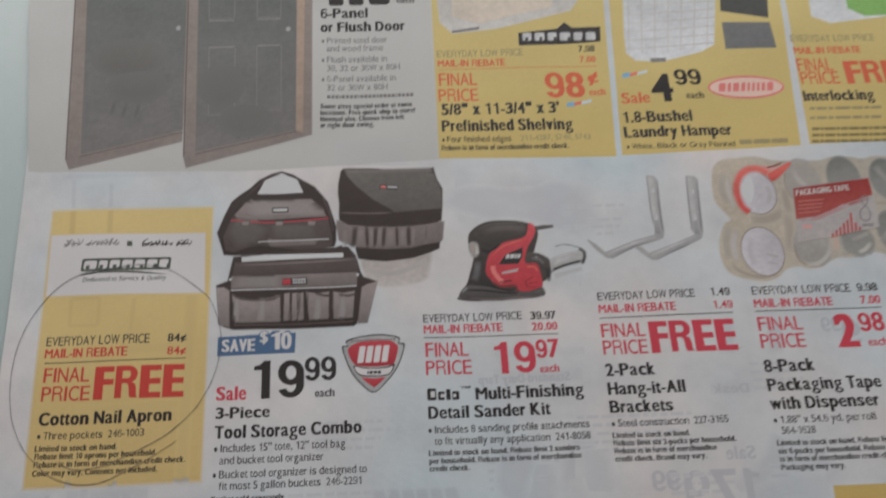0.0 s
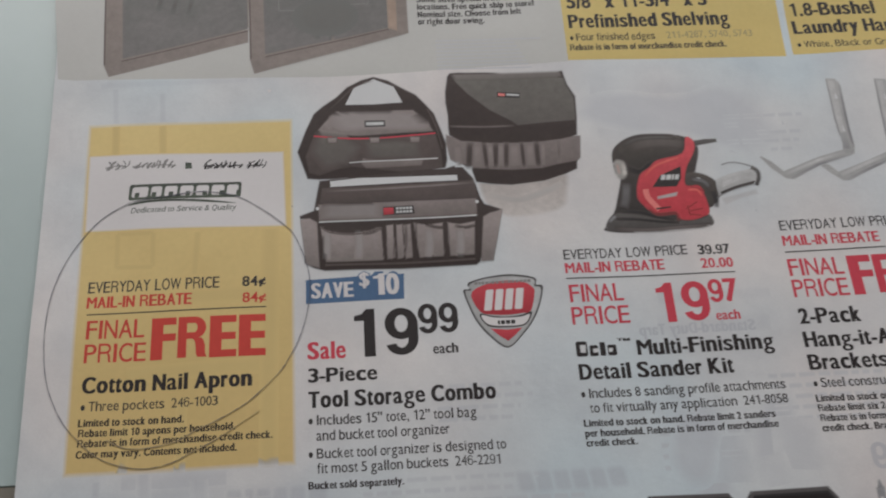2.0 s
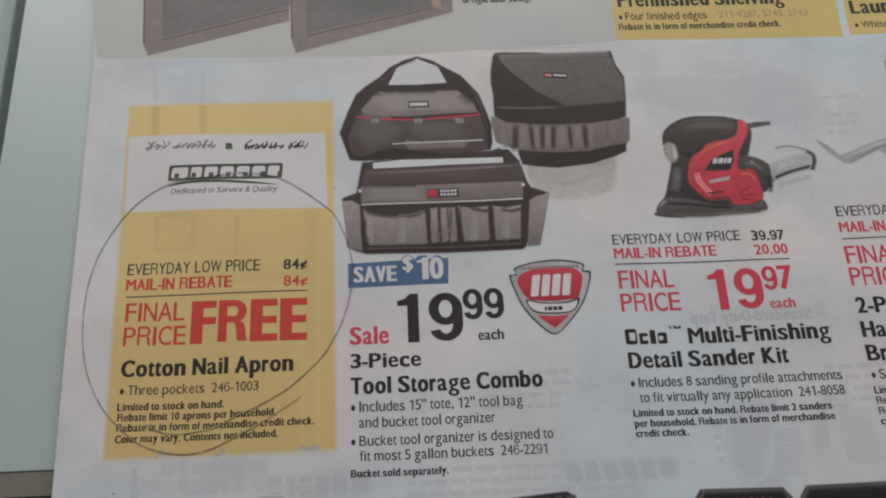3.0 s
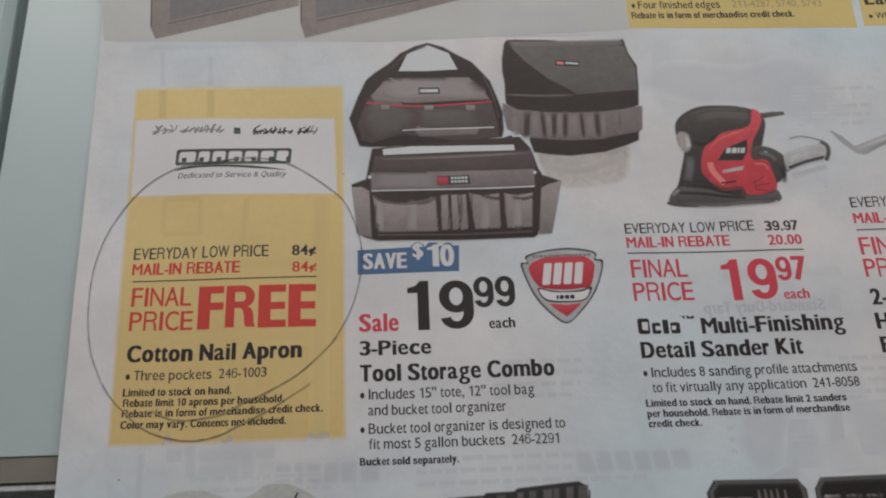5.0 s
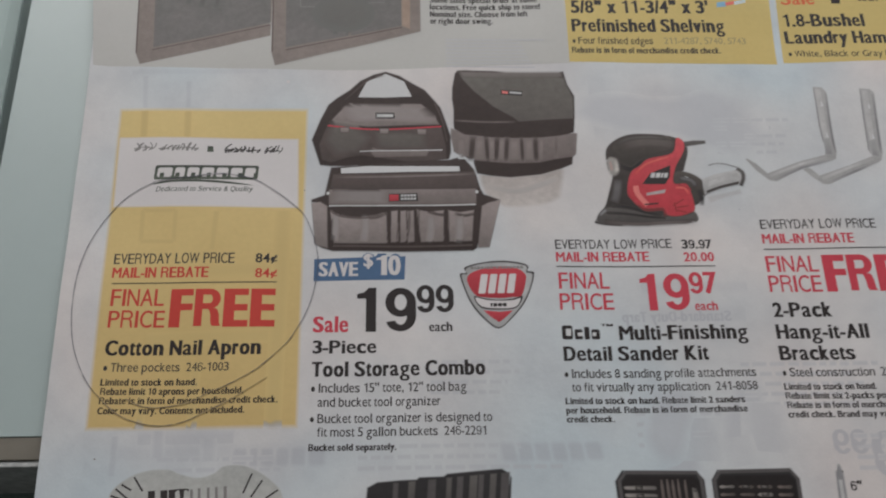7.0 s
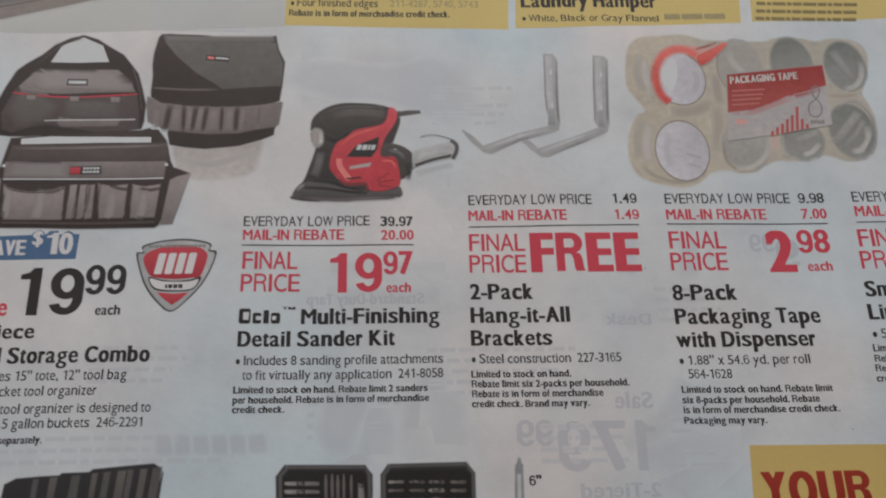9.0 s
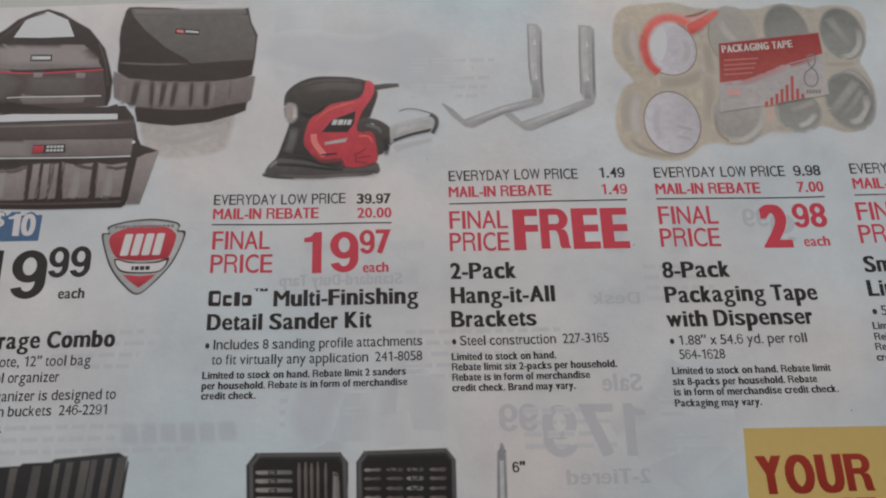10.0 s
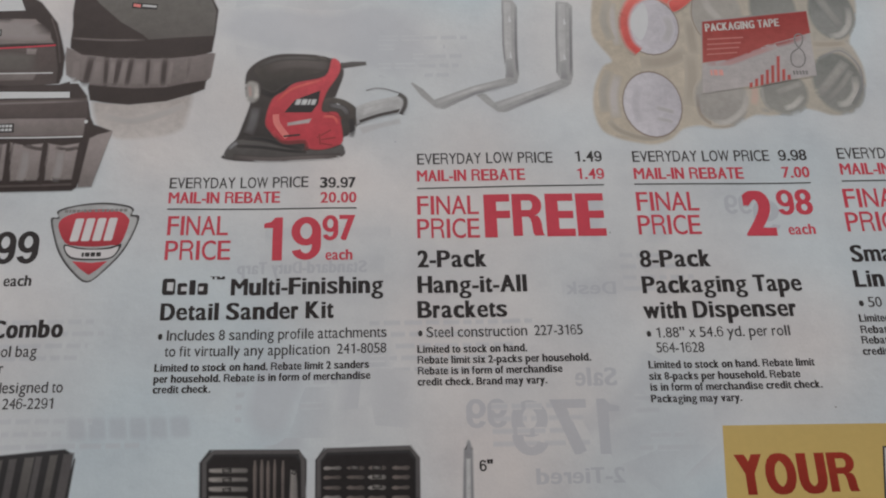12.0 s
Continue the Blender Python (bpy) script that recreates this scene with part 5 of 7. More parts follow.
stroke(tape, "core_shine", [(223.2, 77.2), (222.6, 73.4), (220.6, 70.8), (218.0, 70.3)], 1.3, SHELFGREY, 4, ink=0.7)
stroke(tape, "core_shine", [(217.4, 80.0), (219.2, 76.0), (221.0, 72.6)], 1.6, TAPEGREY, 4, ink=0.6)
oval(tape, "core_hollow", 194.8, 56.1, 5.10, 5.80, TAPEGREY, 3, soft=0.9, ink=0.9)
oval(tape, "core_hollow", 207.1, 57.3, 4.60, 4.80, TAPEDARK, 3, soft=0.9, ink=0.85)
oval(tape, "core_hollow", 217.9, 59.6, 4.90, 6.90, TAPEDARK, 3, soft=0.9, ink=0.95)
stroke(tape, "core_shine", [(200.0, 58.4), (198.8, 54.0), (195.4, 51.1), (192.1, 50.9)], 1.1, SHELFGREY, 4, ink=0.6)
stroke(tape, "core_shine", [(190.2, 57.1), (190.3, 52.7), (192.6, 50.4), (195.9, 50.4)], 0.7, DARKRING, 4, ink=0.5)
stroke(tape, "core_shine", [(206.4, 53.8), (208.5, 54.6), (210.6, 56.8)], 1.2, SHELFGREY, 4, ink=0.75)
stroke(tape, "core_shine", [(202.8, 59.0), (202.9, 55.2), (204.4, 53.1)], 0.8, TAPEGREY, 4, ink=0.8)
stroke(tape, "core_shine", [(205.6, 57.3), (208.0, 58.4), (211.0, 59.6)], 1.2, TAPEGREY, 4, ink=0.9)
stroke(tape, "core_shine", [(216.8, 54.6), (219.0, 55.1), (221.0, 57.7), (221.2, 60.9)], 1.4, SHELFGREY, 4, ink=0.8)
stroke(tape, "core_shine", [(213.4, 56.5), (217.3, 60.9), (220.1, 64.2)], 1.6, TAPEGREY, 4, ink=0.9)
stroke(tape, "core_shine", [(215.2, 55.6), (218.6, 59.0), (220.9, 62.2)], 1.0, TAPEGREY, 4, ink=0.7)
stroke(tape, "core_shine", [(214.6, 64.8), (219.5, 66.9), (222.5, 63.5), (222.5, 59.0), (220.0, 54.6)], 0.6, STEELDARK, 4, ink=0.8)
oval(tape, "roll_face", 181.4, 55.0, 5.70, 7.30, DARKRING, 4, soft=0.25)
oval(tape, "roll_face", 181.4, 55.0, 5.50, 7.00, ROLLWHITE, 5, soft=0.25)
oval(tape, "roll_face", 182.9, 72.6, 5.70, 6.70, DARKRING, 4, soft=0.25)
oval(tape, "roll_face", 182.9, 72.6, 5.50, 6.50, ROLLWHITE, 5, soft=0.25)
shape(tape, "roll_gap", [(178.8, 73.3), (180.1, 76.0), (182.1, 78.0), (182.7, 75.3), (182.2, 72.0), (180.8, 69.3), (179.6, 70.6)], PAPERWHITE, 6, smooth=True, soft=0.3, ink=1)
stroke(tape, "roll_shade", [(186.0, 75.1), (186.7, 72.0), (185.2, 68.7)], 1.6, TAPEGREY, 6, ink=0.45)
stroke(tape, "roll_shade", [(181.8, 54.3), (184.1, 53.6), (185.4, 53.1)], 0.9, TAPEGREY, 6, ink=0.55)
stroke(tape, "roll_shade", [(181.8, 51.9), (183.9, 51.4), (184.9, 50.9)], 0.8, TAPEGREY, 6, ink=0.45)
stroke(tape, "roll_shade", [(179.3, 59.0), (178.2, 55.0), (178.7, 51.1)], 1.2, SMEAR, 6, ink=0.6)
shape(tape, "dispenser_top", [(177.8, 77.3), (180.6, 80.1), (184.1, 81.2), (189.2, 80.8), (191.6, 81.9), (188.5, 79.4), (185.0, 79.4), (180.9, 78.3)], TAPEPINK, 6, smooth=True, soft=0.7, ink=0.9)
stroke(tape, "dispenser_hoop", [(188.7, 77.0), (187.2, 78.6), (184.5, 80.1), (181.7, 79.7), (179.4, 77.7), (178.0, 74.6), (177.8, 71.3), (178.5, 68.4), (180.0, 66.6)], 2.2, TAPERED, 7)
shape(tape, "dispenser_blade", [(187.2, 78.3), (189.0, 79.4), (193.3, 81.7), (194.2, 81.2), (190.8, 77.8), (188.6, 76.2), (187.6, 76.3)], TAPERED, 8, smooth=True, soft=0.3, ink=1)
shape(tape, "label_card", [(193.2, 73.9), (214.7, 76.4), (214.0, 61.2), (191.3, 57.3)], SILVERPINK, 8, smooth=False, soft=0.3)
shape(tape, "label_red", [(193.3, 73.7), (214.6, 76.3), (214.5, 71.1), (209.8, 69.5), (205.1, 68.2), (201.4, 66.3), (197.9, 65.0), (192.2, 64.2)], LABELRED, 9, smooth=False, soft=0.3)
stroke(tape, "label_shade", [(192.9, 64.2), (197.9, 65.0), (201.4, 66.3), (205.0, 68.1), (209.8, 69.4), (213.3, 70.6)], 1.8, LABELRED, 8.5, ink=0.8)
stroke(tape, "label_shade", [(194.9, 63.5), (199.0, 64.8), (202.5, 66.3), (207.3, 68.1)], 1.2, BARRED, 10, ink=0.4)
line(tape, "label_text", 'PACKAGING TAPE', 193.7, 71.4, 14.9, 1.77, SHELFGREY, BOLD, layer=11, rise=1.3)
stroke(tape, "label_line", [(193.8, 69.6), (201.0, 70.1)], 0.35, TAPEPINK, 11, ink=0.5)
stroke(tape, "label_line", [(193.6, 68.4), (200.4, 68.9)], 0.35, TAPEPINK, 11, ink=0.5)
stroke(tape, "label_line", [(193.4, 67.3), (199.9, 67.8)], 0.35, TAPEPINK, 11, ink=0.5)
stroke(tape, "label_line", [(193.3, 66.1), (199.3, 66.6)], 0.35, TAPEPINK, 11, ink=0.5)
shape(tape, "label_bar", [(200.5, 58.4), (201.1, 58.6), (201.3, 59.7), (200.7, 59.6)], BARRED, 12)
shape(tape, "label_bar", [(201.6, 58.7), (202.2, 58.8), (202.5, 60.6), (201.9, 60.5)], BARRED, 12)
shape(tape, "label_bar", [(202.7, 58.9), (203.3, 59.1), (203.7, 61.5), (203.1, 61.4)], BARRED, 12)
shape(tape, "label_bar", [(203.8, 59.2), (204.4, 59.3), (204.9, 62.6), (204.3, 62.5)], BARRED, 12)
shape(tape, "label_bar", [(204.9, 59.5), (205.5, 59.6), (206.1, 63.6), (205.5, 63.5)], BARRED, 12)
shape(tape, "label_bar", [(206.0, 59.7), (206.6, 59.8), (207.5, 65.7), (206.9, 65.6)], BARRED, 12)
shape(tape, "label_bar", [(207.1, 60.0), (207.7, 60.1), (208.1, 62.7), (207.5, 62.6)], BARRED, 12)
shape(tape, "label_bar", [(208.2, 60.2), (208.8, 60.3), (208.9, 61.4), (208.3, 61.3)], BARRED, 12)
stroke(tape, "label_loop", [(211.6, 67.6), (212.3, 66.5), (212.4, 64.9), (211.7, 63.5), (210.7, 63.1), (209.8, 63.6), (209.6, 64.9), (210.1, 66.4), (211.6, 67.6), (212.5, 68.9), (212.7, 70.4), (212.0, 70.8), (211.2, 70.2), (211.1, 68.7), (211.6, 67.6)], 0.3, GREYINK, 12)
blocks(tape, "label_word", 209.5, 61.4, 2.9, 0.92, [1, 1, 1, 1, 1], GREYINK, 10, gap=0.3)
shape(tape, "label_sticker", [(193.2, 63.1), (196.8, 63.4), (196.5, 61.1), (193.0, 60.7)], SILVERPINK, 11)
blocks(tape, "sticker_bar", 193.4, 61.3, 2.5, 1.31, [0.5, 1, 1], TAPEPINK, 12, gap=0.3)
line(flyer, "lead_text", 'EVERYDAY LOW PRICE', 176.4, 42.7, 25.6, 2.25, DARK, LIGHT)
line(flyer, "lead_price", '9.98', 203.7, 42.7, 5.3, 2.26, DARK, SEMI)
line(flyer, "lead_text", 'MAIL-IN REBATE', 176.3, 39.1, 20.4, 2.34, CRIMSON, SEMI)
line(flyer, "lead_price", '7.00', 203.9, 39.2, 5.1, 2.23, CRIMSON, SEMI)
line(flyer, "final_text", 'FINAL', 176.2, 32.7, 11.4, 3.76, CRIMSON, LIGHT)
line(flyer, "final_text", 'PRICE', 176.0, 28.0, 11.4, 3.80, CRIMSON, LIGHT)
line(flyer, "final_price", '2', 195.6, 27.6, 5.6, 9.07, CRIMSON, HEAVY)
line(flyer, "price_fraction", '98', 202.0, 31.7, 6.5, 5.10, CRIMSON, BOLD)
line(flyer, "each_text", 'each', 203.3, 27.8, 4.9, 2.02, CRIMSON, SEMI)
line(flyer, "heading", '8-Pack', 175.6, 21.7, 12.6, 3.26, BLACK, BOLD)
line(flyer, "heading", 'Packaging Tape', 175.5, 16.8, 28.3, 3.20, BLACK, BOLD)
line(flyer, "heading", 'with Dispenser', 175.2, 12.1, 26.9, 3.14, BLACK, BOLD)
line(flyer, "bullet_text", '• 1.88" x 54.6 yd. per roll', 175.3, 8.6, 25.0, 1.85, DARK, LIGHT)
line(flyer, "bullet_text", '564-1628', 176.7, 5.9, 8.3, 1.82, DARK, LIGHT)
line(flyer, "small_print", 'Limited to stock on hand. Rebate limit', 175.0, 3.1, 28.6, 1.35, BLACK, SMALL)
line(flyer, "small_print", 'six 8-packs per household. Rebate', 174.9, 1.1, 25.9, 1.34, BLACK, SMALL)
line(flyer, "small_print", 'is in form of merchandise credit check.', 174.9, -0.8, 29.4, 1.33, BLACK, SMALL)
line(flyer, "small_print", 'Packaging may vary.', 174.8, -2.8, 15.5, 1.31, BLACK, SMALL)
stroke(flyer, "rule", [(176.2, 38.1), (208.9, 38.1)], 0.22, DARK, 3)

# edge of the next advert
line(flyer, "lead_text", 'EVERYDAY LOW PRICE', 214.8, 42.9, 26.2, 2.28, DARK, LIGHT)
line(flyer, "lead_text", 'MAIL-IN REBATE', 214.8, 39.6, 20.9, 2.37, CRIMSON, SEMI)
line(flyer, "final_text", 'FINAL', 214.4, 32.9, 11.8, 3.80, CRIMSON, LIGHT)
line(flyer, "final_text", 'PRICE', 214.0, 28.1, 11.8, 3.84, CRIMSON, LIGHT)
line(flyer, "heading", 'Sma', 213.6, 22.1, 7.4, 3.30, BLACK, BOLD)
line(flyer, "heading", 'Lin', 213.3, 17.3, 5.3, 3.23, BLACK, BOLD)
line(flyer, "bullet_text", '• 50', 213.3, 13.5, 4.1, 1.90, DARK, LIGHT)
line(flyer, "small_print", 'Limited to', 212.8, 10.8, 7.4, 1.41, BLACK, SMALL)
line(flyer, "small_print", 'Rebate', 212.7, 8.7, 5.6, 1.40, BLACK, SMALL)
line(flyer, "small_print", 'Rebate', 212.5, 6.8, 5.6, 1.38, BLACK, SMALL)
line(flyer, "small_print", 'credit check.', 212.3, 4.8, 10.1, 1.37, BLACK, SMALL)
stroke(flyer, "rule", [(214.7, 38.3), (247.9, 38.4)], 0.22, DARK, 3)

# lower adverts
choice = shape(flyer, "choice_panel", [(186.3, -6.9), (226.6, -7.3), (223.9, -26.9), (184.7, -26.7)], YELLOWDEEP, 1, label="yellow printed choice panel")
line(choice, "choice_text", 'YOUR', 187.4, -18.5, 20.0, 6.63, BRICKRED, HEAVY)
line(choice, "choice_text", 'CHOICE', 186.1, -25.9, 21.0, 6.41, BRICKRED, HEAVY)
shape(choice, "price_box", [(212.5, -11.0), (223.8, -10.9), (221.8, -21.5), (210.8, -21.5)], DARK, 2)
shape(choice, "price_field", [(212.8, -11.3), (223.4, -11.3), (221.5, -21.1), (211.2, -21.2)], INSET, 3)
line(flyer, "size_text", '6"', 145.6, -13.7, 2.2, 1.84, BLACK, SEMI)
bit = shape(flyer, "driver_bit_picture", [(143.8, -8.7), (144.2, -8.7), (144.5, -10.0), (144.6, -11.2), (144.1, -24.8), (142.6, -24.8), (143.1, -11.2), (143.5, -10.0)], STEELDARK, 1)
shape(bit, "bit_face", [(143.5, -11.6), (144.2, -11.6), (143.8, -24.4), (143.0, -24.4)], STEELPALE, 2)
case = shape(flyer, "bit_case_picture", [(101.3, -23.0), (100.7, -11.3), (102.2, -9.2), (116.4, -9.4), (117.8, -11.2), (117.8, -23.3)], CASEBLACK, 1, smooth=False)
shape(case, "case_tray", [(102.4, -23.0), (101.9, -11.8), (103.0, -10.3), (115.9, -10.6), (116.9, -11.7), (117.0, -23.3)], CASEINK, 2, smooth=False)
stroke(case, "case_rim", [(101.8, -16.9), (101.5, -11.2), (102.9, -9.6), (116.5, -9.8), (117.2, -11.2), (117.4, -17.2)], 0.8, CASEGREY, 3, smooth=False)
stroke(case, "tray_glint", [(115.5, -13.0), (116.1, -13.3)], 0.5, CASEBIT, 4, ink=0.8)
stroke(case, "tray_glint", [(104.4, -12.7), (105.9, -12.6)], 0.5, CASEBIT, 4, ink=0.8)
stroke(case, "tray_glint", [(104.5, -14.2), (106.0, -14.1)], 0.5, CASEBIT, 4, ink=0.8)
stroke(case, "tray_glint", [(104.6, -15.8), (106.0, -15.7)], 0.5, CASEBIT, 4, ink=0.8)
shape(case, "drill_bit", [(102.4, -12.5), (102.9, -12.3), (107.0, -12.3), (108.3, -12.4), (108.3, -13.0), (107.0, -13.0), (102.9, -12.9)], CASEBIT, 3)
shape(case, "drill_bit", [(102.4, -13.9), (103.0, -13.7), (107.0, -13.8), (108.3, -13.9), (108.4, -14.4), (107.1, -14.4), (103.0, -14.4)], CASEBIT, 3)
shape(case, "drill_bit", [(102.5, -15.5), (103.0, -15.2), (107.1, -15.3), (108.4, -15.4), (108.4, -16.0), (107.1, -16.0), (103.1, -15.9)], CASEBIT, 3)
shape(case, "drill_bit", [(102.6, -16.9), (103.1, -16.7), (107.2, -16.8), (108.4, -16.9), (108.5, -17.4), (107.2, -17.4), (103.1, -17.4)], CASEBIT, 3)
shape(case, "drill_bit", [(102.6, -18.4), (103.2, -18.2), (107.2, -18.2), (108.5, -18.3), (108.5, -18.9), (107.2, -18.9), (103.2, -18.8)], CASEBIT, 3)
shape(case, "screw_bit", [(109.4, -11.1), (109.7, -11.1), (109.9, -12.6), (110.0, -19.6), (109.6, -19.6), (109.3, -12.6)], CASEBIT2, 3)
shape(case, "screw_bit", [(110.5, -11.0), (110.8, -11.0), (111.0, -12.7), (111.1, -19.6), (110.7, -19.6), (110.4, -12.7)], CASEBIT2, 3)
shape(case, "screw_bit", [(111.5, -11.2), (111.8, -11.2), (112.0, -12.7), (112.1, -19.6), (111.7, -19.6), (111.4, -12.7)], CASEBIT2, 3)
shape(case, "screw_bit", [(112.6, -11.0), (112.8, -11.0), (113.0, -12.7), (113.1, -19.6), (112.7, -19.6), (112.5, -12.7)], CASEBIT2, 3)
shape(case, "screw_bit", [(113.9, -11.2), (114.2, -11.2), (114.3, -12.7), (114.4, -19.7), (114.0, -19.6), (113.8, -12.7)], CASEBIT2, 3)
shape(case, "bit_holder", [(115.3, -12.8), (116.1, -12.9), (116.3, -14.4), (116.6, -19.7), (115.2, -19.7), (115.3, -14.3)], CASEBIT, 3)
case = shape(flyer, "bit_case_picture", [(119.2, -23.4), (119.2, -11.2), (120.5, -9.3), (134.6, -9.2), (136.0, -11.2), (135.8, -23.7)], CASEBLACK, 1, smooth=False)
shape(case, "case_tray", [(120.1, -23.4), (120.1, -11.8), (121.1, -10.5), (134.1, -10.5), (135.2, -11.7), (135.0, -23.7)], CASEINK, 2, smooth=False)
stroke(case, "case_rim", [(119.8, -17.3), (119.7, -11.3), (121.0, -9.7), (134.4, -9.6), (135.7, -11.3), (135.6, -17.7)], 0.8, CASEGREY, 3, smooth=False)
stroke(case, "tray_glint", [(128.3, -12.7), (129.9, -12.7)], 0.5, CASEBIT, 4, ink=0.8)
stroke(case, "tray_glint", [(128.3, -14.1), (129.8, -14.1)], 0.5, CASEBIT, 4, ink=0.8)
stroke(case, "tray_glint", [(128.3, -15.7), (129.9, -15.7)], 0.5, CASEBIT, 4, ink=0.8)
stroke(case, "tray_glint", [(124.8, -12.6), (126.3, -12.6)], 0.5, CASEBIT, 4, ink=0.8)
shape(case, "screw_bit", [(120.5, -12.6), (120.9, -12.3), (121.9, -12.4), (123.0, -12.3), (123.4, -12.6), (123.0, -12.9), (121.9, -12.8), (120.9, -12.9)], CASEBIT, 3)
shape(case, "screw_bit", [(124.2, -12.6), (124.7, -12.4), (125.6, -12.4), (126.7, -12.4), (127.1, -12.7), (126.7, -13.0), (125.6, -12.9), (124.7, -12.9)], CASEBIT2, 3)
shape(case, "screw_bit", [(127.7, -12.7), (128.1, -12.4), (129.1, -12.5), (130.2, -12.4), (130.6, -12.8), (130.2, -13.1), (129.1, -13.0), (128.1, -13.0)], CASEBIT2, 3)
shape(case, "screw_bit", [(131.5, -12.8), (132.0, -12.5), (132.9, -12.6), (134.0, -12.5), (134.4, -12.8), (134.0, -13.2), (132.9, -13.1), (132.0, -13.1)], CASEBIT2, 3)
shape(case, "screw_bit", [(120.5, -14.1), (120.9, -13.8), (121.9, -13.9), (123.0, -13.8), (123.4, -14.1), (123.0, -14.4), (121.9, -14.3), (120.9, -14.4)], CASEBIT2, 3)
shape(case, "screw_bit", [(124.2, -14.1), (124.7, -13.9), (125.6, -13.9), (126.7, -13.9), (127.1, -14.2), (126.7, -14.5), (125.6, -14.4), (124.7, -14.4)], CASEBIT2, 3)
shape(case, "screw_bit", [(127.6, -14.2), (128.1, -13.9), (129.0, -14.0), (130.2, -13.9), (130.5, -14.3), (130.2, -14.6), (129.0, -14.5), (128.1, -14.5)], CASEBIT, 3)
shape(case, "screw_bit", [(131.5, -14.3), (131.9, -14.0), (132.9, -14.1), (134.0, -14.0), (134.4, -14.3), (134.0, -14.7), (132.9, -14.6), (131.9, -14.6)], CASEBIT2, 3)
shape(case, "screw_bit", [(120.5, -15.7), (121.0, -15.5), (121.9, -15.5), (123.0, -15.5), (123.4, -15.8), (123.0, -16.1), (121.9, -16.0), (121.0, -16.0)], CASEBIT2, 3)
shape(case, "screw_bit", [(124.2, -15.8), (124.7, -15.5), (125.6, -15.6), (126.7, -15.5), (127.1, -15.9), (126.7, -16.2), (125.6, -16.1), (124.7, -16.1)], CASEBIT2, 3)
shape(case, "screw_bit", [(127.6, -15.9), (128.1, -15.6), (129.0, -15.7), (130.1, -15.6), (130.5, -15.9), (130.1, -16.3), (129.0, -16.1), (128.1, -16.2)], CASEBIT, 3)
shape(case, "screw_bit", [(131.4, -16.0), (131.9, -15.7), (132.8, -15.8), (134.0, -15.7), (134.3, -16.0), (133.9, -16.3), (132.8, -16.2), (131.9, -16.3)], CASEBIT2, 3)
shape(case, "screw_bit", [(120.5, -17.3), (121.0, -17.0), (121.9, -17.1), (123.0, -17.0), (123.4, -17.4), (123.0, -17.7), (121.9, -17.6), (121.0, -17.6)], CASEBIT, 3)
shape(case, "screw_bit", [(124.2, -17.4), (124.7, -17.1), (125.6, -17.2), (126.7, -17.1), (127.1, -17.4), (126.7, -17.8), (125.6, -17.6), (124.7, -17.7)], CASEBIT2, 3)
shape(case, "screw_bit", [(127.6, -17.5), (128.1, -17.2), (129.0, -17.3), (130.1, -17.2), (130.5, -17.5), (130.1, -17.8), (129.0, -17.7), (128.1, -17.7)], CASEBIT2, 3)
shape(case, "screw_bit", [(131.4, -17.5), (131.9, -17.3), (132.8, -17.3), (133.9, -17.3), (134.3, -17.6), (133.9, -17.9), (132.8, -17.8), (131.9, -17.8)], CASEBIT2, 3)
shape(case, "screw_bit", [(120.5, -18.9), (121.0, -18.6), (121.9, -18.7), (123.0, -18.6), (123.4, -18.9), (123.0, -19.2), (121.9, -19.1), (121.0, -19.2)], CASEBIT2, 3)
shape(case, "screw_bit", [(124.2, -18.9), (124.7, -18.7), (125.6, -18.7), (126.7, -18.7), (127.0, -19.0), (126.7, -19.3), (125.6, -19.2), (124.7, -19.2)], CASEBIT, 3)
shape(case, "screw_bit", [(127.6, -19.0), (128.1, -18.8), (129.0, -18.8), (130.1, -18.7), (130.5, -19.1), (130.1, -19.4), (129.0, -19.3), (128.1, -19.3)], CASEBIT2, 3)
shape(case, "screw_bit", [(131.4, -19.1), (131.8, -18.8), (132.8, -18.9), (133.9, -18.8), (134.2, -19.2), (133.9, -19.5), (132.8, -19.4), (131.8, -19.4)], CASEBIT, 3)
sockets = shape(flyer, "socket_case_picture", [(53.2, -19.2), (53.8, -11.9), (55.7, -10.9), (60.0, -10.6), (63.1, -10.5), (63.6, -10.1), (68.2, -10.0), (68.9, -9.5), (73.3, -9.1), (76.7, -8.8), (79.3, -8.6), (80.4, -9.3), (81.1, -10.3), (80.3, -20.2)], CASEBLACK, 1, smooth=False)
shape(sockets, "case_slot", [(58.7, -11.1), (59.7, -11.1), (59.2, -19.0), (58.4, -18.9)], CASEGREY, 2)
shape(sockets, "case_slot", [(61.6, -10.9), (62.9, -10.8), (62.3, -19.1), (61.2, -19.0)], SANDERGREY, 2)
shape(sockets, "case_slot", [(65.3, -10.6), (66.8, -10.5), (66.2, -19.2), (64.7, -19.2)], CASEGREY, 2)
shape(sockets, "case_slot", [(68.8, -10.3), (69.8, -10.2), (69.1, -19.3), (68.2, -19.3)], SANDERGREY, 2)
shape(sockets, "case_slot", [(70.8, -10.1), (72.0, -10.0), (71.2, -19.4), (70.1, -19.3)], CASEGREY, 2)
shape(sockets, "case_slot", [(73.2, -9.9), (74.7, -9.8), (73.8, -19.5), (72.4, -19.4)], SANDERGREY, 2)
shape(sockets, "case_slot", [(74.9, -9.7), (75.9, -9.7), (75.0, -19.5), (74.1, -19.5)], CASEGREY, 2)
shape(sockets, "case_slot", [(77.1, -9.6), (78.3, -9.5), (77.3, -19.6), (76.2, -19.6)], SANDERGREY, 2)
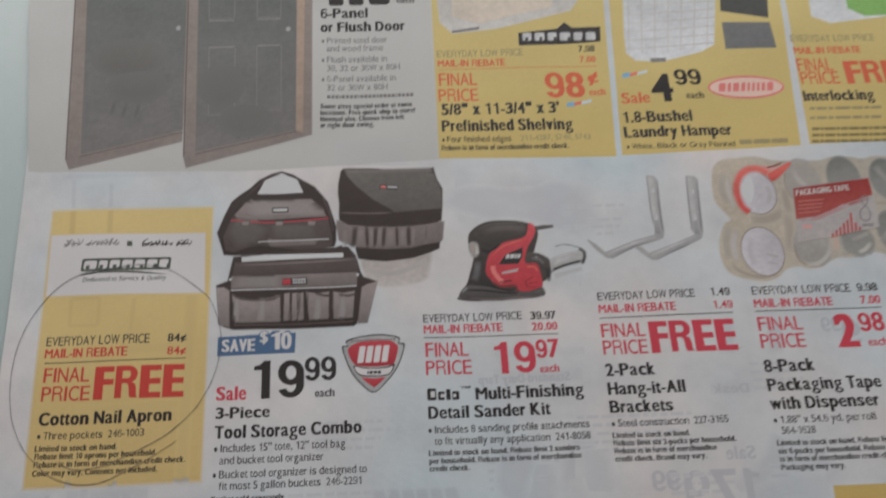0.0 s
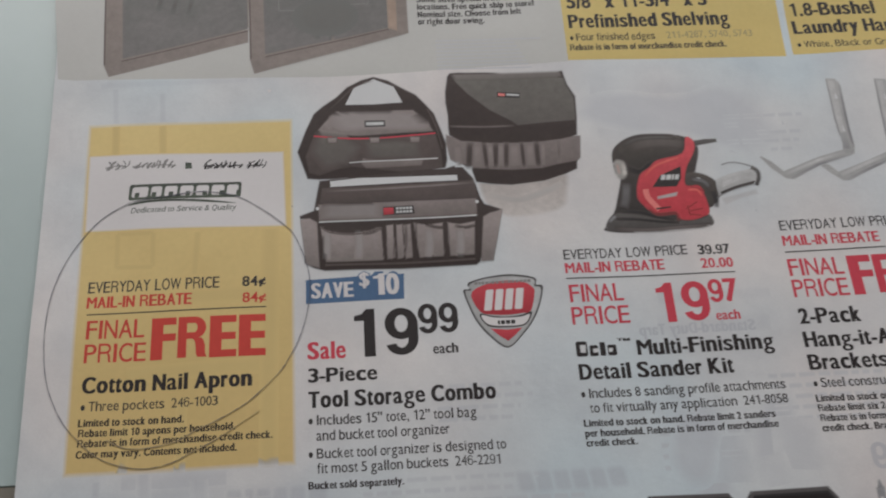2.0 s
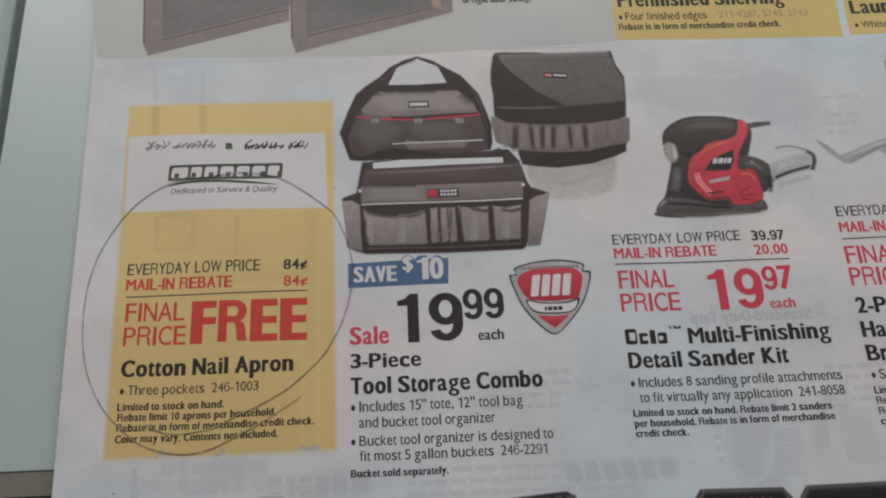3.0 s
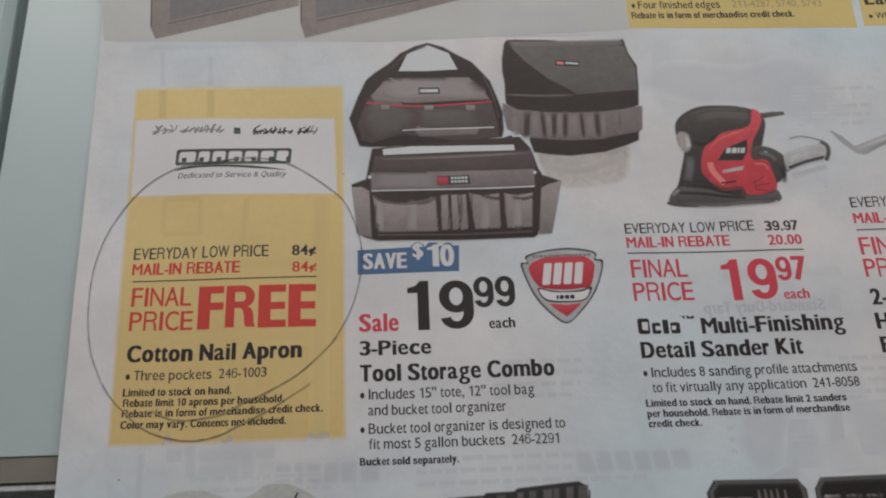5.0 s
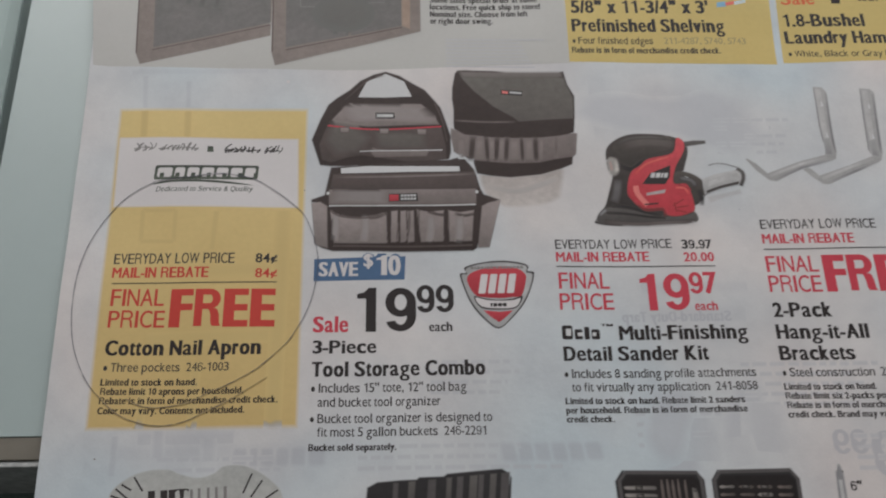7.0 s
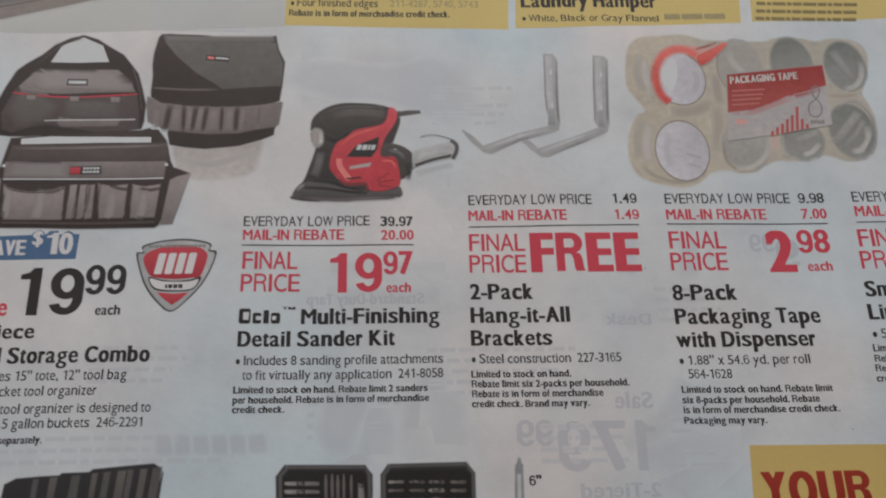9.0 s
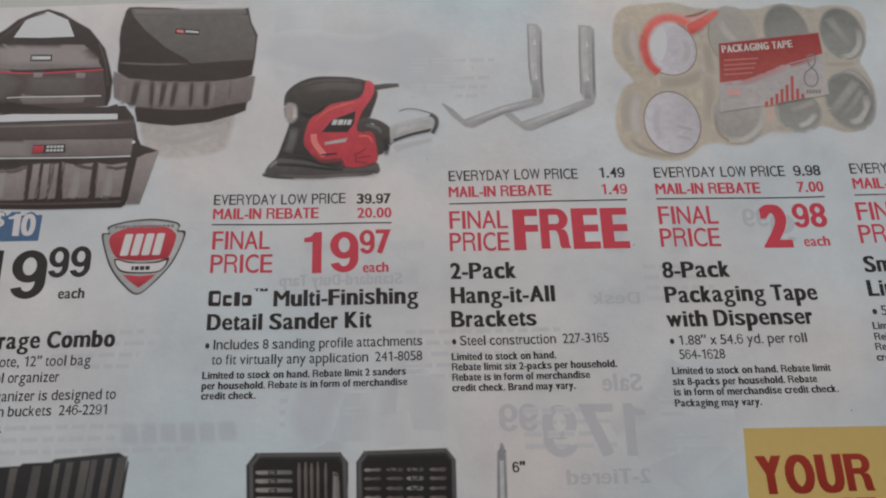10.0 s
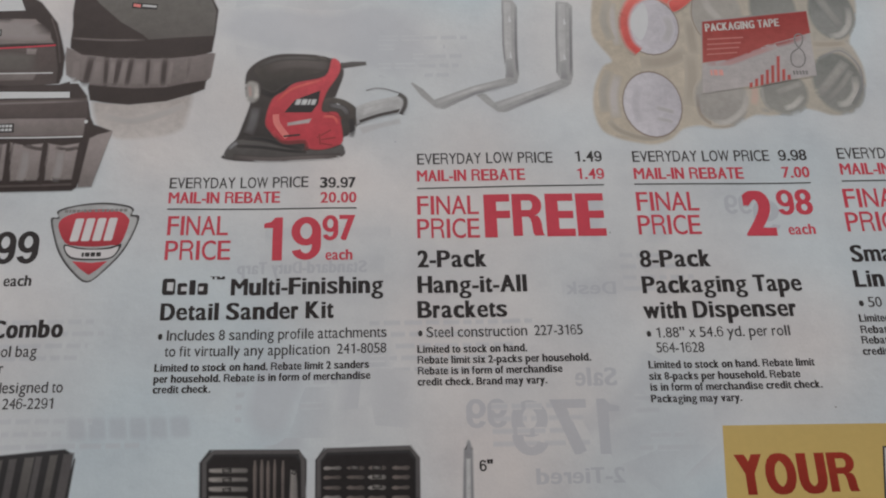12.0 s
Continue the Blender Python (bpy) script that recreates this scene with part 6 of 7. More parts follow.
shape(sockets, "case_slot", [(79.2, -9.4), (80.8, -9.3), (79.7, -19.7), (78.3, -19.6)], CASEGREY, 2)
fan = shape(flyer, "wrench_fan_picture", [(6.5, -21.3), (5.8, -14.1), (6.4, -11.7), (8.5, -9.8), (10.8, -8.6), (13.4, -8.0), (16.5, -8.0), (18.7, -8.9), (22.0, -9.6), (24.9, -8.8), (26.6, -7.5), (29.7, -7.3), (32.5, -8.2), (35.8, -10.4), (38.0, -13.4), (38.9, -21.8)], PALEPRINT, 1, smooth=True)
stroke(fan, "wrench_line", [(6.1, -12.8), (7.9, -13.4)], 0.35, DARK, 2)
stroke(fan, "wrench_line", [(7.9, -10.7), (9.8, -11.8)], 0.35, DARK, 2)
stroke(fan, "wrench_line", [(10.1, -9.3), (11.9, -12.0)], 0.35, DARK, 2)
stroke(fan, "wrench_line", [(30.6, -12.6), (32.1, -8.9)], 0.35, DARK, 2)
stroke(fan, "wrench_line", [(32.1, -13.4), (34.1, -10.2)], 0.35, DARK, 2)
stroke(fan, "wrench_line", [(34.9, -13.6), (37.1, -12.1)], 0.35, DARK, 2)
stroke(fan, "wrench_line", [(6.9, -11.5), (9.5, -13.6)], 0.35, DARK, 2)
shape(fan, "tool_piece", [(12.9, -12.0), (14.2, -11.9), (14.9, -19.4), (13.7, -19.4)], DARK, 2)
shape(fan, "tool_piece", [(15.2, -11.9), (16.5, -11.8), (17.2, -19.4), (15.9, -19.4)], DARK, 2)
shape(fan, "tool_piece", [(16.7, -11.8), (17.9, -11.7), (18.6, -19.4), (17.4, -19.4)], DARK, 2)
shape(fan, "tool_piece", [(20.7, -11.8), (21.2, -11.7), (21.8, -19.5), (21.3, -19.5)], GREYINK, 2)
shape(fan, "tool_piece", [(22.1, -11.6), (22.6, -11.5), (23.3, -19.5), (22.8, -19.5)], GREYINK, 2)
shape(fan, "tool_piece", [(23.8, -11.5), (24.3, -11.4), (24.9, -19.5), (24.4, -19.5)], GREYINK, 2)
shape(fan, "tool_piece", [(25.3, -11.4), (25.8, -11.3), (26.4, -19.6), (25.9, -19.5)], GREYINK, 2)
shape(fan, "tool_piece", [(26.9, -11.3), (27.5, -11.2), (28.0, -19.6), (27.5, -19.6)], GREYINK, 2)
shape(fan, "tool_piece", [(17.9, -11.7), (20.3, -11.6), (20.4, -12.1), (19.6, -12.3), (20.1, -18.4), (19.4, -18.4), (18.8, -12.3), (18.0, -12.2)], DARK, 2)

# door advert
door_ad = shape(flyer, "door_ad_panel", [(-16.1, 143.9), (99.4, 142.2), (99.1, 85.6), (45.3, 83.7), (-5.5, 85.0), (-9.2, 85.5)], DOORPANEL, 1, smooth=False, label="pale grey printed panel")
shape(door_ad, "door_picture", [(-3.5, 152.1), (0.1, 88.5), (1.3, 85.5), (30.4, 93.5), (29.8, 151.4)], FRAMEBROWN, 2, smooth=False)
shape(door_ad, "door_face", [(-0.2, 152.1), (3.9, 90.2), (30.2, 97.2), (28.5, 151.4)], DOORGREY, 3, smooth=False)
stroke(door_ad, "frame_edge", [(-3.4, 150.0), (0.2, 88.7)], 0.4, FRAMEDARK, 4)
stroke(door_ad, "door_sill", [(3.7, 89.5), (30.2, 96.6)], 0.35, FRAMEDARK, 4)
oval(door_ad, "door_knob", 27.0, 132.5, 0.64, 0.82, STEEL, 4)
shape(door_ad, "door_picture", [(28.7, 151.4), (30.8, 88.8), (31.8, 85.0), (65.0, 95.0), (64.9, 150.6)], FRAMEBROWN, 4, smooth=False)
shape(door_ad, "door_face", [(31.8, 151.3), (34.0, 90.1), (60.7, 96.6), (60.5, 150.7)], DOORGREY, 5, smooth=False)
shape(door_ad, "door_jamb", [(60.5, 150.7), (60.7, 96.6), (62.5, 95.8), (62.8, 150.6)], FRAMETAN, 5, smooth=False)
stroke(door_ad, "frame_edge", [(29.0, 149.2), (31.0, 89.0)], 0.4, FRAMEDARK, 6)
stroke(door_ad, "door_sill", [(34.1, 89.4), (60.7, 96.2)], 0.35, FRAMEDARK, 6)
stroke(door_ad, "panel_mould", [(35.5, 135.0), (42.7, 135.0)], 0.4, DOORPALE, 6)
stroke(door_ad, "panel_mould", [(49.2, 135.0), (55.8, 135.1)], 0.4, DOORPALE, 6)
stroke(door_ad, "panel_mould", [(36.0, 125.4), (43.1, 125.4)], 0.4, DOORPALE, 6)
stroke(door_ad, "panel_mould", [(49.4, 125.4), (55.9, 125.5)], 0.4, DOORPALE, 6)
oval(door_ad, "door_knob", 58.1, 131.3, 0.64, 0.82, STEEL, 6)
blocks(door_ad, "price_bar", 69.7, 139.8, 17.7, 12.90, [0.7, 0.7, 1], BLACK, 3, gap=0.25)
line(door_ad, "each_text", 'each', 89.4, 140.3, 5.1, 2.34, BLACK, SEMI)
line(door_ad, "heading", '6-Panel', 67.3, 135.2, 13.6, 3.56, BLACK, BOLD)
line(door_ad, "heading", 'or Flush Door', 67.3, 130.2, 24.1, 3.51, BLACK, BOLD)
line(door_ad, "bullet_text", '• Primed steel door', 67.6, 126.0, 18.6, 2.13, TEXTGREY, LIGHT)
line(door_ad, "bullet_text", 'and wood frame', 69.0, 123.1, 16.0, 2.12, TEXTGREY, LIGHT)
line(door_ad, "bullet_text", '• Flush available in', 67.6, 119.2, 18.4, 2.09, TEXTGREY, LIGHT)
line(door_ad, "bullet_text", '30, 32 or 36W x 80H', 69.0, 116.2, 20.5, 2.07, TEXTGREY, LIGHT)
line(door_ad, "bullet_text", '• 6-Panel available in', 67.6, 112.5, 20.7, 2.05, TEXTGREY, LIGHT)
line(door_ad, "bullet_text", '32 or 36W x 80H', 69.0, 109.5, 16.9, 2.03, TEXTGREY, LIGHT)
line(door_ad, "small_print", 'Some sizes special order at some', 67.2, 103.4, 25.3, 1.61, BLACK, SMALL)
line(door_ad, "small_print", 'locations. Free quick ship to store!', 67.2, 101.3, 26.0, 1.60, BLACK, SMALL)
line(door_ad, "small_print", 'Nominal size. Choose from left', 67.2, 99.2, 22.9, 1.59, BLACK, SMALL)
line(door_ad, "small_print", 'or right door swing.', 67.2, 97.2, 14.7, 1.58, BLACK, SMALL)
blocks(door_ad, "number_bar", 69.1, 106.8, 23.8, 1.15, [1, 1, 1, 0.4, 1, 1, 1, 1, 0.4, 1, 1, 1, 1, 0.6, 1, 1, 1, 1, 0.4, 1, 1, 1, 1], TEXTGREY, 3, gap=0.25)
stroke(door_ad, "faint_line", [(70.7, 92.6), (93.6, 92.1)], 0.3, GHOST2, 3)
stroke(door_ad, "faint_line", [(70.7, 91.6), (87.9, 91.3)], 0.3, GHOST2, 3)
stroke(door_ad, "faint_line", [(70.7, 90.7), (88.3, 90.3)], 0.3, GHOST2, 3)
stroke(door_ad, "faint_line", [(70.7, 89.7), (88.8, 89.3)], 0.3, GHOST2, 3)
stroke(door_ad, "faint_line", [(70.7, 88.7), (89.2, 88.3)], 0.3, GHOST2, 3)
stroke(door_ad, "faint_line", [(70.7, 87.7), (89.6, 87.3)], 0.3, GHOST2, 3)
stroke(door_ad, "faint_line", [(70.7, 86.8), (90.0, 86.3)], 0.3, GHOST2, 3)
stroke(door_ad, "faint_line", [(70.7, 85.8), (90.4, 85.4)], 0.3, GHOST2, 3)
stroke(door_ad, "faint_line", [(70.7, 84.8), (90.9, 84.4)], 0.3, GHOST2, 3)
stroke(door_ad, "panel_mould", [(36.0, 125.0), (36.9, 102.0)], 0.3, DOORPALE, 6, ink=0.45)
stroke(door_ad, "panel_mould", [(43.3, 125.0), (43.9, 102.1)], 0.3, DOORPALE, 6, ink=0.45)
stroke(door_ad, "panel_mould", [(36.9, 102.0), (43.9, 102.1)], 0.3, DOORPALE, 6, ink=0.5)
stroke(door_ad, "panel_mould", [(49.4, 125.2), (49.9, 103.3)], 0.3, DOORPALE, 6, ink=0.45)
stroke(door_ad, "panel_mould", [(56.3, 125.3), (56.5, 103.4)], 0.3, DOORPALE, 6, ink=0.45)
stroke(door_ad, "panel_mould", [(49.9, 103.3), (56.5, 103.4)], 0.3, DOORPALE, 6, ink=0.5)
stroke(door_ad, "panel_mould", [(35.1, 147.0), (35.5, 135.6)], 0.3, DOORPALE, 6, ink=0.45)
stroke(door_ad, "panel_mould", [(42.5, 147.0), (42.7, 135.8)], 0.3, DOORPALE, 6, ink=0.45)
stroke(door_ad, "panel_mould", [(35.5, 135.6), (42.7, 135.8)], 0.3, DOORPALE, 6, ink=0.5)
stroke(door_ad, "panel_mould", [(49.0, 147.1), (49.2, 135.7)], 0.3, DOORPALE, 6, ink=0.45)
stroke(door_ad, "panel_mould", [(55.9, 147.1), (55.9, 135.9)], 0.3, DOORPALE, 6, ink=0.45)
stroke(door_ad, "panel_mould", [(49.2, 135.7), (55.9, 135.9)], 0.3, DOORPALE, 6, ink=0.5)

for x, y, rx, ry, ink in ((14.0, 122.0, 9.0, 5.5, 0.5), (17.0, 112.0, 7.0, 4.0, 0.3), (47.0, 100.0, 6.0, 4.0, 0.3), (40.0, 112.0, 5.0, 6.0, 0.25)):
    oval(door_ad, "door_shade", x, y, rx, ry, BAGGREEN, 6.5, 3.0, ink)
for x, y in ((11.5, 108.0), (14.6, 107.0), (18.0, 106.6), (46.0, 99.0), (49.0, 98.6)):
    stroke(door_ad, "door_shade", [(x, y), (x - 0.8, y - 5.0)], 0.9, BAGDARK, 6.6, ink=0.4)

# shelving, hamper and interlocking adverts
shelving = shape(flyer, "shelving_panel", [(99.5, 141.1), (99.0, 85.9), (147.0, 85.2), (150.0, 139.9), (150.9, 148.6), (99.7, 149.8)], YELLOW2, 1, smooth=False, label="yellow printed advert panel")
hamper = shape(flyer, "hamper_panel", [(151.7, 139.9), (148.6, 85.6), (198.2, 87.2), (202.7, 138.6), (203.8, 147.4), (152.4, 148.6)], YELLOW2, 1, smooth=False, label="yellow printed advert panel")
storage = shape(flyer, "storage_panel", [(204.3, 138.6), (200.8, 87.5), (243.8, 89.2), (252.9, 146.2), (205.3, 147.3)], YELLOW2, 1, smooth=False, label="yellow printed advert panel")
shape(shelving, "shelf_picture", [(100.7, 149.7), (101.5, 132.7), (104.9, 128.5), (118.0, 129.8), (126.4, 132.0), (140.0, 135.9), (144.1, 142.2), (144.8, 148.7)], SHELFGREY, 2, smooth=False)
shape(shelving, "shelf_edge", [(106.1, 149.6), (105.2, 134.7), (113.3, 132.0), (134.3, 137.3), (138.0, 148.9)], SHELFTAN, 3, smooth=False)
stroke(shelving, "shelf_foot", [(104.9, 129.1), (112.8, 130.3)], 0.9, GREYINK, 4)
shape(shelving, "maker_mark", [(123.9, 128.0), (126.1, 128.3), (135.2, 129.3), (137.6, 131.6), (139.7, 129.6), (147.9, 129.8), (147.4, 124.5), (135.4, 123.8), (123.7, 123.5)], DARK, 3, smooth=False)
blocks(shelving, "mark_block", 124.9, 125.1, 21.2, 2.86, [1, 1.1, 1, 1.2, 1, 1.1], SILVER, 4, gap=0.35, slant=0.05)
blocks(shelving, "mark_notch", 125.7, 125.1, 21.3, 1.22, [0.3, 0.3, 0.3, 0.3, 0.3, 0.3], DARK, 5, gap=1.13, slant=0.05)
line(shelving, "lead_text", 'EVERYDAY LOW PRICE', 100.1, 120.0, 24.6, 2.41, GREYTEXT, LIGHT)
line(shelving, "lead_price", '7.98', 140.7, 121.0, 4.7, 2.23, DARK, SEMI)
line(shelving, "lead_text", 'MAIL-IN REBATE', 100.2, 116.6, 19.2, 2.39, ORANGERED, SEMI)
line(shelving, "lead_price", '7.00', 140.7, 117.2, 4.5, 2.20, ORANGERED, SEMI)
line(shelving, "final_text", 'FINAL', 100.2, 110.0, 10.7, 4.30, ORANGERED, LIGHT)
line(shelving, "final_text", 'PRICE', 99.9, 104.6, 11.0, 4.22, ORANGERED, LIGHT)
line(shelving, "final_price", '98', 129.9, 105.1, 11.1, 8.76, ORANGERED, HEAVY)
line(shelving, "price_fraction", '¢', 142.1, 109.5, 3.1, 5.11, ORANGERED, BOLD)
line(shelving, "each_text", 'each', 142.0, 105.8, 4.6, 2.13, ORANGERED, SEMI)
line(shelving, "heading", '5/8" x 11-3/4" x 3\'', 100.4, 100.0, 32.7, 3.79, DARK, BOLD)
line(shelving, "heading", 'Prefinished Shelving', 100.2, 94.5, 36.0, 3.73, DARK, BOLD)
line(shelving, "bullet_text", '• Four finished edges', 100.1, 91.0, 18.8, 1.93, DARK, LIGHT)
line(shelving, "small_print", 'Rebate is in form of merchandise credit check.', 99.8, 88.4, 34.6, 1.64, DARK, SMALL)
line(shelving, "bullet_text", '211-4287, 5740, 5743', 121.5, 91.1, 19.2, 1.84, GREYTEXT, LIGHT)
stroke(shelving, "rule", [(100.3, 115.7), (145.3, 115.8)], 0.2, ORANGERED, 3)
shape(shelving, "flag_blue", [(135.2, 101.9), (137.5, 102.2), (137.5, 103.7), (135.4, 103.4)], FLAGBLUE, 3)
shape(shelving, "flag_red", [(137.5, 102.4), (139.4, 102.9), (139.7, 103.9), (137.4, 103.3)], FLAGRED, 4)
shape(shelving, "flag_pale", [(139.6, 102.7), (142.3, 103.4), (142.5, 104.4), (139.5, 103.7)], FLAGPALE, 3)
shape(hamper, "flag_blue", [(152.0, 111.3), (154.3, 111.6), (154.3, 113.2), (152.2, 112.9)], FLAGBLUE, 3)
shape(hamper, "flag_red", [(154.3, 111.8), (156.3, 112.4), (156.6, 113.3), (154.3, 112.8)], FLAGRED, 4)
shape(hamper, "flag_pale", [(156.4, 112.2), (159.3, 112.9), (159.4, 113.9), (156.4, 113.1)], FLAGPALE, 3)
shape(hamper, "hamper_picture", [(156.7, 148.5), (154.5, 127.2), (154.2, 120.0), (156.6, 117.3), (163.9, 116.7), (175.9, 120.0), (180.2, 122.4), (183.4, 139.1), (184.2, 147.8)], HAMPERWHITE, 2, smooth=False)
stroke(hamper, "basket_rib", [(158.1, 146.2), (155.0, 119.4)], 0.35, SHELFGREY, 3)
stroke(hamper, "basket_rib", [(162.1, 146.1), (158.8, 119.7)], 0.35, SHELFGREY, 3)
stroke(hamper, "basket_rib", [(166.2, 146.0), (162.6, 120.0)], 0.35, SHELFGREY, 3)
stroke(hamper, "basket_rib", [(170.3, 145.9), (166.4, 120.3)], 0.35, SHELFGREY, 3)
stroke(hamper, "basket_rib", [(174.3, 145.8), (170.2, 120.6)], 0.35, SHELFGREY, 3)
stroke(hamper, "basket_rib", [(178.4, 145.8), (174.0, 120.9)], 0.35, SHELFGREY, 3)
stroke(hamper, "basket_rib", [(182.5, 145.7), (177.9, 121.2)], 0.35, SHELFGREY, 3)
stroke(hamper, "basket_bar", [(154.1, 121.4), (180.4, 123.2)], 0.35, SHELFGREY, 3)
stroke(hamper, "basket_bar", [(154.5, 124.5), (180.9, 126.3)], 0.35, SHELFGREY, 3)
stroke(hamper, "basket_bar", [(154.9, 127.6), (181.4, 129.4)], 0.35, SHELFGREY, 3)
stroke(hamper, "basket_bar", [(155.3, 130.7), (182.0, 132.5)], 0.35, SHELFGREY, 3)
stroke(hamper, "basket_bar", [(155.7, 133.8), (182.5, 135.7)], 0.35, SHELFGREY, 3)
stroke(hamper, "basket_bar", [(156.2, 137.0), (183.1, 138.9)], 0.35, SHELFGREY, 3)
stroke(hamper, "basket_bar", [(156.6, 140.2), (183.6, 142.1)], 0.35, SHELFGREY, 3)
stroke(hamper, "basket_bar", [(157.0, 143.4), (184.2, 145.4)], 0.35, SHELFGREY, 3)
shape(hamper, "basket_foot", [(160.8, 118.0), (165.4, 118.1), (165.2, 116.7), (160.9, 116.6)], GREYINK, 4)
shape(hamper, "colour_swatch", [(186.1, 147.8), (184.2, 134.8), (197.8, 131.7), (200.4, 147.4)], SWATCHDARK, 2, smooth=False)
shape(hamper, "colour_swatch", [(183.8, 130.6), (197.8, 130.0), (198.1, 120.7), (183.2, 120.7)], SWATCHGREY, 2, smooth=False)
line(hamper, "sale_text", 'Sale', 150.8, 102.7, 8.0, 3.46, ORANGERED, SEMI)
line(hamper, "price", '4', 159.6, 102.9, 6.2, 9.53, BLACK, HEAVY)
line(hamper, "price_fraction", '99', 166.7, 108.4, 7.6, 5.51, BLACK, BOLD)
line(hamper, "each_text", 'each', 169.2, 103.8, 5.0, 2.12, BLACK, SEMI)
line(hamper, "heading", '1.8-Bushel', 150.6, 96.3, 19.2, 3.59, DARK, BOLD)
line(hamper, "heading", 'Laundry Hamper', 150.1, 91.4, 29.9, 3.53, DARK, BOLD)
line(hamper, "bullet_text", '• White, Black or Gray Flannel', 150.2, 87.6, 30.0, 1.74, DARK, LIGHT)
blocks(hamper, "number_bar", 181.5, 88.2, 13.5, 1.47, [3, 4, 4], GREYTEXT, 3, gap=0.25)
oval(hamper, "oval_mark", 186.7, 107.2, 10.97, 3.93, LOGORED2, 3)
oval(hamper, "oval_field", 186.7, 107.2, 10.33, 3.23, MARKPINK, 4)
blocks(hamper, "mark_block", 178.6, 105.8, 15.6, 2.92, [1, 0.5, 0.9, 0.6, 0.4, 0.4, 0.4, 0.5, 0.9], LOGORED2, 5, gap=0.3, slant=0.2)
line(storage, "lead_text", 'EVERYDAY LOW PRICE', 202.8, 122.7, 25.0, 2.47, GREYTEXT, LIGHT)
line(storage, "lead_text", 'MAIL-IN REBATE', 202.9, 118.4, 19.8, 2.44, ORANGERED, SEMI)
line(storage, "final_text", 'FINAL', 202.8, 112.4, 10.4, 4.41, ORANGERED, LIGHT)
line(storage, "final_text", 'PRICE', 203.0, 107.8, 11.2, 4.35, ORANGERED, LIGHT)
line(storage, "final_price", 'FREE', 216.2, 107.6, 21.7, 7.97, ORANGERED, HEAVY)
line(storage, "heading", 'Interlocking', 202.4, 102.0, 20.3, 3.49, DARK, BOLD)
blocks(storage, "text_bar", 203.3, 98.9, 20.5, 0.95, [1, 2, 1, 3, 2, 1, 2], GREYTEXT, 3, gap=0.3)
blocks(storage, "text_bar", 202.7, 95.7, 20.4, 0.94, [1, 2, 1, 3, 2, 1, 2], GREYTEXT, 3, gap=0.3)
blocks(storage, "text_bar", 202.5, 92.0, 22.8, 0.93, [2, 1, 3, 1, 2, 3, 2, 1, 2, 3], OLIVETEXT, 3, gap=0.25)
blocks(storage, "text_bar", 202.1, 89.9, 22.7, 0.93, [2, 1, 3, 1, 2, 3, 2, 1, 2, 3], OLIVETEXT, 3, gap=0.25)
blocks(storage, "text_bar", 201.6, 87.9, 22.7, 0.92, [2, 1, 3, 1, 2, 3, 2, 1, 2, 3], OLIVETEXT, 3, gap=0.25)
shape(storage, "box_picture", [(212.2, 147.2), (210.7, 132.0), (216.0, 129.4), (231.8, 131.5), (246.5, 135.4), (249.4, 146.3)], HAMPERWHITE, 2, smooth=False)
shape(storage, "green_lid", [(223.4, 146.9), (222.4, 134.9), (226.8, 132.0), (238.9, 132.6), (246.8, 136.5), (249.4, 146.3)], LIDGREEN, 3, smooth=False)

# print that shows through from the back of the sheet
line(flyer, "show_through", '179', 151.2, -11.3, 18.1, 9.29, GHOST, BOLD, mirror=True)
line(flyer, "show_through", '99', 143.8, -6.6, 6.8, 4.97, GHOST, BOLD, mirror=True)
line(flyer, "show_through", '2-Tiered', 154.7, -16.0, 14.5, 2.56, GHOST, BOLD, mirror=True)
line(flyer, "show_through", 'Sale', 162.3, 0.2, 7.1, 3.16, GHOST, BOLD, mirror=True)
line(flyer, "show_through", 'Desk', 162.0, 16.7, 8.9, 2.33, GHOST, BOLD, mirror=True)
line(flyer, "show_through", '9', 197.4, 28.3, 4.8, 6.56, GHOST, BOLD, mirror=True)
line(flyer, "show_through", '99', 192.3, 32.0, 5.1, 3.88, GHOST, BOLD, mirror=True)
line(flyer, "show_through", 'Standard-Duty Tarp', 105.2, 21.4, 22.4, 2.24, GHOST, BOLD, mirror=True)
blocks(flyer, "show_through_bar", 79.7, -7.1, 19.3, 3.54, [1, 1, 1, 1, 1, 1.1], GHOST, 0.35, gap=0.2, slant=-0.15)
blocks(flyer, "show_through_bar", 28.3, -7.5, 17.3, 3.51, [1, 0.6, 0.9, 0.9, 1, 1.2], GHOST, 0.35, gap=0.25)
shape(flyer, "show_through_patch", [(108.3, -4.5), (108.8, 0.7), (110.7, 5.5), (115.3, 7.4), (117.3, 4.4), (115.5, -0.4), (113.8, -6.1), (111.1, -7.4)], GHOST2, 0.35, soft=2.4, ink=0.55)
shape(flyer, "show_through_patch", [(122.9, -6.3), (123.8, 0.4), (126.6, 6.7), (130.5, 9.2), (131.4, 5.1), (128.5, -0.7), (126.6, -6.8)], GHOST2, 0.35, soft=2.4, ink=0.55)
shape(flyer, "show_through_patch", [(169.4, -11.0), (173.0, -8.3), (177.8, -7.0), (182.4, -8.0), (184.9, -10.4), (181.6, -14.1), (174.0, -15.8), (169.5, -14.3)], GHOST2, 0.35, soft=2.4, ink=0.55)
shape(flyer, "show_through_patch", [(111.8, -5.9), (117.1, -4.0), (117.1, -9.0), (112.5, -12.8), (110.9, -10.8)], GHOST2, 0.35, soft=2.4, ink=0.55)
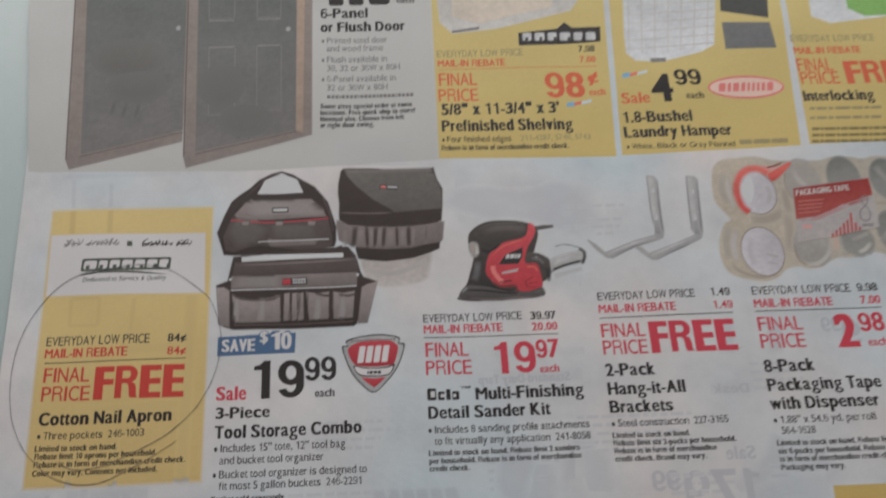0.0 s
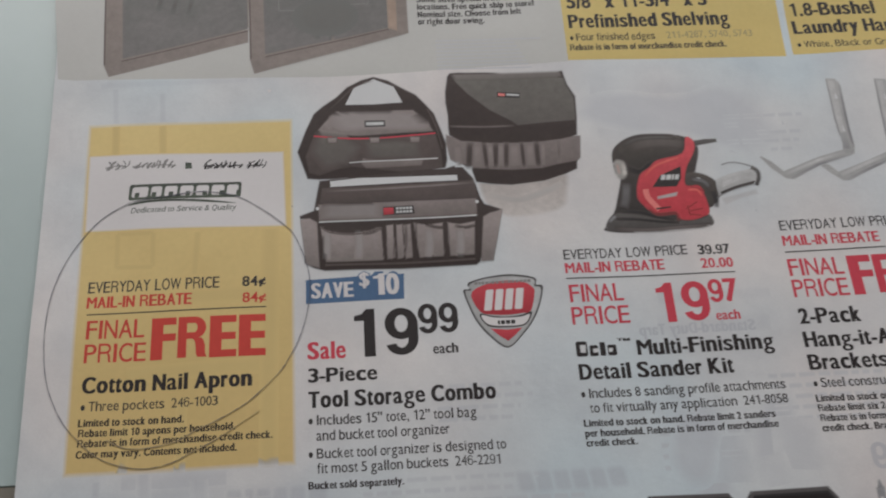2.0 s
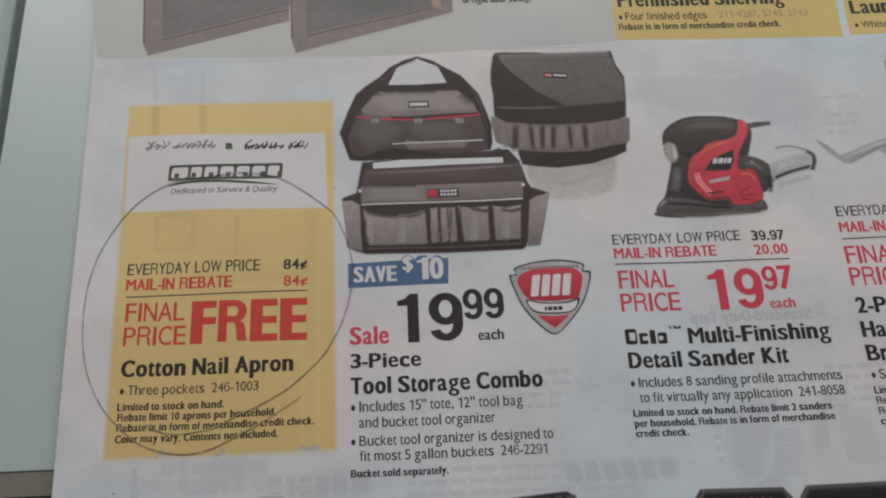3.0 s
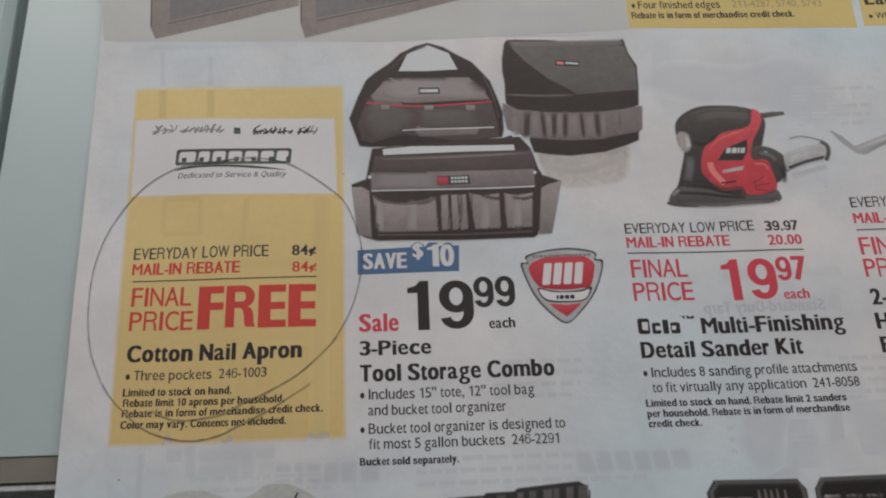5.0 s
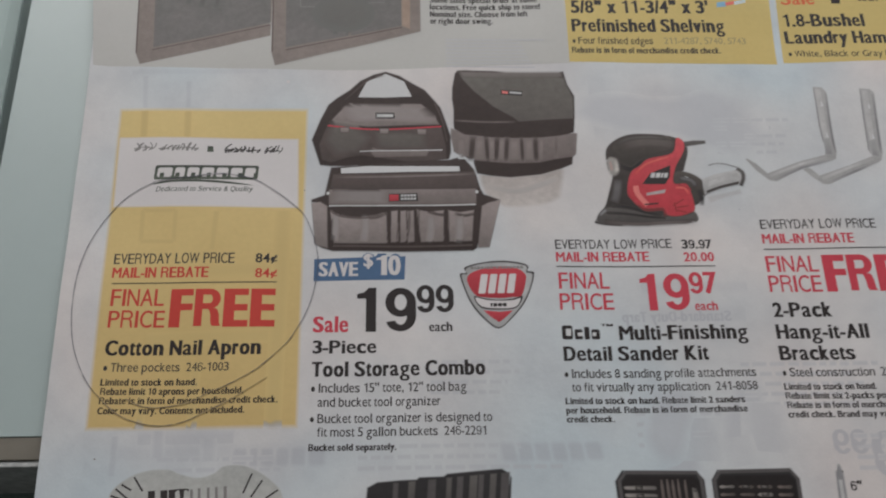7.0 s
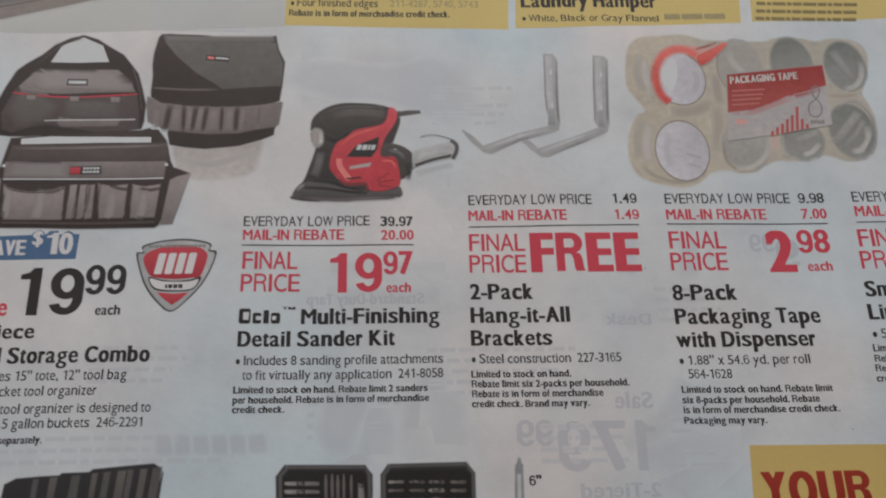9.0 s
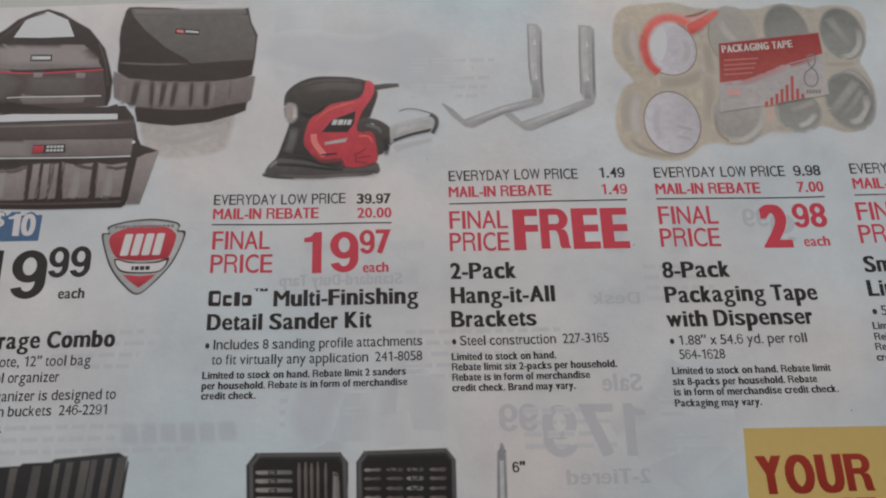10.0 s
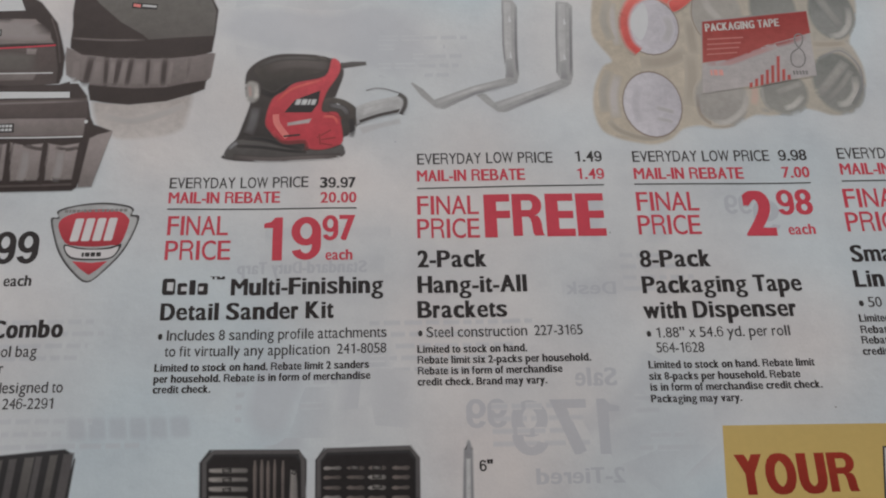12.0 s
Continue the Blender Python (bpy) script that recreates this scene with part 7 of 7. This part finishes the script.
shape(flyer, "show_through_patch", [(98.3, 72.6), (107.0, 76.6), (120.9, 74.9), (132.0, 77.5), (140.7, 67.5), (134.8, 61.5), (123.0, 66.5), (108.2, 68.2)], GHOST2, 0.35, soft=2.4, ink=0.55)
shape(flyer, "show_through_strip", [(166.4, 35.5), (169.9, 35.4), (168.7, 27.0), (165.5, 27.1)], GHOST2, 0.35, soft=2.4, ink=0.55)
shape(flyer, "show_through_strip", [(178.7, 35.3), (182.2, 35.3), (180.8, 26.9), (177.6, 26.9)], GHOST2, 0.35, soft=2.4, ink=0.55)

# frames and shapes of the adverts on the back of the sheet
stroke(flyer, "show_through_line", [(3.0, 82.3), (3.8, 73.2)], 1.1, GHOST, 0.35, smooth=False, ink=0.24)
stroke(flyer, "show_through_line", [(12.8, 80.7), (13.3, 73.0)], 1.1, GHOST, 0.35, smooth=False, ink=0.24)
stroke(flyer, "show_through_line", [(-0.1, 83.3), (30.4, 83.6)], 1.4, GHOST, 0.35, smooth=False, ink=0.17)
stroke(flyer, "show_through_line", [(5.7, -1.4), (5.8, -9.1)], 1.2, GHOST, 0.35, smooth=False, ink=0.28)
stroke(flyer, "show_through_line", [(13.7, -0.1), (14.0, -5.6)], 2.0, GHOST, 0.35, smooth=False, ink=0.28)
stroke(flyer, "show_through_line", [(23.4, -2.0), (23.7, -6.4)], 2.4, GHOST, 0.35, smooth=False, ink=0.24)
stroke(flyer, "show_through_line", [(31.1, -3.2), (31.4, -7.6)], 1.6, GHOST, 0.35, smooth=False, ink=0.24)
stroke(flyer, "show_through_line", [(10.0, -2.5), (28.2, -2.1)], 3.5, GHOST, 0.35, smooth=False, ink=0.21)
stroke(flyer, "show_through_line", [(5.0, -4.8), (39.7, -4.7)], 2.5, GHOST, 0.35, smooth=False, ink=0.15)
stroke(flyer, "show_through_line", [(176.4, 5.2), (171.2, -2.6), (163.3, -6.4)], 4.0, GHOST, 0.35, smooth=False, ink=0.21)
stroke(flyer, "show_through_line", [(187.8, -0.9), (176.1, -10.4), (171.9, -15.0)], 8.0, GHOST, 0.35, smooth=False, ink=0.21)
stroke(flyer, "show_through_line", [(185.1, -6.7), (176.5, -6.6), (166.7, -10.2)], 5.0, GHOST, 0.35, smooth=False, ink=0.17)
stroke(flyer, "show_through_line", [(118.3, 1.0), (118.1, -7.6)], 6.0, GHOST, 0.35, smooth=False, ink=0.24)
stroke(flyer, "show_through_line", [(131.5, 3.8), (130.5, -5.9)], 7.0, GHOST, 0.35, smooth=False, ink=0.21)
stroke(flyer, "show_through_line", [(124.9, -2.9), (125.9, -8.6)], 5.0, GHOST, 0.35, smooth=False, ink=0.17)
stroke(flyer, "show_through_line", [(109.8, 29.1), (131.8, 29.0)], 2.4, GHOST, 0.35, smooth=False, ink=0.15)
stroke(flyer, "show_through_line", [(109.0, 23.7), (130.7, 23.0)], 3.0, GHOST, 0.35, smooth=False, ink=0.13)
stroke(flyer, "show_through_line", [(161.3, 17.9), (172.3, 18.3)], 3.0, GHOST, 0.35, smooth=False, ink=0.14)
stroke(flyer, "show_through_line", [(102.6, 76.3), (132.2, 75.1)], 8.0, GHOST, 0.35, smooth=False, ink=0.15)
stroke(flyer, "show_through_line", [(134.3, 71.1), (103.0, 69.7)], 9.0, GHOST, 0.35, smooth=False, ink=0.13)
stroke(flyer, "show_through_line", [(5.9, 47.8), (12.8, 47.6)], 0.9, YELLOWSHOW, 1.5, smooth=False, ink=0.14)
stroke(flyer, "show_through_line", [(5.9, 47.8), (6.2, 40.5)], 0.9, YELLOWSHOW, 1.5, smooth=False, ink=0.14)
stroke(flyer, "show_through_line", [(12.8, 47.6), (13.0, 40.3)], 0.9, YELLOWSHOW, 1.5, smooth=False, ink=0.14)
stroke(flyer, "show_through_line", [(6.2, 40.5), (13.0, 40.3)], 0.9, YELLOWSHOW, 1.5, smooth=False, ink=0.14)
stroke(flyer, "show_through_line", [(3.8, 72.9), (4.2, 65.7)], 1.2, YELLOWSHOW, 1.5, smooth=False, ink=0.18)
stroke(flyer, "show_through_line", [(13.3, 72.7), (13.7, 65.8)], 1.2, YELLOWSHOW, 1.5, smooth=False, ink=0.18)
stroke(flyer, "show_through_line", [(35.4, 47.6), (35.5, -0.4)], 2.6, YELLOWSHOW, 1.5, smooth=False, ink=0.14)
stroke(flyer, "show_through_line", [(21.4, 47.4), (21.1, 38.3)], 1.0, YELLOWSHOW, 1.5, smooth=False, ink=0.14)
stroke(flyer, "show_through_line", [(10.2, 8.6), (9.8, -0.0)], 1.5, YELLOWSHOW, 1.5, smooth=False, ink=0.16)
stroke(flyer, "show_through_line", [(19.8, 13.6), (19.9, -0.4)], 1.5, YELLOWSHOW, 1.5, smooth=False, ink=0.14)
stroke(flyer, "show_through_line", [(18.8, 33.6), (33.4, 33.8)], 2.5, YELLOWSHOW, 1.5, smooth=False, ink=0.11)
stroke(flyer, "show_through_line", [(9.5, 18.2), (33.6, 19.1)], 2.5, YELLOWSHOW, 1.5, smooth=False, ink=0.09)

# specks in the paper
oval(flyer, "speck", 35.0, 80.6, 0.37, 0.32, INSET, 3)
oval(flyer, "speck", 2.3, -5.8, 0.21, 0.15, GREYINK, 3)
oval(flyer, "speck", 39.7, 52.6, 0.16, 0.13, GREYINK, 3)
oval(flyer, "speck", 170.8, 28.4, 0.16, 0.12, GREYINK, 3)
oval(flyer, "speck", 132.9, 47.4, 0.16, 0.12, GHOST, 3)
oval(flyer, "speck", 205.9, -4.2, 0.17, 0.12, GREYINK, 3)

# ballpoint loop round the coupon
stroke(flyer, "pen_loop", [(33.9, 10.3), (30.1, 7.7), (26.3, 5.3), (21.7, 3.0), (18.4, 1.4), (13.8, 0.6), (9.1, 1.4), (5.2, 3.2), (2.2, 5.9), (-0.8, 9.2), (-3.1, 13.3), (-4.7, 17.5), (-5.7, 23.0), (-6.0, 29.2), (-5.5, 35.5), (-3.7, 41.9), (-0.5, 47.7), (2.9, 51.6), (7.0, 54.2), (10.4, 55.2), (14.9, 55.7), (21.0, 56.6), (25.4, 56.2), (29.3, 55.1), (33.2, 52.6), (37.6, 49.0), (40.0, 46.3), (41.8, 41.9), (42.9, 37.7), (43.1, 33.6), (42.3, 28.4), (40.9, 23.9), (39.1, 20.3), (37.2, 17.3), (32.4, 12.5), (29.1, 10.3), (25.7, 8.5), (22.4, 7.1), (19.2, 5.3), (13.6, 4.3), (9.8, 4.6), (6.8, 6.1)], 0.19, PENBLUE, 12, smooth=True)


# faint lines of small print from the back of the sheet
rng = random.Random(7)
for x0, y0, rows, wide in ((66.0, 13.0, 4, 22.0), (128.0, 12.0, 5, 30.0), (172.0, -2.0, 5, 12.0), (52.0, -4.0, 3, 40.0), (106.0, 2.0, 4, 26.0), (148.0, -3.0, 4, 16.0), (84.0, 70.0, 4, 12.0), (130.0, 70.0, 5, 20.0), (14.0, -6.0, 2, 24.0), (172.0, 24.0, 4, 16.0)):
    for r in range(rows):
        x, end = x0, x0 + wide * rng.uniform(0.6, 1.0)
        while x < end:
            w = rng.uniform(1.2, 4.0)
            stroke(flyer, "show_through_word", [(x, y0 - 2.1 * r), (min(x + w, end), y0 - 2.1 * r)], 0.9, GHOST2, 0.3, ink=0.5)
            x += w + 0.7
